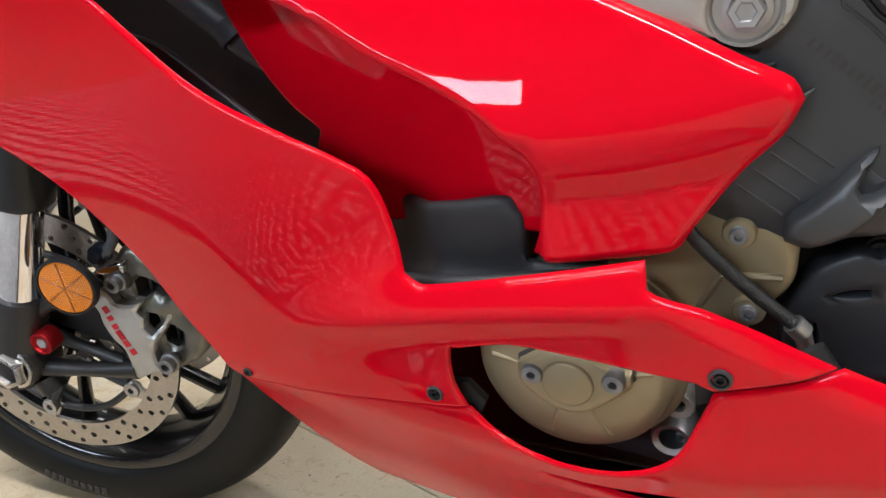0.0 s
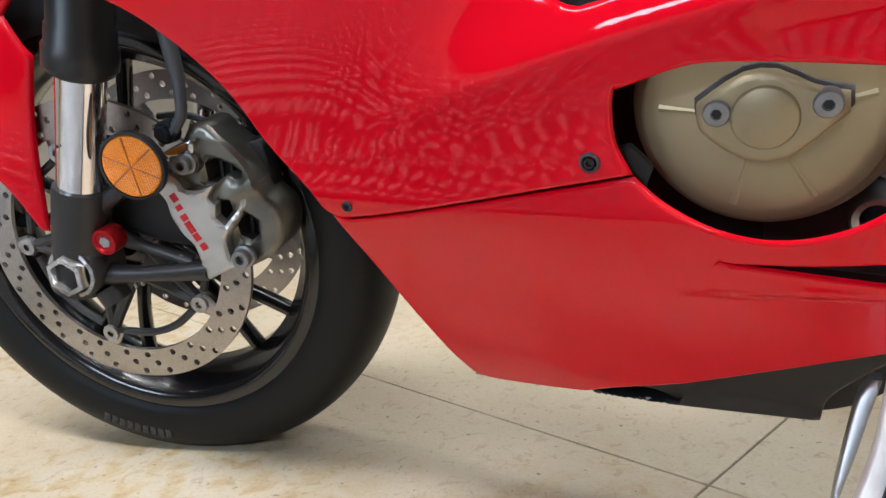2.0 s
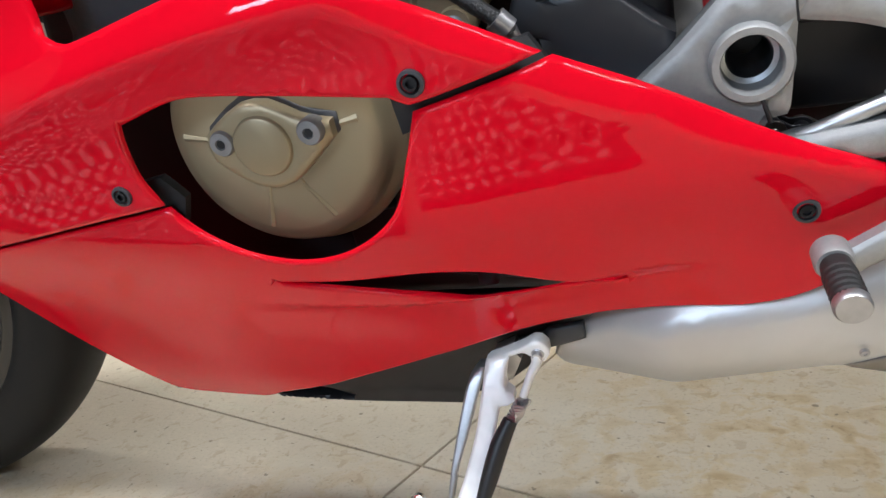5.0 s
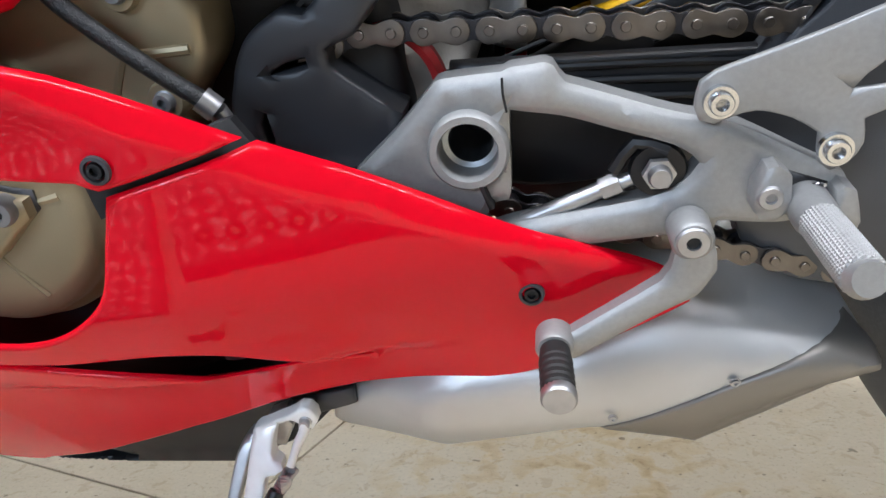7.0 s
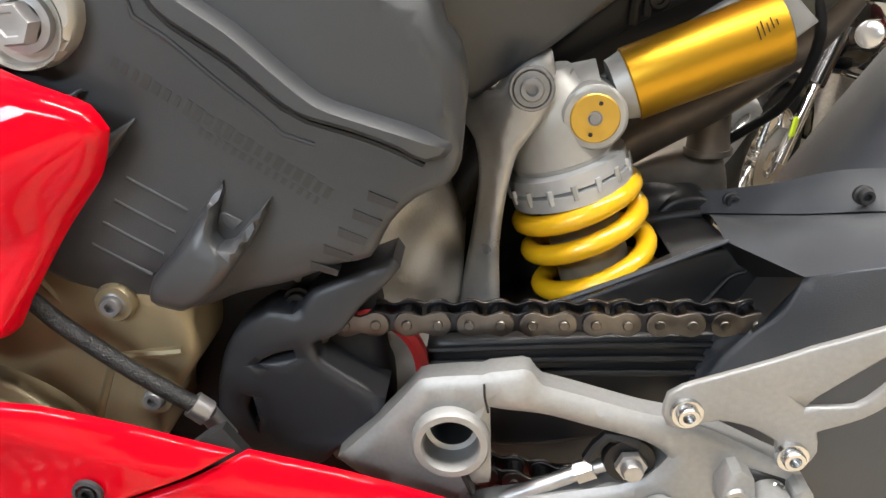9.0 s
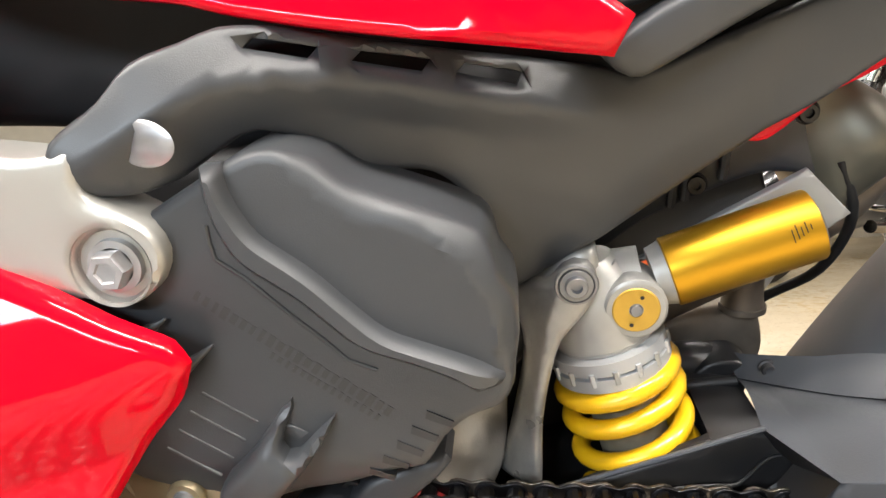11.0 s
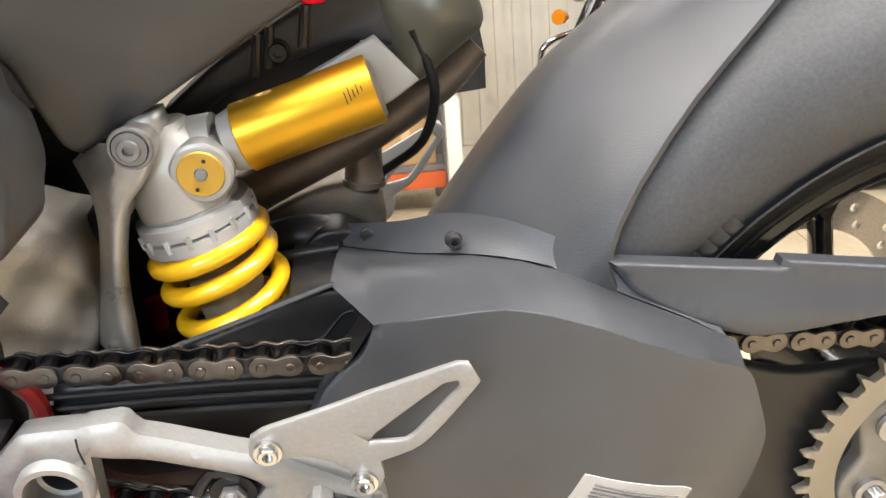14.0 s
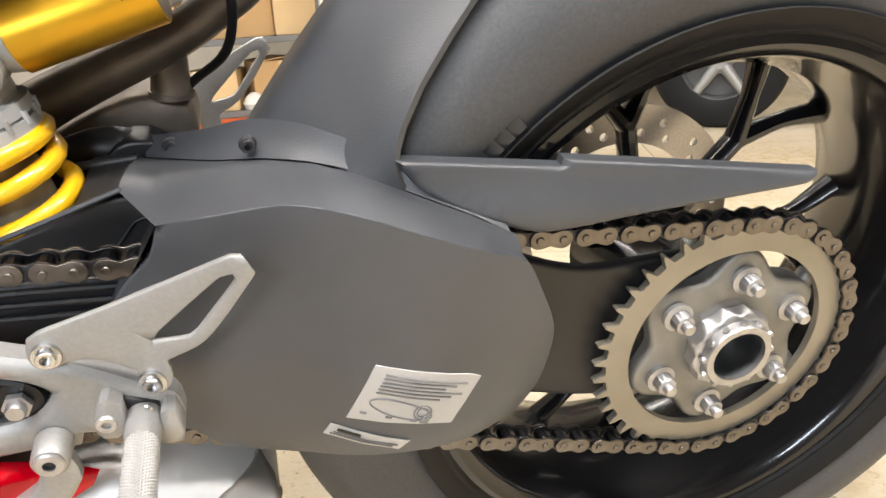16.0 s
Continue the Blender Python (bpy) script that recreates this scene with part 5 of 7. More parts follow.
for k in range(6):
    a = radians(85 + 60 * k)
    part("spider", rod((RX + 0.060 * math.cos(a), -0.108, RZ + 0.060 * math.sin(a)), (RX + 0.084 * math.cos(a + 0.1), -0.105, RZ + 0.084 * math.sin(a + 0.1)), 0.008, 10), CARRIER, carrier)
    x, z = RX + 0.0565 * math.cos(a), RZ + 0.0565 * math.sin(a)
    part("nut_washer", lathe([(0.011, -0.117), (0.0115, -0.121), (0.008, -0.1225)], x, z, 24), STEEL_DULL, carrier)
    nut = [(x + r * math.cos(b * math.pi / 12), z + r * math.sin(b * math.pi / 12)) for b in range(24) for r in ((0.0078,) if b % 2 else (0.0068,))]
    part("nut", slab(nut, -0.131, -0.118, 0.0008, grid=0, step=9, corner=200), STEEL_DULL, carrier, "bright flanged nut")
    part("stud", lathe([(0, -0.137), (0.0040, -0.137), (0.0046, -0.136), (0.0046, -0.128)], x, z, 16), STEEL_DULL, carrier)
crown = [(RX + r * math.cos(b * math.pi / 12), RZ + r * math.sin(b * math.pi / 12)) for b in range(24) for r in ((0.0345,) if b % 2 else (0.0315,))]
part("hub_nut", slab(crown, -0.130, -0.112, 0.002, [circle(RX, RZ, 0.0225, 40)], grid=0, step=9, corner=200), STEEL_DULL, carrier, "large castellated hub nut")
part("hub_ring", lathe([(0.0215, -0.138), (0.0265, -0.138), (0.0275, -0.136), (0.0275, -0.126), (0.0215, -0.126)], RX, RZ, 48, closed=True), STEEL_DULL, carrier)
for k in range(12):
    a = 2 * math.pi * k / 12
    part("castle", rod((RX + 0.0265 * math.cos(a), -0.134, RZ + 0.0265 * math.sin(a)), (RX + 0.030 * math.cos(a), -0.134, RZ + 0.030 * math.sin(a)), 0.0028, 8), STEEL_DULL, carrier)
part("axle_bore", lathe([(0.0218, -0.137), (0.0205, -0.12), (0.0205, -0.02), (0, -0.02)], RX, RZ, 40), STEEL_BORE, carrier)

carrier.matrix_local = Matrix.Translation((0, 0.0105, 0))

# ================= drive chain =================
def plate(y, r=0.0068, waist=0.0046):
    pts = []
    for k in range(9):
        a = radians(70 + 220 * k / 8)
        pts.append((-PITCH / 2 + r * math.cos(a), r * math.sin(a)))
    pts.append((0, -waist))
    for k in range(9):
        a = radians(-110 + 220 * k / 8)
        pts.append((PITCH / 2 + r * math.cos(a), r * math.sin(a)))
    pts.append((0, waist))
    return sheet(pts, lambda x, z: y, 0.0018, grid=0, lip=0.0004, step=9, corner=200)


def pin(x, y0, y1, r):
    return lathe([(0, y0), (r * 0.85, y0), (r, y0 + 0.0005), (r, y1 - 0.0005), (r * 0.85, y1), (0, y1)], x, 0, 10)


def mesh_of(name, material, *bms):
    bm = joined(*bms)
    bmesh.ops.recalc_face_normals(bm, faces=bm.faces)
    me = bpy.data.meshes.new(name)
    bm.to_mesh(me)
    bm.free()
    me.materials.append(material)
    me.shade_smooth()
    me.set_sharp_from_angle(angle=radians(35))
    return me


H = PITCH / 2
outer = mesh_of("outer_link", CHAIN, plate(-0.0088), plate(0.0070), pin(-H, -0.0102, 0.0102, 0.0027), pin(H, -0.0102, 0.0102, 0.0027))
inner = mesh_of("inner_link", CHAIN_DARK, plate(-0.0066), plate(0.0048), pin(-H, -0.0066, 0.0066, 0.0050), pin(H, -0.0066, 0.0066, 0.0050))
CY = -0.1048
SX, SZ, SR = 0.858, 0.462, 0.0405
# loop: over the top to the rear sprocket, round it, back below, round the front sprocket
def loop_points():
    out = []
    d = math.hypot(RX - SX, RZ - SZ)
    base = math.atan2(RZ - SZ, RX - SX)
    up = base + math.acos((SR - PR) / d)
    low = base - math.acos((SR - PR) / d)
    for k in range(41):
        a = up - (2 * math.pi - (2 * math.pi - (up - low))) * 0 - k / 40 * (up - low)
        out.append((RX + PR * math.cos(a), RZ + PR * math.sin(a)))
    for k in range(21):
        a = low - k / 20 * (2 * math.pi - (up - low))
        out.append((SX + SR * math.cos(a), SZ + SR * math.sin(a)))
    return out


loop = np.array(loop_points() + loop_points()[:1])
seg = np.hypot(*np.diff(loop, axis=0).T)
cum = np.concatenate([[0], np.cumsum(seg)])
count = int(round(cum[-1] / PITCH / 2)) * 2
chain = new("drive_chain")
chain.parent = ROOT
chain["label"] = "oiled steel roller drive chain"
phase = 0.35 * PITCH
for k in range(count):
    s0, s1 = ((k + o) * cum[-1] / count + phase for o in (0, 1))
    (x0, z0), (x1, z1) = ((np.interp(s % cum[-1], cum, loop[:, 0]), np.interp(s % cum[-1], cum, loop[:, 1])) for s in (s0, s1))
    link = new("chain_link", outer if k % 2 else inner)
    link.parent = chain
    link.matrix_local = Matrix.Translation(((x0 + x1) / 2, CY, (z0 + z1) / 2)) @ Matrix.Rotation(-math.atan2(z1 - z0, x1 - x0), 4, "Y")

# ================= swingarm =================
part("swingarm", sheet([(0.86, 0.44), (0.90, 0.455), (0.957, 0.480), (1.005, 0.497), (1.047, 0.512), (1.10, 0.505), (1.2, 0.50), (1.27, 0.46), (1.34, 0.43), (1.45, 0.425), (1.51, 0.37), (1.47, 0.30), (1.36, 0.31), (1.25, 0.34), (1.1, 0.36), (0.95, 0.375), (0.87, 0.40)], lambda x, z: -0.072 - 0.022 * lerp(x, [1.07, 1.12], [0, 1]), 0.008, grid=0.03, lip=0.004), SWING_BLACK, label="satin black single-sided swingarm")
for z0, z1 in ((0.474, 0.464), (0.466, 0.455), (0.457, 0.446)):
    part("guide_rib", tube([(0.89, -0.094, z0), (0.99, -0.094, z0 - 0.004), (1.08, -0.094, z1)], 0.0022, 8), SWING_BLACK)
part("chain_guide", slab([(0.885, 0.44), (0.895, 0.478), (1.09, 0.470), (1.09, 0.42), (0.93, 0.405)], -0.092, -0.083, 0.004), SWING_BLACK, label="black plastic chain guide")


SEAM = [(1.063, 0.000, 0.5045), (1.073, -0.013, 0.5085), (1.105, -0.045, 0.5170), (1.139, -0.068, 0.5240), (1.165, -0.084, 0.5255), (1.190, -0.097, 0.5215), (1.222, -0.112, 0.5100), (1.250, -0.120, 0.4985), (1.275, -0.125, 0.4850)]
CREASE = [(1.055, -0.078, 0.5190), (1.0778, -0.1255, 0.5180), (1.110, -0.137, 0.5265), (1.1426, -0.150, 0.5340), (1.165, -0.159, 0.5330), (1.190, -0.165, 0.5255), (1.218, -0.167, 0.5130), (1.248, -0.163, 0.4985), (1.275, -0.150, 0.4820)]


def arm_y(x, z):
    """The bellied outer face of the guard."""
    base = ease(x, [1.04, 1.0785, 1.110, 1.1426, 1.165, 1.190, 1.218, 1.25, 1.28, 1.31], [-0.113, -0.1255, -0.138, -0.150, -0.159, -0.165, -0.167, -0.163, -0.151, -0.134])
    low = lerp(z, [0.34, 0.37, 0.42, 0.47], [0.018, 0.008, 0.001, 0])
    return base + low


def ruled(lines_, rows=10, swell=0.0, back=0.0, way=lerp):
    """A skin between two lines of as many points; swell lifts its middle."""
    (la, lb), bm, grid_ = lines_, bmesh.new(), []
    fine_a, fine_b = [[Vector([way(u, range(len(l)), [p[c] for p in l]) for c in range(3)]) for u in np.linspace(0, len(l) - 1, 8 * (len(l) - 1) + 1)] for l in (la, lb)]
    for p, q in zip(fine_a, fine_b):
        row = []
        for t in np.linspace(0, 1, rows):
            v = p.lerp(q, t)
            v.z += swell * math.sin(math.pi * t)
            row.append(bm.verts.new(v))
        if back:
            row.append(bm.verts.new(q + Vector((0, back, -back * 0.6))))
        grid_.append(row)
    for r0, r1 in zip(grid_, grid_[1:]):
        for i in range(len(r0) - 1):
            bm.faces.new([r0[i], r1[i], r1[i + 1], r0[i + 1]])
    return bm


ARM = [(x, z) for x, y, z in CREASE[1:]] + [(1.290, 0.455), (1.306, 0.412), (1.300, 0.374), (1.284, 0.353), (1.247, 0.347), (1.192, 0.347), (1.073, 0.346), (1.045, 0.36), (1.030, 0.42), (1.044, 0.464), (1.059, 0.485), (1.071, 0.4985)]
arm = part("swingarm_guard", sheet(ARM, arm_y, 0.035, grid=0.008, lip=0.0012, corner=35), ARM_SATIN, fair_by=4, label="satin dark grey swingarm guard with warning stickers")
part("shoulder", ruled((CREASE, SEAM), 14, 0.006), ARM_SATIN, arm)
part("front_wall", ruled(([(1.055, -0.078, 0.5190), (1.0778, -0.1255, 0.5180), (1.059, -0.117, 0.485), (1.044, -0.112, 0.464)], [(1.058, -0.060, 0.505), (1.070, -0.085, 0.500), (1.055, -0.085, 0.478), (1.042, -0.085, 0.458)]), 6), SWING_BLACK, arm)
LIP = [(1.057, -0.079, 0.5195), (1.030, -0.077, 0.5095), (1.000, -0.075, 0.4985), (0.953, -0.073, 0.4830), (0.90, -0.070, 0.466)]
part("lip", tube(LIP, [0.0016, 0.0018, 0.0017, 0.0014, 0.001], 8), ARM_SATIN, arm)
part("swingarm_top", ruled(([(1.057, -0.079, 0.5190), (1.044, -0.078, 0.5140), (1.030, -0.077, 0.5085)], [(1.063, 0.002, 0.5035), (1.046, 0.010, 0.506), (1.030, 0.012, 0.505)]), 8, 0.001), SWING_BLACK)
part("swingarm_floor", slab([(0.87, 0.41), (1.08, 0.41), (1.08, 0.47), (1.02, 0.465), (0.95, 0.445), (0.87, 0.43)], -0.064, 0.05, 0.004), SWING_BLACK)
part("swingarm_hump", tube([(1.068, 0.030, 0.495), (1.040, 0.025, 0.505), (1.016, 0.025, 0.503), (0.990, 0.03, 0.49)], [0.012, 0.014, 0.012, 0.010], 16, 0.006, flat=1.2), SWING_BLACK)
part("recess_line", tube([(1.000, -0.0738, 0.4745), (1.013, -0.0738, 0.478), (1.032, -0.0738, 0.479), (1.045, -0.0738, 0.4795), (1.060, -0.0738, 0.496), (1.068, -0.0738, 0.498)], 0.0012, 8, 0.005), SWING_BLACK)


def on_arm(pts, lift, material, name, parent, label=""):
    return part(name, sheet(pts, lambda x, z: arm_y(x, z) - lift, 0.0006, grid=0.008, lip=0, step=0.02), material, parent, label, smooth=60)


st = on_arm([(1.1835, 0.4333), (1.2405, 0.4150), (1.2471, 0.4104), (1.2291, 0.3753), (1.1654, 0.390)], 0.0012, LABEL, "sticker", arm, "white warning sticker with small print and a drawing")
st2 = on_arm([(1.1561, 0.3835), (1.2035, 0.3635), (1.1965, 0.3546), (1.1513, 0.3736)], 0.0012, LABEL, "sticker", arm, "narrow white sticker with small print")


def strip(u0, u1, v, h):
    """A bar of print on the large sticker: u along it, v down it, both from 0 to 1."""
    a, b, c = Vector((1.1845, 0.4320)), Vector((1.2440, 0.4105)), Vector((1.1675, 0.3920))
    p = lambda u, w: tuple(a + (b - a) * u + (c - a) * w)
    return [p(u0, v), p(u1, v), p(u1, v + h), p(u0, v + h)]


for k in range(6):
    on_arm(strip(0.10, 0.93 - 0.1 * (k % 3), 0.08 + 0.068 * k, 0.022), 0.0022, INK, "print_bar", st)
on_arm(strip(0.66, 0.74, 0.78, 0.12), 0.0022, INK, "print_bar", st)
for k in range(3):
    on_arm(strip(0.06 + 0.25 * k, 0.12 + 0.25 * k, 0.86, 0.03), 0.0022, INK, "print_bar", st)
ell = [Vector((1.1845, 0.4320)) + (Vector((1.2440, 0.4105)) - Vector((1.1845, 0.4320))) * (0.42 + 0.33 * math.cos(t)) + (Vector((1.1675, 0.3920)) - Vector((1.1845, 0.4320))) * (0.70 + 0.15 * math.sin(t) + 0.07 * math.cos(t)) for t in np.linspace(0, 2 * math.pi, 24, False)]
part("drawing", tube([(p.x, arm_y(p.x, p.y) - 0.0016, p.y) for p in ell], 0.0005, 6, closed=True), INK, st)
for r in (0.0035, 0.0055):
    part("drawing", tube([(1.2105 + r * math.cos(t), arm_y(1.2105, 0.391) - 0.0016, 0.3905 + r * math.sin(t)) for t in np.linspace(0, 2 * math.pi, 16, False)], 0.0005, 6, closed=True), INK, st)
for k, (u0, u1) in enumerate(((0.10, 0.38), (0.08, 0.9), (0.05, 0.85))):
    a, b, c = Vector((1.1560, 0.3822)), Vector((1.2025, 0.3628)), Vector((1.1520, 0.3748))
    v, h = (0.12, 0.24) if k == 0 else (0.30 + 0.25 * k, 0.10)
    on_arm([tuple(a + (b - a) * u + (c - a) * w) for u, w in ((u0, v), (u1, v), (u1, v + h), (u0, v + h))], 0.0022, INK_DARK if k == 0 else INK, "print_bar", st2)

# ================= rear mudguard and chain guard =================
prof = [(0.292, -0.110), (0.302, -0.1085), (0.312, -0.1055), (0.322, -0.098), (0.332, -0.086), (0.342, -0.071), (0.351, -0.057), (0.358, -0.046), (0.364, -0.035), (0.367, -0.022), (0.367, -0.006), (0.364, 0.012), (0.360, 0.035), (0.354, 0.06), (0.345, 0.085), (0.32, 0.102)]


def hugger():
    bm = bmesh.new()
    n, m = 40, len(prof)
    fine = [(lerp(v, range(m), [p[0] for p in prof]), lerp(v, range(m), [p[1] for p in prof])) for v in np.linspace(0, m - 1, 36)]
    grids = []
    for off in (0.0, -0.004):
        rows = []
        for j, (r, y) in enumerate(fine):
            v = j / 35
            a1 = ease(r, [0.292, 0.311, 0.317, 0.321, 0.324, 0.330, 0.337, 0.350, 0.368], [147, 144, 141.5, 138, 134, 128, 121, 112, 102]) if y < 0 else 100
            row = []
            for i in range(n + 1):
                a = radians(166 + (a1 - 166) * i / n)
                swell = 0.006 * math.exp(-(((math.degrees(a) - 143 + 14 * v) / 4.5) ** 2)) * lerp(v, [0, 0.1, 0.3, 0.45], [0.3, 1, 0.6, 0])
                out_ = ease(math.degrees(a), [136, 143, 150, 157, 166], [0, 0, 0.003, 0.010, 0.024])
                row.append(bm.verts.new((RX + (r + off + out_) * math.cos(a), y - swell + (-off if y < 0 else off) * 0.3, RZ + (r + off + out_) * math.sin(a))))
            rows.append(row)
        grids.append(rows)
    A, B = grids
    for j in range(35):
        for i in range(n):
            bm.faces.new([A[j][i], A[j + 1][i], A[j + 1][i + 1], A[j][i + 1]])
            bm.faces.new([B[j][i], B[j][i + 1], B[j + 1][i + 1], B[j + 1][i]])
        bm.faces.new([A[j][n], A[j + 1][n], B[j + 1][n], B[j][n]])
        bm.faces.new([A[j][0], B[j][0], B[j + 1][0], A[j + 1][0]])
    for i in range(n):
        bm.faces.new([A[0][i], A[0][i + 1], B[0][i + 1], B[0][i]])
        bm.faces.new([A[35][i], B[35][i], B[35][i + 1], A[35][i + 1]])
    return bm


hug = part("rear_mudguard", hugger(), ARM_SATIN, fair_by=3, label="satin dark grey rear mudguard over the tyre")
FLANGE_TOP = [(1.062, 0.024, 0.512), (1.073, 0.010, 0.5165), (1.102, -0.016, 0.5270), (1.130, -0.040, 0.5400), (1.158, -0.066, 0.5450), (1.185, -0.086, 0.5400), (1.212, -0.100, 0.5330), (1.240, -0.107, 0.5200), (1.270, -0.114, 0.5000)]
part("mount_flange", ruled((FLANGE_TOP, [(x, y - 0.002, z + 0.0016) for x, y, z in SEAM]), 10, -0.001, 0.006, ease), ARM_SATIN, hug)
# shadow along the joint, laid on as a near-black line
part("joint_shadow", tube([(x, y + 0.001, z + 0.0002) for x, y, z in SEAM], 0.0012, 6), DARK, hug)
for x, y, z in ((1.080, -0.008, 0.5145), (1.1295, -0.067, 0.5335)):
    part("mount_screw", bolt(x, y - 0.003, z, 0.0042, 0.007, 0.5), CASE_DARK, hug)
part("chain_guard", sheet([(1.208, 0.5335),  (1.312, 0.518), (1.313, 0.523), (1.501, 0.493), (1.501, 0.4895), (1.490, 0.486), (1.379, 0.484), (1.304, 0.479), (1.272, 0.488), (1.225, 0.513)], lambda x, z: -0.113 - 0.01 * min(max((0.512 - z - 0.10 * (x - 1.31)) / 0.02, 0), 1), 0.012, grid=0.01, lip=0.004), ARM_SATIN, hug, "thin grey chain guard blade")

# ================= footrest bracket =================
BRACKET = [(0.8476, 0.4407), (0.8736, 0.4627), (0.8947, 0.4836), (0.8983, 0.4845), (0.9259, 0.486), (0.9294, 0.4877), (0.9451, 0.4888), (0.9488, 0.487), (0.9514, 0.482), (0.9541, 0.4786), (1.0002, 0.4617), (1.026, 0.4546), (1.0585, 0.4365), (1.0725, 0.4289), (1.0753, 0.4234), (1.0766, 0.4119), (1.0655, 0.4097), (1.0493, 0.4048), (1.0207, 0.4061), (1.018, 0.3979), (1.0, 0.396), (0.9979, 0.399), (0.9763, 0.3967), (0.9506, 0.3944), (0.9242, 0.3951), (0.9003, 0.4022), (0.8814, 0.4137), (0.8569, 0.4303)]
HOLE = [(0.9276, 0.4681), (0.9503, 0.4636), (0.9735, 0.4552), (1.0004, 0.4457), (1.0086, 0.4403), (1.012, 0.4362), (1.0083, 0.4305), (1.0006, 0.4237), (0.9888, 0.419), (0.9601, 0.4142), (0.93, 0.4105), (0.9129, 0.4051), (0.9103, 0.4116), (0.9156, 0.4205), (0.9234, 0.4224), (0.9248, 0.4264), (0.9264, 0.4482)]


def bracket_y(x, z):
    return -0.143 - 0.012 * lerp(x, [0.92, 1.02, 1.07], [0, 0.6, 1]) - 0.003 * math.exp(-(((x - 0.935) / 0.02) ** 2))


bracket = part("footrest_bracket", sheet(BRACKET, bracket_y, 0.016, [HOLE, circle(0.907, 0.451, 0.0150, 28)], grid=0.008, lip=0.0045, corner=28, roll=0.8, chamfer=True), ALU, label="matt silver cast aluminium footrest bracket")
part("pivot_ring", lathe([(0.0138, -0.110), (0.0138, -0.1460), (0.0141, -0.1485), (0.0147, -0.1500), (0.0180, -0.1500), (0.0193, -0.1485), (0.0198, -0.139)], 0.907, 0.451, 48), ALU, bracket)
part("pivot_bore", lathe([(0.0138, -0.134), (0.0112, -0.133), (0.0105, -0.130), (0.0105, -0.08), (0, -0.08)], 0.907, 0.451, 32), STEEL_BORE, bracket)
part("clamp_slit", slab([(0.9096, 0.4360), (0.9116, 0.4365), (0.9165, 0.4215), (0.9140, 0.4210)], -0.1503, -0.12, 0.0006, grid=0), DARK, bracket)
part("joint_line", tube([(0.9262, -0.1487, 0.4850), (0.9259, -0.1492, 0.478), (0.9268, -0.1487, 0.4690)], 0.0006, 6), DARK, bracket)
cheek = [(1.0354, 0.4139), (1.0323, 0.4185), (1.0326, 0.4293), (1.0374, 0.4383), (1.0418, 0.4394), (1.0475, 0.4344), (1.0483, 0.4249), (1.0474, 0.4178), (1.042, 0.4128)]
part("footrest_clevis", slab(cheek, -0.166, -0.148, 0.0025, grid=0.01), ALU, bracket)
part("footrest_clevis", slab([(1.0640, 0.4050), (1.0660, 0.4265), (1.0690, 0.4285), (1.0735, 0.4265), (1.0766, 0.4119), (1.0745, 0.405)], -0.168, -0.150, 0.002, grid=0.01), ALU, bracket)
# near-black slab paints the shade between the clevis cheeks
part("clevis_recess", slab([(1.0470, 0.4170), (1.0475, 0.4330), (1.0650, 0.4265), (1.0640, 0.4100)], -0.1562, -0.150, 0.001), DARK, bracket)
part("clevis_screw", joined(lathe([(0.0022, -0.1655), (0.0026, -0.1672), (0.0050, -0.1672), (0.0056, -0.1662), (0.0056, -0.160)], 1.0388, 0.4255, 24), lathe([(0, -0.1655), (0.0026, -0.1655)], 1.0388, 0.4255, 6)), STEEL_DULL, bracket)
part("peg_spring", tube([(1.0585 + 0.003 * math.cos(k * 1.05), -0.163 + 0.004 * math.sin(k * 1.05), 0.4285 - 0.0006 * k) for k in range(24)], 0.0009, 6, 0.02), STEEL, bracket)
peg_core = part("footrest", tube([(1.0560, -0.155, 0.4185), (1.0560, -0.172, 0.4185), (1.0562, -0.178, 0.4187)], [0.0098, 0.0098, 0.0086], 20, curve=False), ALU, None, "silver knurled footrest")


def knurled(p0, p1, r, n=36, rings=44):
    """A bar with a pattern of small pyramids."""
    p0, p1 = Vector(p0), Vector(p1)
    t = (p1 - p0).normalized()
    u = t.cross(Vector((0, 0, 1))).normalized()
    w = t.cross(u)
    bm = bmesh.new()
    rows = []
    for i in range(rings + 1):
        row = []
        for k in range(n):
            h = 0.0007 if (i + k) % 2 else -0.0002
            rr = r + (h if 0 < i < rings else -0.001)
            a = 2 * math.pi * k / n
            row.append(bm.verts.new(p0 + (p1 - p0) * (i / rings) + (u * math.cos(a) + w * math.sin(a)) * rr))
        rows.append(row)
    for i in range(rings):
        for k in range(n):
            bm.faces.new([rows[i][k], rows[i][(k + 1) % n], rows[i + 1][(k + 1) % n], rows[i + 1][k]])
    bm.faces.new(rows[0])
    bm.faces.new(rows[-1])
    return bm


part("knurled_grip", knurled((1.0562, -0.177, 0.4187), (1.0572, -0.226, 0.4205), 0.0085), ALU, peg_core, smooth=0)
part("end_lug", tube([(1.0572, -0.2255, 0.4205), (1.0576, -0.230, 0.4222)], [0.0086, 0.0068], 18, curve=False), ALU, peg_core)

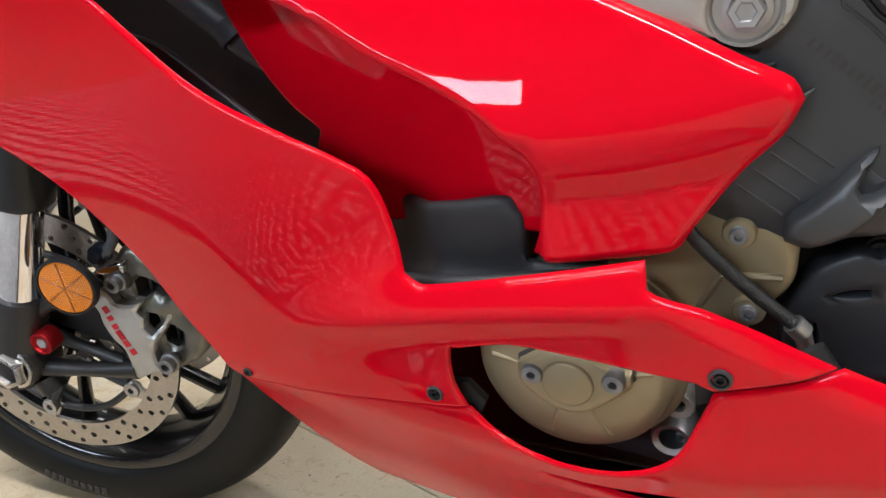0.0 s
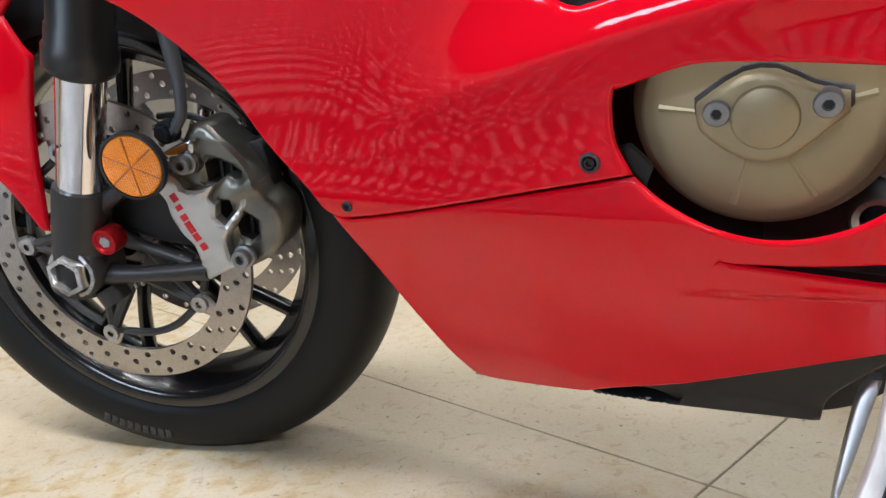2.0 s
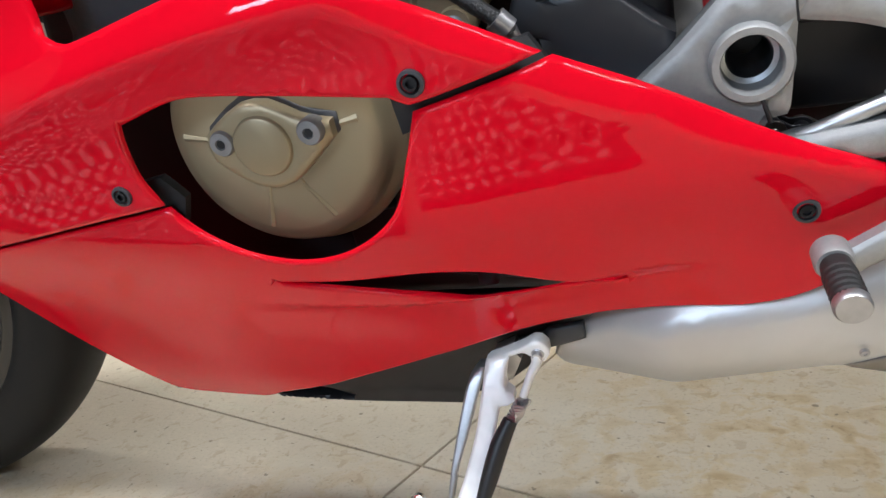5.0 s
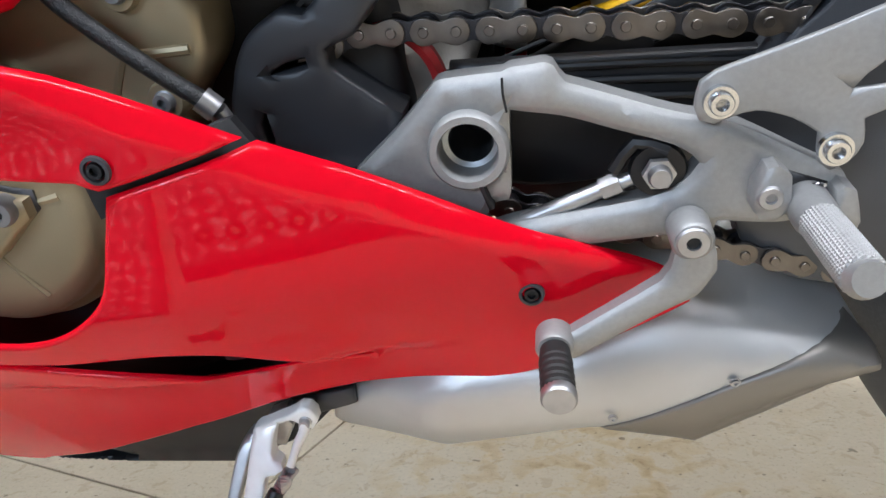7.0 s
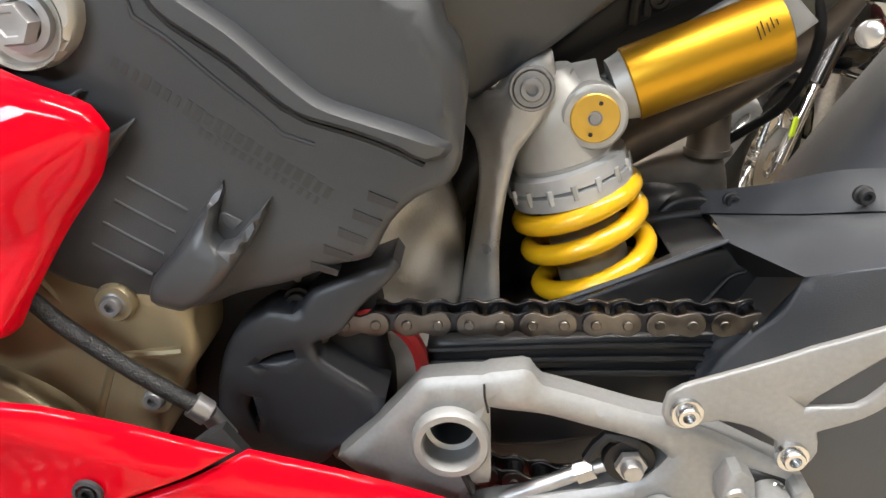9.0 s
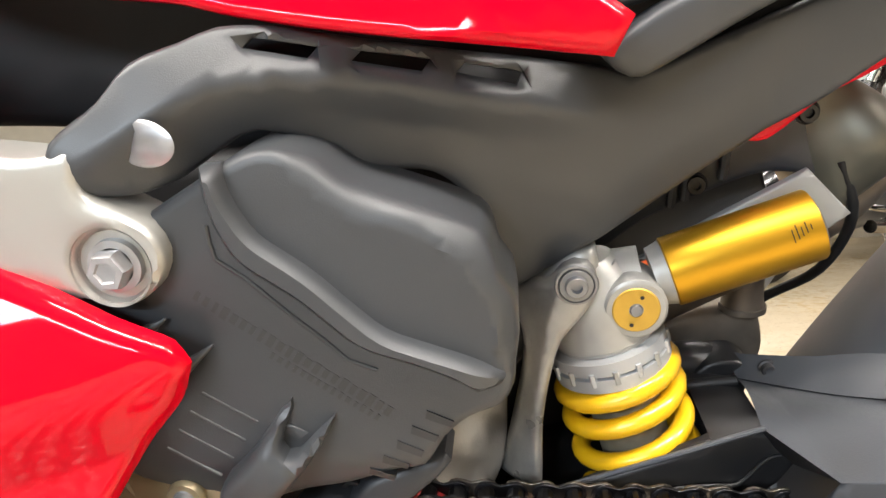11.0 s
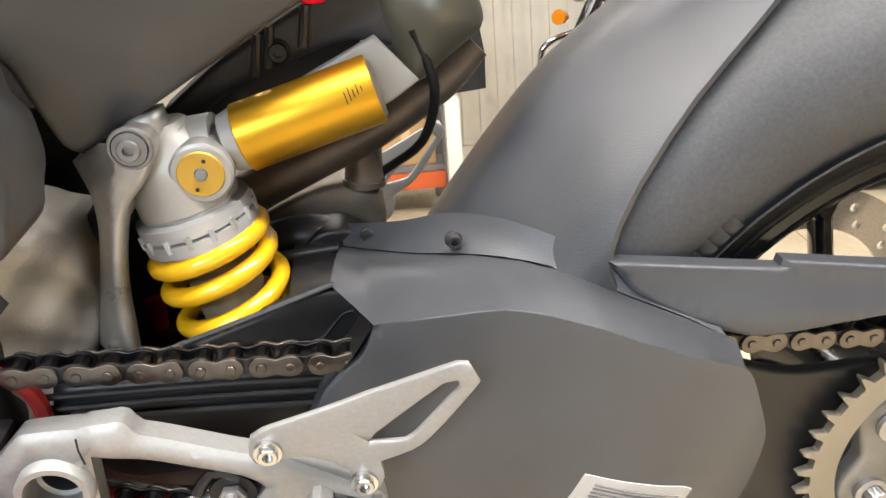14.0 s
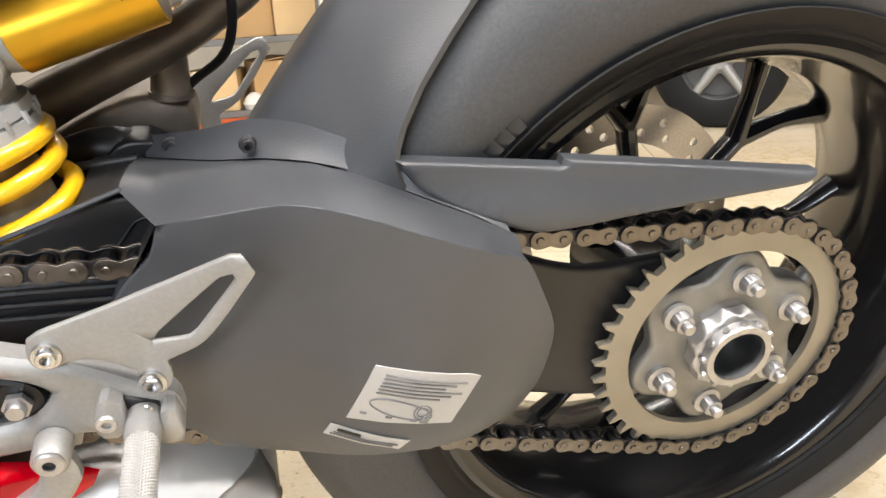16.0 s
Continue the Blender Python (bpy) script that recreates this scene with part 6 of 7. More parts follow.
HEEL = [(1.0102, 0.4764), (1.0166, 0.4807), (1.0654, 0.4977), (1.1151, 0.5213), (1.1204, 0.5215), (1.1256, 0.5112), (1.1222, 0.5058), (1.0966, 0.4705), (1.075, 0.4565), (1.0759, 0.4459), (1.0708, 0.4362), (1.0644, 0.4329), (1.0592, 0.4374), (1.0583, 0.4507), (1.0479, 0.4578), (1.0331, 0.462), (1.0228, 0.4594), (1.0161, 0.4568), (1.0101, 0.4589), (1.0079, 0.4647)]
HEEL_SLOT = [(1.0696, 0.4692), (1.0732, 0.4748), (1.1087, 0.5089), (1.115, 0.5108), (1.1158, 0.5075), (1.0931, 0.4768), (1.0884, 0.4726)]
heel = part("heel_guard", sheet(HEEL, lambda x, z: -0.154 - 0.10 * (x - 1.018) - 0.2 * max(x - 1.07, 0), 0.003, [HEEL_SLOT], grid=0.008, lip=0.0012), ALU, None, "bare aluminium heel guard plate with a slot")
for x, z, y in ((1.0182, 0.4675, -0.1600), (1.065, 0.4437, -0.1645)):
    part("heel_screw", joined(bolt(x, y, z, 0.0052, 0.006, 0.55), lathe([(0.0, y + 0.003), (0.0072, y + 0.003), (0.0075, y + 0.006)], x, z, 24)), STEEL, heel, "bright socket screw")

LEVER = [(0.9991, 0.398), (1.0002, 0.4084), (1.0068, 0.4138), (1.0145, 0.4097), (1.0179, 0.3983), (1.0182, 0.3886), (1.0098, 0.3756), (1.0008, 0.3706), (0.95, 0.3431), (0.9414, 0.3455), (0.9360, 0.3502), (0.9396, 0.3584), (0.9465, 0.3573), (0.9929, 0.3845), (0.9974, 0.3911)]
lever = part("shift_lever", sheet(LEVER, lambda x, z: -0.166 - 0.004 * lerp(x, [0.945, 0.99], [1, 0]), 0.010, grid=0.006, lip=0.0030, corner=30, roll=0.8, chamfer=True), ALU, None, "silver cast gear shift lever")
part("lever_boss", lathe([(0.0055, -0.1675), (0.0085, -0.1675), (0.0098, -0.166), (0.0102, -0.150)], 1.0066, 0.4065, 36), ALU, lever)
part("lever_bolt", lathe([(0.0030, -0.1660), (0.0034, -0.1695), (0.0070, -0.1695), (0.0080, -0.1685), (0.0082, -0.165)], 1.0066, 0.4065, 24), STEEL_DULL, lever)
part("bolt_socket", lathe([(0, -0.1675), (0.0034, -0.1675)], 1.0066, 0.4065, 6), DARK, lever)
part("pedal_eye", lathe([(0.0, -0.176), (0.0085, -0.176), (0.0095, -0.174), (0.0095, -0.162), (0.0, -0.162)], 0.9410, 0.3550, 24), ALU, lever)
part("pedal_rubber", tube([(0.9412, -0.176, 0.3548), (0.9414, -0.182, 0.3545), (0.9424, -0.206, 0.3525)], [0.0074, 0.0080, 0.0080], 20, curve=False), RUBBER_RIB, lever, "black ribbed pedal rubber")
for k in range(5):
    part("rubber_rib", lathe([(0.0078, -0.1845 - 0.0045 * k), (0.0084, -0.1855 - 0.0045 * k), (0.0078, -0.187 - 0.0045 * k)], 0.9415 + 0.0002 * k, 0.3542 - 0.0003 * k, 20), RUBBER_RIB, lever)
part("pedal_tip", lathe([(0, -0.2105), (0.0075, -0.2105), (0.0085, -0.209), (0.0085, -0.205)], 0.9426, 0.3521, 24), STEEL_DULL, lever)
rodp = part("shift_rod", joined(rod((0.992, -0.148, 0.429), (0.974, -0.147, 0.4225), 0.0035, 12), rod((0.978, -0.147, 0.424), (0.969, -0.1465, 0.4205), 0.0058, 6), rod((0.970, -0.1465, 0.421), (0.93, -0.145, 0.405), 0.0042, 14)), STEEL_DULL, None, "steel shift rod")
part("rod_end", joined(lathe([(0.0, -0.153), (0.0125, -0.152), (0.0135, -0.149), (0.0125, -0.143)], 0.995, 0.4305, 30)), STEEL_DARK, rodp)
part("rod_end_bolt", joined(lathe([(0.0, -0.162), (0.0045, -0.162), (0.0055, -0.160), (0.0055, -0.150)], 0.995, 0.4305, 20), lathe([(0.0, -0.158), (0.0078, -0.157), (0.0078, -0.153)], 0.995, 0.4305, 6)), STEEL_DULL, rodp)
rodp.matrix_local = Matrix.Translation((-0.001, 0.008, 0.002))
part("rod_boot", tube([(1.0, -0.150, 0.440), (0.985, -0.148, 0.444), (0.975, -0.147, 0.430)], 0.0035, 8), CABLE, rodp)

# ================= silencer and side stand =================
MUFF = [(0.775, 0.226), (0.7862, 0.2593), (0.8111, 0.2900), (0.830, 0.305), (0.87, 0.312), (0.930, 0.318), (0.958, 0.322), (0.9841, 0.3279), (1.0043, 0.3324), (1.0226, 0.3326), (1.0698, 0.3195), (1.1002, 0.3095), (1.1142, 0.3019), (1.119, 0.284), (1.104, 0.2655), (1.0239, 0.2195), (0.9623, 0.2285), (0.9414, 0.2270), (0.8678, 0.2150), (0.7808, 0.2050)]


def muff_y(x, z):
    top = lerp(x, [0.77, 0.82, 0.87, 0.93, 1.01, 1.12], [0.27, 0.303, 0.315, 0.327, 0.345, 0.308])
    low = lerp(x, [0.77, 0.87, 0.96, 1.02, 1.12], [0.206, 0.218, 0.230, 0.221, 0.280])
    u = min(max((z - low) / max(top - low, 0.01), 0), 1) * 2 - 1
    return -0.117 + (0.045 * u * u if u > 0 else 0.022 * u * u) + 0.02 * max(u - 0.75, 0) + 0.45 * max(0.86 - x, 0)


muff = part("silencer", sheet(MUFF, muff_y, 0.12, grid=0.008, lip=0.006, corner=22), STEEL_EXH, fair_by=4, label="satin silver exhaust silencer under the engine")
part("end_shield", sheet([(0.9622, 0.2340), (0.9897, 0.2530), (1.0409, 0.2831), (1.0937, 0.3052), (1.108, 0.308), (1.1170, 0.3004), (1.1205, 0.2844), (1.1040, 0.2645), (1.0233, 0.2180)], lambda x, z: muff_y(x, z) - 0.0025, 0.01, grid=0.008, lip=0.003, corner=22), SHIELD, muff, "grey silencer end shield")
part("shield_rivet", bolt(0.971, muff_y(0.971, 0.2574) - 0.004, 0.2555, 0.0025, 0.002, 0.4), STEEL_DULL, muff)
part("shield_rivet", bolt(1.0404, muff_y(1.0404, 0.285) - 0.004, 0.285, 0.0025, 0.002, 0.4), STEEL_DULL, muff)
part("silencer_bracket", sheet([(0.772, 0.256), (0.777, 0.263), (0.802, 0.268), (0.803, 0.255), (0.775, 0.247), (0.752, 0.241), (0.752, 0.250)], lambda x, z: -0.095, 0.012, lip=0.002), BLACK_TRIM, muff)

FLOOR_AT = lambda y: 0.0061 - 0.3057 * y
def stand_y(x, z):
    return lerp(z, [0.05, 0.10, 0.17, 0.2556], [-0.238, -0.215, -0.170, -0.112])


STAND_SHAPE = [(0.734, 0.2505), (0.7373, 0.2527), (0.7459, 0.2548), (0.7619, 0.2615), (0.7699, 0.2667), (0.7753, 0.2656), (0.7789, 0.261), (0.7794, 0.2543), (0.7759, 0.2506), (0.7703, 0.2513), (0.762, 0.2555), (0.7516, 0.2534), (0.7495, 0.2493), (0.7473, 0.2383), (0.7487, 0.2345), (0.7531, 0.232), (0.754, 0.2282), (0.7489, 0.2257), (0.7432, 0.225), (0.7374, 0.2036), (0.7328, 0.1878), (0.7271, 0.1756), (0.7207, 0.1646), (0.7176, 0.1586), (0.690, 0.085), (0.674, 0.085), (0.7038, 0.1579), (0.7104, 0.1712), (0.7172, 0.1873), (0.7253, 0.2097), (0.7289, 0.2256), (0.7315, 0.2384)]
stand = part("side_stand", sheet(STAND_SHAPE, stand_y, 0.011, grid=0.006, lip=0.0022, corner=40), STAND, None, "flat white-silver side stand, folded out")
part("stand_lug", slab([(0.735, 0.243), (0.752, 0.253), (0.757, 0.244), (0.748, 0.226), (0.737, 0.226)], -0.104, -0.07, 0.002), STEEL_DULL, stand)
part("second_bar", sheet([(0.7255, 0.2401), (0.7308, 0.24), (0.7224, 0.2178), (0.7154, 0.1982), (0.7062, 0.1752), (0.7025, 0.1586), (0.6993, 0.1601), (0.7023, 0.1783), (0.7088, 0.2046), (0.717, 0.2309)], lambda x, z: stand_y(x, z) + 0.015, 0.012, lip=0.0018, corner=40), STEEL_DULL, stand, "grey steel stand bar")
part("stand_foot", slab([(0.662, -0.010), (0.710, -0.010), (0.710, 0.0), (0.662, 0.0)], -0.03, 0.02, 0.003), DARK, stand).matrix_local = Matrix.Translation((0, -0.235, FLOOR_AT(-0.235) + 0.010)) @ Matrix.Rotation(radians(-17), 4, "X")
part("tang", rod((0.705, -0.172, 0.1700), (0.686, -0.172, 0.1740), 0.0032, 12), STEEL, stand)
part("tang_ball", along(lathe([(0, -0.0056), (0.0040, -0.0040), (0.0056, 0), (0.0040, 0.0040), (0, 0.0056)], 0, 0, 20), Matrix.Translation((0.6835, -0.1722, 0.1746))), STEEL, stand, "bright ball end")
part("pivot_bolt", bolt(0.7716, -0.1165, 0.2556, 0.0036, 0.006, 0.45), STEEL_DULL, stand)
part("stand_hook", tube([(0.7713, -0.113, 0.2553), (0.7705, -0.116, 0.2507), (0.7662, -0.121, 0.2444), (0.7606, -0.129, 0.232)], [0.0042, 0.0034, 0.0028, 0.0028], 10), STAND, stand)
part("stand_spring", tube([(0.7600 - 0.009 * k / 40 + 0.0048 * math.cos(k * 1.3), -0.130 - 0.007 * k / 40 + 0.0048 * math.sin(k * 1.3), 0.2290 - 0.012 * k / 40) for k in range(41)], 0.0014, 8, 0.01), STEEL_DULL, stand)
part("spring_sleeve", tube([(0.7514, -0.1385, 0.2200), (0.7438, -0.148, 0.2075), (0.7351, -0.1625, 0.187), (0.7299, -0.171, 0.1743)], [0.0052, 0.0066, 0.0062, 0.0048], 14), CABLE, stand, "black rubber spring sleeve")
for k in range(4):
    part("sleeve_ring", tube([(0.7296 - 0.0014 * k + 0.0050 * math.cos(t), -0.171 - 0.001 * k + 0.0050 * math.sin(t), 0.1740 - 0.0032 * k) for t in np.linspace(0, 2 * math.pi, 16, False)], 0.0012, 6, closed=True), STEEL_DULL, stand)

# ================= shock absorber =================
SH0, SH1 = Vector((0.9730, -0.032, 0.5785)), Vector((0.9950, -0.032, 0.4785))
sa = (SH1 - SH0).normalized()
shock = new("shock_absorber")
shock.parent = ROOT
shock["label"] = "gold and yellow rear shock absorber with a remote reservoir"


def ax(t, off=0.0):
    return SH0 + sa * t


part("shock_body", tube([ax(-0.030), ax(-0.020), ax(-0.004), ax(0.018), ax(0.019), ax(0.024)], [0.016, 0.024, 0.0285, 0.0300, 0.029, 0.029], 40, curve=False), SHOCK_ALU, shock, "satin aluminium shock head")
part("shock_neck", tube([(0.958, -0.030, 0.597), (0.975, -0.030, 0.590), (1.0, -0.032, 0.594)], [0.017, 0.020, 0.018], 20, 0.006), SHOCK_ALU, shock)
part("eye", lathe([(0.0095, -0.0655), (0.0100, -0.0672), (0.0112, -0.0672), (0.0120, -0.0655)], 0.9599, 0.6051, 36), BOLT_GREY, shock)
part("eye_bolt", joined(bolt(0.9599, -0.0710, 0.6051, 0.0062, 0.006, 0.5), lathe([(0.0, -0.0680), (0.0090, -0.0678), (0.0096, -0.064)], 0.9599, 0.6051, 32)), BOLT_GREY, shock)
part("adjuster_ring", tube([ax(0.021), ax(0.022), ax(0.030), ax(0.031)], [0.030, 0.0345, 0.0345, 0.031], 40, curve=False), ADJUST, shock, "notched preload ring")
part("lock_ring", tube([ax(0.031), ax(0.032), ax(0.040), ax(0.041)], [0.031, 0.0352, 0.0352, 0.031], 40, curve=False), ADJUST, shock)
u = sa.cross(Vector((0, 1, 0))).normalized()
w = sa.cross(u)
for k in range(16):
    a = 2 * math.pi * k / 16
    p = ax(0.0275) + (u * math.cos(a) + w * math.sin(a)) * 0.0345
    part("notch", rod(p, p + sa * 0.008, 0.0019, 6), ADJUST if k % 2 else SHOCK_ALU, shock)
part("damper", tube([ax(0.04), ax(0.16)], 0.0215, 32, curve=False), DAMPER, shock, "worn damper tube")
coil = []
for k in range(96):
    t = k / 95
    s_ = 0.040 + 0.078 * t
    a = 2 * math.pi * lerp(s_, [0.0285, 0.0462, 0.0639, 0.0872, 0.112, 0.137], range(-1, 5)) + math.pi / 2
    coil.append(ax(max(s_, 0.0445)) + (u * math.cos(a) + w * math.sin(a)) * 0.0335)
part("spring", tube(coil, 0.0060, 16, 0.02), YELLOW, shock, "yellow coil spring")
part("dial_housing", tube([(0.992, -0.030, 0.586), (0.992, -0.0585, 0.5855), (0.992, -0.060, 0.5855)], [0.0175, 0.0175, 0.016], 36, curve=False), SHOCK_ALU, shock)
part("dial", lathe([(0.004, -0.0605), (0.0125, -0.0608), (0.0132, -0.0600), (0.0132, -0.058)], 0.992, 0.5855, 36), DIAL, shock, "gold adjuster dial")
part("dial_screw", lathe([(0, -0.0615), (0.0030, -0.0615), (0.0036, -0.060)], 0.992, 0.5855, 16), BOLT_GREY, shock)
for dx, dz in ((0.003, 0.008), (-0.003, -0.008)):
    part("dial_dot", lathe([(0, -0.0623), (0.0012, -0.0623)], 0.992 + dx, 0.5855 + dz, 10), DARK, shock)
R0, R1 = Vector((1.0135, -0.035, 0.5965)), Vector((1.0920, -0.035, 0.6195))
part("reservoir", tube([R0 - (R1 - R0) * 0.10, R0 - (R1 - R0) * 0.02, R0], [0.017, 0.0185, 0.0190], 40, curve=False), SHOCK_ALU, shock)
part("reservoir_sleeve", tube([R0, R0 + (R1 - R0) * 0.01, R0 + (R1 - R0) * 0.985, R1], [0.0190, 0.0202, 0.0202, 0.0195], 56, curve=False), GOLD, shock, "gold anodised reservoir sleeve")
part("reservoir_cap", tube([R1, R1 + (R1 - R0) * 0.02], [0.018, 0.016], 40, curve=False), PIPE, shock)
rd = (R1 - R0).normalized()
for k in range(5):
    p = R0 + (R1 - R0) * (0.80 + 0.03 * k)
    part("print_bar", tube([p + Matrix.Rotation(t, 3, rd) @ Vector((0, -0.0204, 0)) for t in (-0.45 - 0.1 * (k % 2), -0.3, -0.1 - 0.05 * k)], 0.00028, 4), INK_DARK, shock)

# rocker arm of the suspension and the castings behind
part("rocker_arm", sheet([(0.9188, 0.5914), (0.9317, 0.6001), (0.9448, 0.6026), (0.9495, 0.6071), (0.9536, 0.6124), (0.9603, 0.6151), (0.9681, 0.613), (0.9723, 0.6042), (0.9686, 0.5931), (0.9603, 0.5819), (0.9512, 0.5714), (0.9457, 0.557), (0.9406, 0.5369), (0.937, 0.5156), (0.9356, 0.4931), (0.9342, 0.4735), (0.9097, 0.477), (0.9189, 0.5105), (0.9264, 0.542), (0.9295, 0.5621), (0.9283, 0.5769), (0.9235, 0.5854)], lambda x, z: -0.066 + 0.9 * above(lerp(z, [0.47, 0.51, 0.56, 0.58, 0.60], [0.924, 0.930, 0.9395, 0.943, 0.949]) - x, 0.003), 0.016, grid=0.003, lip=0.0045, corner=60), ROCKER, fair_by=2, label="grey forged rocker arm")
part("rocker_arm", sheet([(0.9393, 0.5988), (0.9569, 0.6160), (0.973, 0.6190), (0.9745, 0.6093), (0.9777, 0.6046), (0.9834, 0.6089), (0.9760, 0.5982), (0.9681, 0.5852), (0.958, 0.5722), (0.9468, 0.5613), (0.9428, 0.5556), (0.9456, 0.5754), (0.9433, 0.5894)], lambda x, z: -0.050, 0.020, grid=0.004, lip=0.006, corner=60), SHOCK_ALU, fair_by=2, label="light grey rocker yoke")
part("rocker_arm", tube([(0.960, -0.010, 0.59), (0.935, -0.010, 0.56), (0.905, -0.006, 0.52), (0.90, -0.004, 0.46)], [0.016, 0.012, 0.012, 0.012], 14), CASE_DARK)
part("linkage_casting", sheet([(0.850, 0.5200), (0.8700, 0.5400), (0.8900, 0.5480), (0.904, 0.5404), (0.9091, 0.5282), (0.9072, 0.5162), (0.8954, 0.4881), (0.8835, 0.4616), (0.8765, 0.4400), (0.8385, 0.4400), (0.8317, 0.466), (0.825, 0.4812)], lambda x, z: -0.016 + 0.7 * max(x - 0.893, 0) - 0.006 * math.sin(70 * x + 45 * z) * math.cos(60 * z - 20 * x), 0.03, grid=0.0035, lip=0.006, corner=50), CASTALU_LIGHT, fair_by=3, label="raw aluminium linkage casting")
part("casting_bolt", lathe([(0.0022, -0.0180), (0.0030, -0.0215), (0.0055, -0.0215), (0.0064, -0.0200), (0.0064, -0.005)], 0.8819, 0.4881, 24), CASTALU)
part("casting_post", joined(rod((0.892, -0.010, 0.475), (0.889, -0.010, 0.435), 0.009, 14), rod((0.914, 0.012, 0.545), (0.912, 0.012, 0.505), 0.004, 10)), CASTALU, label="raw aluminium post beside the chain")
part("frame_casting", slab([(0.86, 0.36), (1.03, 0.36), (1.0, 0.50), (0.985, 0.52), (0.955, 0.575), (0.90, 0.60), (0.86, 0.60)], 0.055, 0.075, 0.004), CASE_DARK, label="dark casting behind the suspension")
part("link_strut", tube([(0.924, 0.030, 0.462), (0.921, 0.030, 0.420)], [0.0075, 0.0075], 12, curve=False), RED_ANO, label="dull red suspension link")

# subframe block over the shock and hoses
sub = part("subframe", sheet([(0.962, 0.604), (0.975, 0.592), (1.007, 0.614), (1.050, 0.631), (1.078, 0.639), (1.10, 0.636), (1.115, 0.630), (1.129, 0.648), (1.108, 0.683), (1.095, 0.682), (1.06, 0.665), (1.0, 0.632)], lambda x, z: 0.006 - 0.002 * lerp(x, [1.06, 1.075, 1.13], [0, 1, 1]), 0.03, grid=0.006, lip=0.004), BLACK_TRIM, label="black subframe bracket")
for x, z, y in ((1.037, 0.636, -0.001), (1.098, 0.674, -0.003)):
    part("subframe_screw", bolt(x, y, z, 0.0058, 0.006, 0.5), STEEL_DARK, sub)
for x in (1.022, 1.030, 1.052):
    part("subframe_rib", rod((x, 0.002, 0.612 + 0.5 * (x - 1.0)), (x + 0.004, 0.004, 0.636 + 0.5 * (x - 1.0)), 0.003, 8), BLACK_TRIM, sub)
part("reservoir_bracket", sheet([(1.0, 0.598), (1.0397, 0.6188), (1.082, 0.6395), (1.0943, 0.6455), (1.1189, 0.6177), (1.097, 0.6038), (1.06, 0.595)], lambda x, z: -0.018, 0.006, lip=0.002), BRACKET_GREY, label="grey reservoir bracket")
part("sensor_cable", tube([(1.118, 0.0, 0.645), (1.131, 0.010, 0.606), (1.124, 0.035, 0.563), (1.098, 0.055, 0.537), (1.052, 0.068, 0.503)], 0.0034, 12), CABLE, label="black sensor cable")
part("cable_eye", tube([(1.0516 + 0.008 * math.cos(t), 0.0689, 0.5009 + 0.008 * math.sin(t)) for t in np.linspace(0, 2 * math.pi, 20, False)], 0.0024, 8, closed=True), STEEL_DULL, label="steel cable eye")
part("lower_cable", tube([(0.98, -0.01, 0.50), (1.02, -0.01, 0.506), (1.06, -0.012, 0.510)], 0.004, 10), CABLE)
part("exhaust_pipe", tube([(0.955, 0.05, 0.508), (1.006, 0.05, 0.534), (1.048, 0.05, 0.552), (1.089, 0.05, 0.569), (1.126, 0.05, 0.591), (1.150, 0.05, 0.607), (1.166, 0.05, 0.622)], [0.019, 0.018, 0.0165, 0.0155, 0.0145, 0.014, 0.009], 28, 0.008), PIPE, label="heat-stained exhaust pipe")
part("exhaust_branch", tube([(1.0855, 0.056, 0.578), (1.0835, 0.056, 0.555), (1.0820, 0.056, 0.538), (1.0815, 0.056, 0.527)], [0.0130, 0.0128, 0.0132, 0.0150], 24, 0.006), PIPE, label="brown upright exhaust branch")
part("exhaust_clamp", tube([(1.0819, 0.056, 0.5315), (1.0816, 0.056, 0.5275)], [0.0160, 0.0160], 24, curve=False), PIPE)
part("exhaust_box", sheet([(0.99, 0.45), (0.975, 0.49), (1.000, 0.507), (1.024, 0.519), (1.050, 0.5285), (1.076, 0.5295), (1.0935, 0.5245), (1.0955, 0.495), (1.08, 0.46)], lambda x, z: 0.052 + 0.35 * above(z - 0.515, 0.008), 0.05, grid=0.006, lip=0.006), PIPE, label="brown heat-stained exhaust collector")
part("subframe_backing", slab([(0.925, 0.565), (0.985, 0.620), (1.037, 0.646), (1.085, 0.640), (1.095, 0.600), (1.03, 0.580), (0.97, 0.560)], 0.040, 0.052, 0.003), BLACK_TRIM, label="dark panel behind the shock reservoir")
part("right_heel_guard", along(sheet(HEEL, lambda x, z: 0.160 + 0.10 * max(x - 1.03, 0), 0.003, [HEEL_SLOT], grid=0, lip=0.001), Matrix.Translation((0.032, 0.004, 0.012))), ALU, label="aluminium heel guard on the right side")
part("tail_silencer_pod", sheet([(1.085, 0.73), (1.106, 0.72), (1.125, 0.692), (1.140, 0.681), (1.156, 0.667), (1.164, 0.651), (1.163, 0.640), (1.144, 0.625), (1.125, 0.610), (1.112, 0.606), (1.100, 0.632), (1.085, 0.69)], lambda x, z: 0.002 - 0.012 * math.exp(-(((x - 1.135) / 0.02) ** 2 + ((z - 0.655) / 0.02) ** 2)), 0.07, grid=0.005, lip=0.016), POD, label="greenish grey tail pod")

part("swingarm_web", sheet([(1.02, 0.485), (1.045, 0.512), (1.066, 0.514), (1.075, 0.507), (1.065, 0.48), (1.03, 0.46), (0.99, 0.45)], lambda x, z: 0.005, 0.03, lip=0.003), SWING_BLACK)

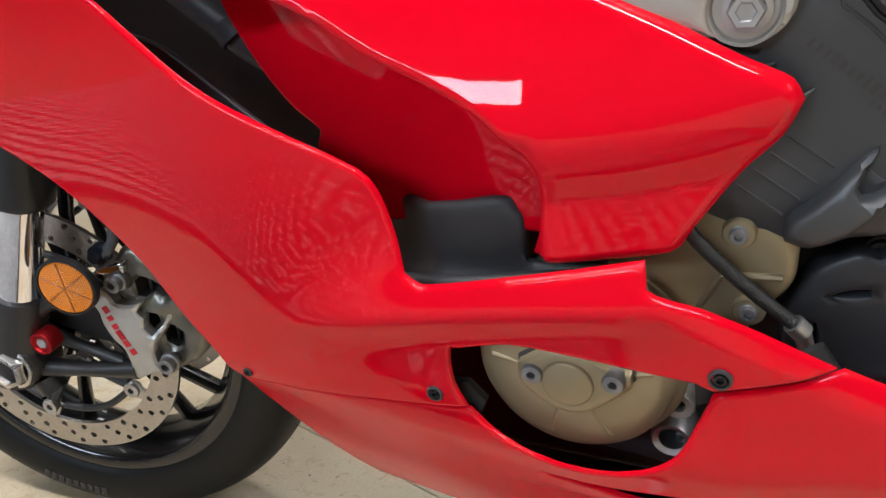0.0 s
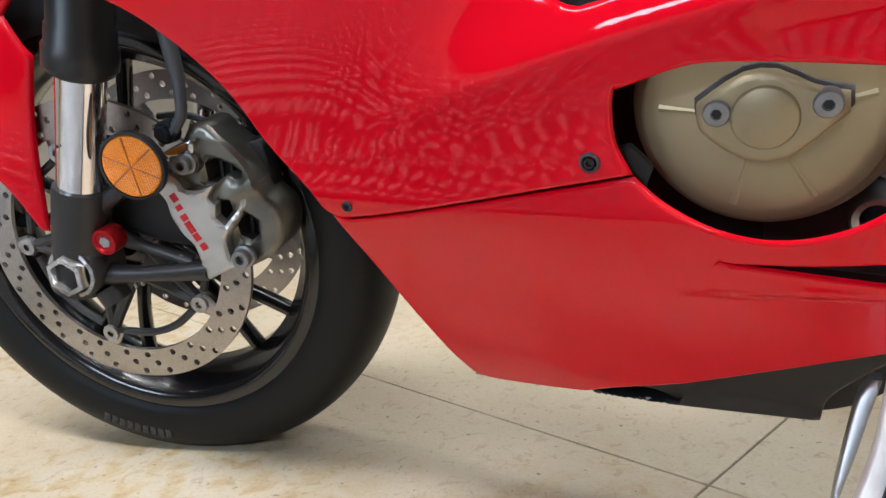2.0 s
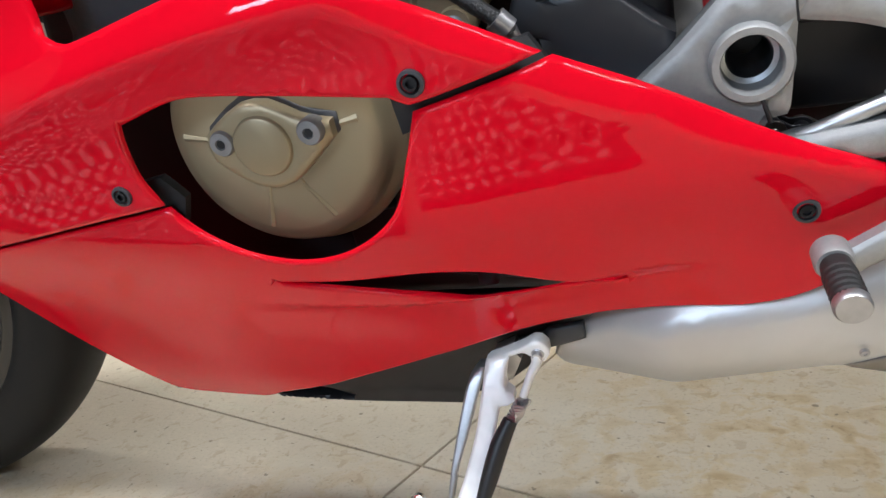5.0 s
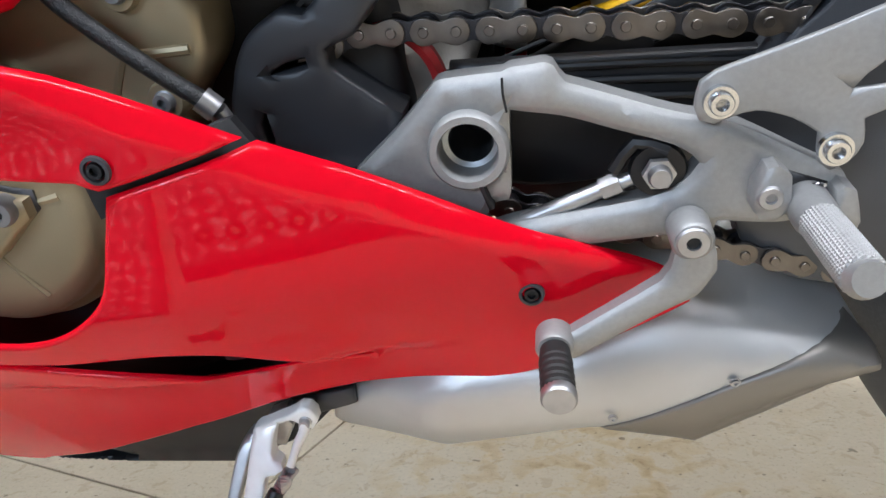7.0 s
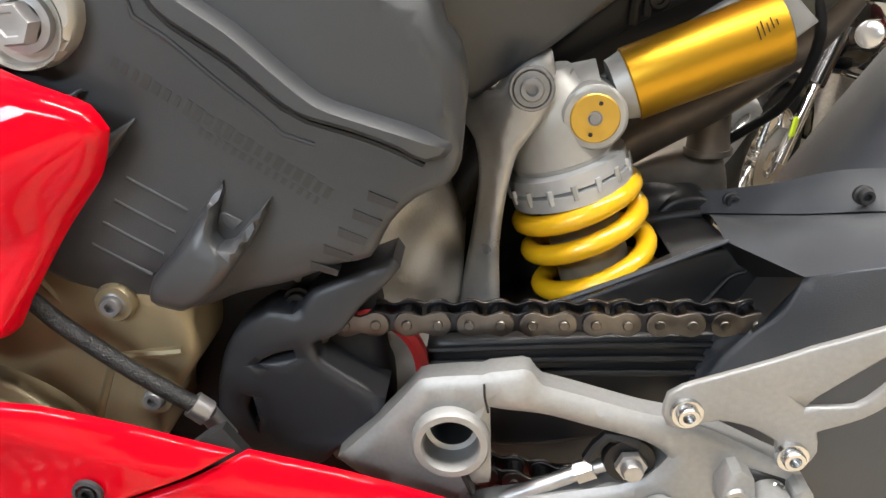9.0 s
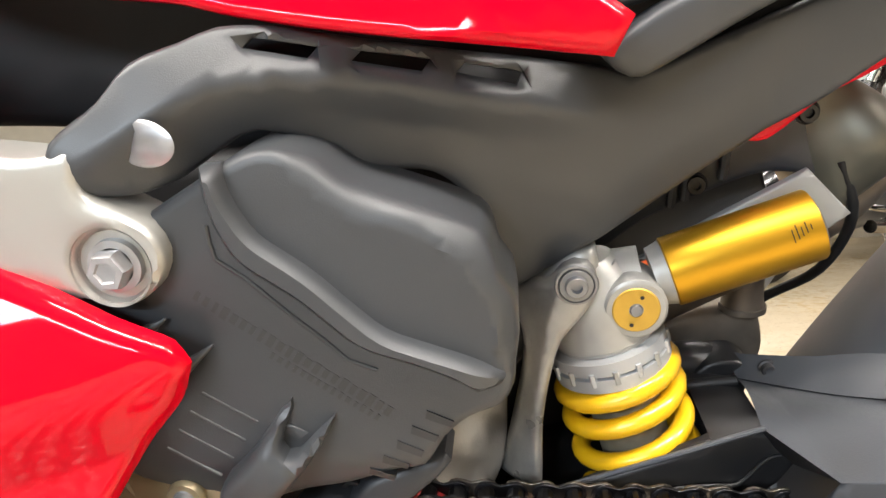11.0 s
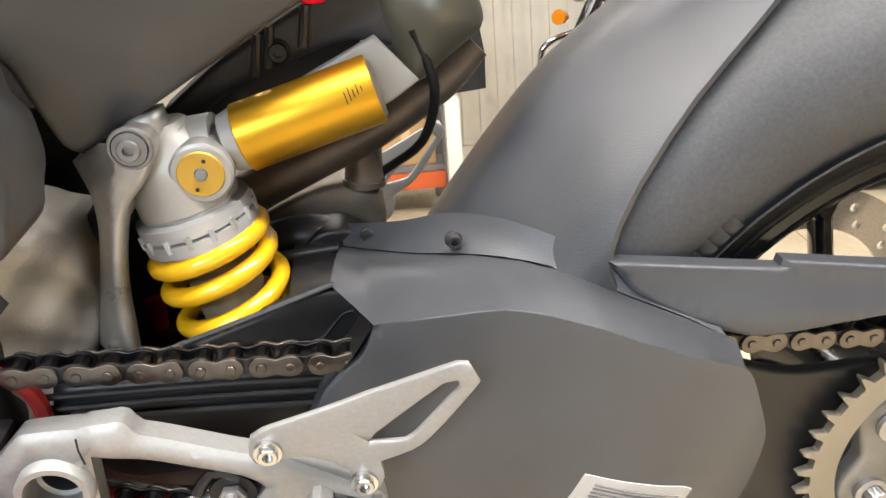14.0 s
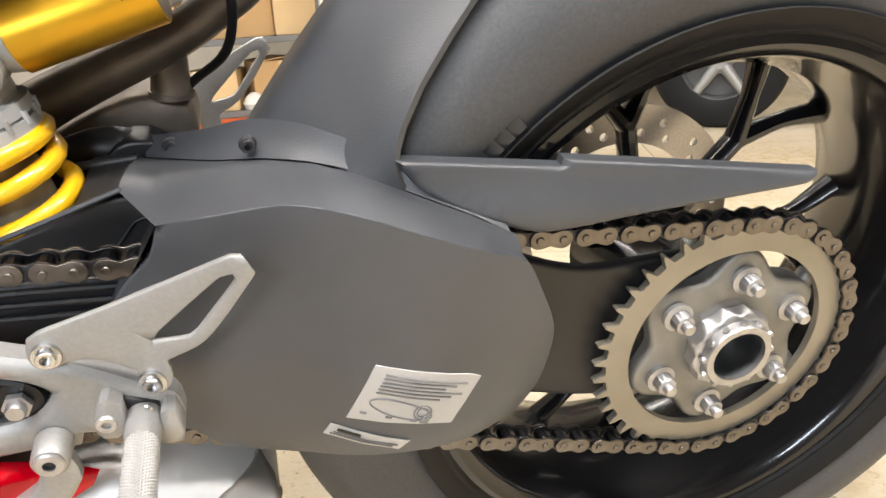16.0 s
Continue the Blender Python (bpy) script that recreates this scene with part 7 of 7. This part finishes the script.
# ================= things round the motorcycle =================
# the low platform whose tread plate is mirrored in the paint
def platform():
    root = new("lift_platform")
    tagged(root, "low workshop lift platform of bright aluminium tread plate", "lift platform")
    z, step = 0.03, 0.034
    verts, faces = [], []
    # a long deck and a shorter tail piece beside it
    for x0, x1, y0, y1 in ((-1.9, 0.66, -2.0, -0.455), (0.70, 1.06, -2.0, -0.66)):
        box("deck", x0, y0, 0.0, x1, y1, z, PLATE, bevel=0.004, parent=root)
        # five short raised bars to a cell, turned by a quarter from cell to cell
        for i in range(int((x1 - x0) / step)):
            for j in range(int((y1 - y0) / step)):
                cx, cy = x0 + (i + 0.5) * step, y0 + (j + 0.5) * step
                a = radians(45 if (i + j) % 2 else -45)
                c, s = math.cos(a), math.sin(a)
                for k in range(5):
                    o, half = (k - 2) * 0.0057, 0.0134 - 0.0020 * abs(k - 2)
                    n = len(verts)
                    for u, v, h in ((-half, 0, 0), (0, -0.0023, 0), (half, 0, 0), (0, 0.0023, 0), (-half * 0.6, 0, 0.0015), (half * 0.6, 0, 0.0015)):
                        verts.append((cx + c * u - s * (v + o), cy + s * u + c * (v + o), z + h))
                    faces += [(n, n + 1, n + 4), (n + 1, n + 5, n + 4), (n + 1, n + 2, n + 5), (n + 2, n + 3, n + 5), (n + 3, n + 4, n + 5), (n + 3, n, n + 4)]
    me = bpy.data.meshes.new("tread_bars")
    me.from_pydata(verts, [], faces)
    me.materials.append(PLATE_BAR)
    ob = tagged(new("tread_bars", me), kind="stuff")
    ob.parent = root


platform()


def thing(name, label, category, m, group=""):
    ob = new(name)
    ob.matrix_world = m
    return tagged(ob, label, category, group)


# rack with boxes
rack = thing("storage_rack", "storage rack with an orange-red beam and dark shelves", "rack", pose(0.55, 2.6, 0))
for x in (0.0, 0.90):
    for y in (0.0, 0.45):
        box("upright", x, y, 0, x + 0.05, y + 0.05, 1.8, GREY_METAL, parent=rack, bevel=0.003)
for z in (0.18, 0.47, 0.86, 1.25):
    box("shelf_board", 0, 0.02, z, 0.95, 0.5, z + 0.025, GREY_METAL, parent=rack, bevel=0.003)
for z in (0.11, 0.80):
    box("beam", 0.05, -0.01, z, 0.90, 0.03, z + 0.07, ORANGE_BEAM, parent=rack, bevel=0.004)


def carton(x, y, z, w, d, h, turn_, material, label):
    ob = box("cardboard_box", -w / 2, -d / 2, 0, w / 2, d / 2, h, material, label, category="box", bevel=0.004)
    ob.matrix_world = pose(x, y, z, 0, 0, turn_)
    ob["group"] = "boxes on the rack"
    for dx in (-w * 0.25, w * 0.25):
        flap = box("flap", -w * 0.25, -d / 2, 0, w * 0.25, d / 2, 0.004, material, parent=ob)
        flap.matrix_local = pose(dx, 0, h + 0.002, 0, -6 if dx < 0 else 6, 0)
    box("tape", -0.02, -d / 2 - 0.001, h * 0.55, 0.02, -d / 2 + 0.001, h, CARD_LIGHT, parent=ob)
    return ob


for args in ((0.72, 2.85, 0.205, 0.26, 0.3, 0.2, 4, CARD), (1.0, 2.83, 0.205, 0.24, 0.3, 0.16, -8, CARD_LIGHT), (1.28, 2.84, 0.205, 0.26, 0.3, 0.19, 6, CARD), (0.75, 2.85, 0.495, 0.3, 0.3, 0.26, -3, CARD_LIGHT), (1.12, 2.86, 0.495, 0.28, 0.3, 0.22, 7, CARD), (1.38, 2.84, 0.495, 0.2, 0.3, 0.30, 0, CARD_LIGHT), (0.9, 2.85, 0.885, 0.4, 0.3, 0.26, 2, CARD), (1.3, 2.85, 0.885, 0.28, 0.3, 0.3, -5, CARD)):
    carton(*args, "brown cardboard box with taped flaps on the rack")
for k, (x, z, material, r) in enumerate(((0.88, 0.205, WHITE_PAINT, 0.05), (1.16, 0.205, WHITE_PAINT, 0.045), (0.96, 0.495, GREY_METAL, 0.05))):
    bag = part("rag_bundle", along(lathe([(0, 0), (r * 0.9, 0.0), (r * 1.1, r * 0.5), (r * 0.8, r * 1.1), (r * 0.3, r * 1.5), (0, r * 1.5)], 0, 0, 12), Matrix.Rotation(radians(90), 4, "X")), material)
    bag.parent = None
    bag.matrix_world = pose(x, 2.68, z)
    tagged(bag, "crumpled pale rag bundle on the rack" if material is WHITE_PAINT else "crumpled bundle on the rack", "rag")
post = box("white_post", 1.455, 2.50, 0, 1.515, 2.56, 2.2, WHITE_PAINT, "white painted upright post", category="post", bevel=0.004)
coat_ = part("hanging_jacket", tube([(0, 0, 0), (0.0, 0.02, -0.12), (0.01, 0.0, -0.3), (0.02, 0.0, -0.42)], [0.03, 0.075, 0.085, 0.07], 16, 0.03, flat=0.5), CLOTH)
coat_.parent = None
coat_.matrix_world = pose(1.54, 2.5, 0.93)
tagged(coat_, "black jacket hanging beside the white post", "jacket")
part("hanger_hook", tube([(0, 0, 0), (0, 0, 0.05), (0.02, 0, 0.07), (-0.08, 0.03, 0.06)], 0.004, 6), STEEL, coat_)

# ribbed partition
ribs = box("wall_ribbed", 1.62, 4.3, -0.1, 6.9, 4.36, 2.6, WALL, "cream partition of vertical ribbed panels", kind="structure")
for k in range(44):
    box("rib", 1.66 + 0.12 * k, 4.275, 0.12, 1.72 + 0.12 * k, 4.30, 2.6, WALL, parent=ribs, bevel=0.004)
box("plinth", 1.62, 4.2, 0.0, 6.9, 4.27, 0.12, WALL, parent=ribs, bevel=0.003)


# cruiser motorcycle
def cruiser(m, paint, label, dirty=False):
    root = thing("cruiser_motorcycle", label, "motorcycle", m, "parked motorcycles")

    def p(name, bm, material, lab="", parent=None):
        ob = part(name, bm, material, parent or root, lab)
        return ob
    # its own axes: x to its rear, y to its right, z up; front axle at the origin in x and y
    for x in (0.0, 1.62):
        wh = new("wheel")
        wh.parent = root
        p("tyre", lathe(tyre_profile(0.32, 0.065, 0.22, 0.05), x, 0.32, 48), RUBBER, "", wh)
        p("rim", lathe(rim_profile(0.22, 0.05), x, 0.32, 48, closed=True), CHROME, "", wh)
        p("hub", lathe([(0, -0.06), (0.04, -0.06), (0.045, 0), (0.04, 0.06), (0, 0.06)], x, 0.32, 24), CHROME, "", wh)
        for k in range(9):
            a = 2 * math.pi * k / 9
            p("spoke", rod((x + 0.03 * math.cos(a), 0, 0.32 + 0.03 * math.sin(a)), (x + 0.2 * math.cos(a), 0, 0.32 + 0.2 * math.sin(a)), 0.012, 8), STEEL, "", wh)
        for y in (-0.075, 0.07):
            p("brake_disc", lathe([(0.07, y), (0.146, y), (0.146, y + 0.005), (0.07, y + 0.005)], x, 0.32, 40, closed=True), DISC, "", wh)
    p("front_mudguard", lathe([(0.345, -0.075), (0.365, -0.05), (0.37, 0), (0.365, 0.05), (0.345, 0.075)], 0, 0.32, 32, arc=150, start=10), paint)
    for s in (-1, 1):
        p("fork_leg", tube([(0.0, s * 0.1, 0.32), (0.12, s * 0.1, 0.62), (0.24, s * 0.1, 0.92)], [0.030, 0.022, 0.021], 16, curve=False), CHROME)
        p("fork_cover", tube([(0.13, s * 0.1, 0.64), (0.22, s * 0.1, 0.87)], 0.036, 16, curve=False), CRUISER_BLACK)
        lamp = p("spot_lamp", tube([(0.24, s * 0.20, 0.86), (0.28, s * 0.20, 0.86), (0.34, s * 0.20, 0.86)], [0.055, 0.06, 0.03], 24, curve=False), CHROME)
        p("lens", tube([(0.236, s * 0.20, 0.86), (0.24, s * 0.20, 0.86)], [0.046, 0.053], 24, curve=False), LAMP_GLASS, "", lamp)
        p("indicator", tube([(0.26, s * 0.28, 0.72), (0.31, s * 0.28, 0.72)], [0.035, 0.03], 16, curve=False), ORANGE)
        p("mirror", tube([(0.42, s * 0.42, 1.14), (0.44, s * 0.43, 1.14)], [0.075, 0.07], 20, curve=False, flat=0.6), CRUISER_BLACK)
        p("mirror_arm", tube([(0.44, s * 0.30, 1.02), (0.43, s * 0.38, 1.08), (0.44, s * 0.42, 1.12)], 0.008, 8), CHROME)
        p("crash_bar", tube([(0.42, s * 0.12, 0.35), (0.36, s * 0.30, 0.40), (0.34, s * 0.36, 0.55), (0.42, s * 0.25, 0.66), (0.45, s * 0.08, 0.68)], 0.016, 12), CHROME)
        p("exhaust", tube([(0.55, s * 0.18, 0.25), (1.0, s * 0.22, 0.22), (1.8, s * 0.24, 0.26)], [0.03, 0.045, 0.05], 16), CHROME)
        p("grip", tube([(0.50, s * 0.34, 1.00), (0.58, s * 0.44, 0.98)], 0.018, 12, curve=False), RUBBER)
    head_ = p("headlamp", tube([(0.22, 0, 0.91), (0.25, 0, 0.91), (0.34, 0, 0.91), (0.40, 0, 0.91)], [0.095, 0.105, 0.10, 0.05], 32, curve=False), CRUISER_BLACK)
    p("lens", tube([(0.208, 0, 0.91), (0.222, 0, 0.91)], [0.07, 0.09], 32, curve=False), LAMP_GLASS, "", head_)
    p("headlamp_ring", tube([(0.218, 0, 0.91), (0.236, 0, 0.91)], [0.098, 0.106], 32, curve=False), CHROME, "", head_)
    p("fairing", lathe([(0.02, 0), (0.16, 0.02), (0.30, 0.10), (0.36, 0.18)], 0, 0, 32, arc=180), paint).matrix_local = pose(0.28, 0, 0.98, 0, 0, 90) @ Matrix.Diagonal((1, 1, 0.75, 1))
    p("handlebar", tube([(0.58, -0.44, 0.98), (0.48, -0.30, 1.02), (0.42, 0, 0.98), (0.48, 0.30, 1.02), (0.58, 0.44, 0.98)], 0.014, 10), CHROME)
    p("tank", tube([(0.38, 0, 0.80), (0.55, 0, 0.84), (0.80, 0, 0.80), (0.92, 0, 0.74)], [0.09, 0.16, 0.14, 0.08], 20, 0.04), paint)
    p("engine", joined(*[tube([(0.55 + 0.16 * k, 0, 0.36), (0.52 + 0.24 * k, 0, 0.68)], [0.11, 0.10], 16, curve=False) for k in (0, 1)], tube([(0.50, 0, 0.30), (0.95, 0, 0.30)], 0.14, 16, curve=False)), STEEL_DULL)
    p("frame_tube", tube([(0.24, 0, 0.88), (0.40, 0, 0.70), (0.42, 0, 0.24), (1.2, 0, 0.24), (1.62, 0, 0.32)], 0.025, 10), CRUISER_BLACK)
    p("seat", tube([(0.9, 0, 0.70), (1.1, 0, 0.66), (1.4, 0, 0.72), (1.6, 0, 0.78)], [0.10, 0.16, 0.14, 0.08], 16, 0.05, flat=1.0), BLACK_SOFT)
    p("rear_mudguard", lathe([(0.35, -0.09), (0.375, -0.05), (0.38, 0), (0.375, 0.05), (0.35, 0.09)], 1.62, 0.32, 32, arc=160, start=10), paint)
    for s in (-1, 1):
        p("saddlebag", tube([(1.45, s * 0.25, 0.52), (1.5, s * 0.25, 0.52), (1.95, s * 0.25, 0.54), (2.0, s * 0.25, 0.54)], [0.12, 0.16, 0.16, 0.1], 16, curve=False, flat=0.6), paint)
    p("stand", tube([(0.9, -0.1, 0.25), (0.88, -0.25, 0.012)], 0.014, 10, curve=False), CHROME)
    p("tag", slab([(-0.01, 0.44), (0.03, 0.44), (0.02, 0.52), (-0.015, 0.52)], -0.12, -0.11, 0.002), LIME)
    return root


cruiser(pose(1.957, 2.872, 0, 18.5, 0, 48) @ Matrix.Scale(1.05, 4), CRUISER_BLACK, "black and chrome cruiser motorcycle parked in the showroom")
cruiser(pose(3.01, 2.95, 0, 0, 0, 40), DARK_RED, "dark red and chrome cruiser motorcycle parked behind")
# spare car wheel on the floor
wheel_ = thing("car_wheel", "car wheel with a grey alloy rim standing on the floor", "wheel", pose(3.12, 2.29, 0, 0, 0, -35))
part("tyre", lathe([(0.16, -0.09), (0.20, -0.10), (0.265, -0.095), (0.28, -0.07), (0.28, 0.07), (0.265, 0.095), (0.20, 0.10), (0.16, 0.09)], 0, 0.28, 48), RUBBER, wheel_)
part("rim", lathe([(0.0, -0.06), (0.05, -0.065), (0.055, -0.05)], 0, 0.28, 32), ALU, wheel_)
part("barrel", lathe([(0.168, -0.09), (0.16, -0.085), (0.155, 0.05), (0, 0.055)], 0, 0.28, 48), GREY_METAL, wheel_)
for k in range(5):
    a = radians(90 + 72 * k)
    part("spoke", tube([(0.03 * math.cos(a), -0.06, 0.28 + 0.03 * math.sin(a)), (0.158 * math.cos(a), -0.075, 0.28 + 0.158 * math.sin(a))], [0.026, 0.02], 10, curve=False), ALU, wheel_)
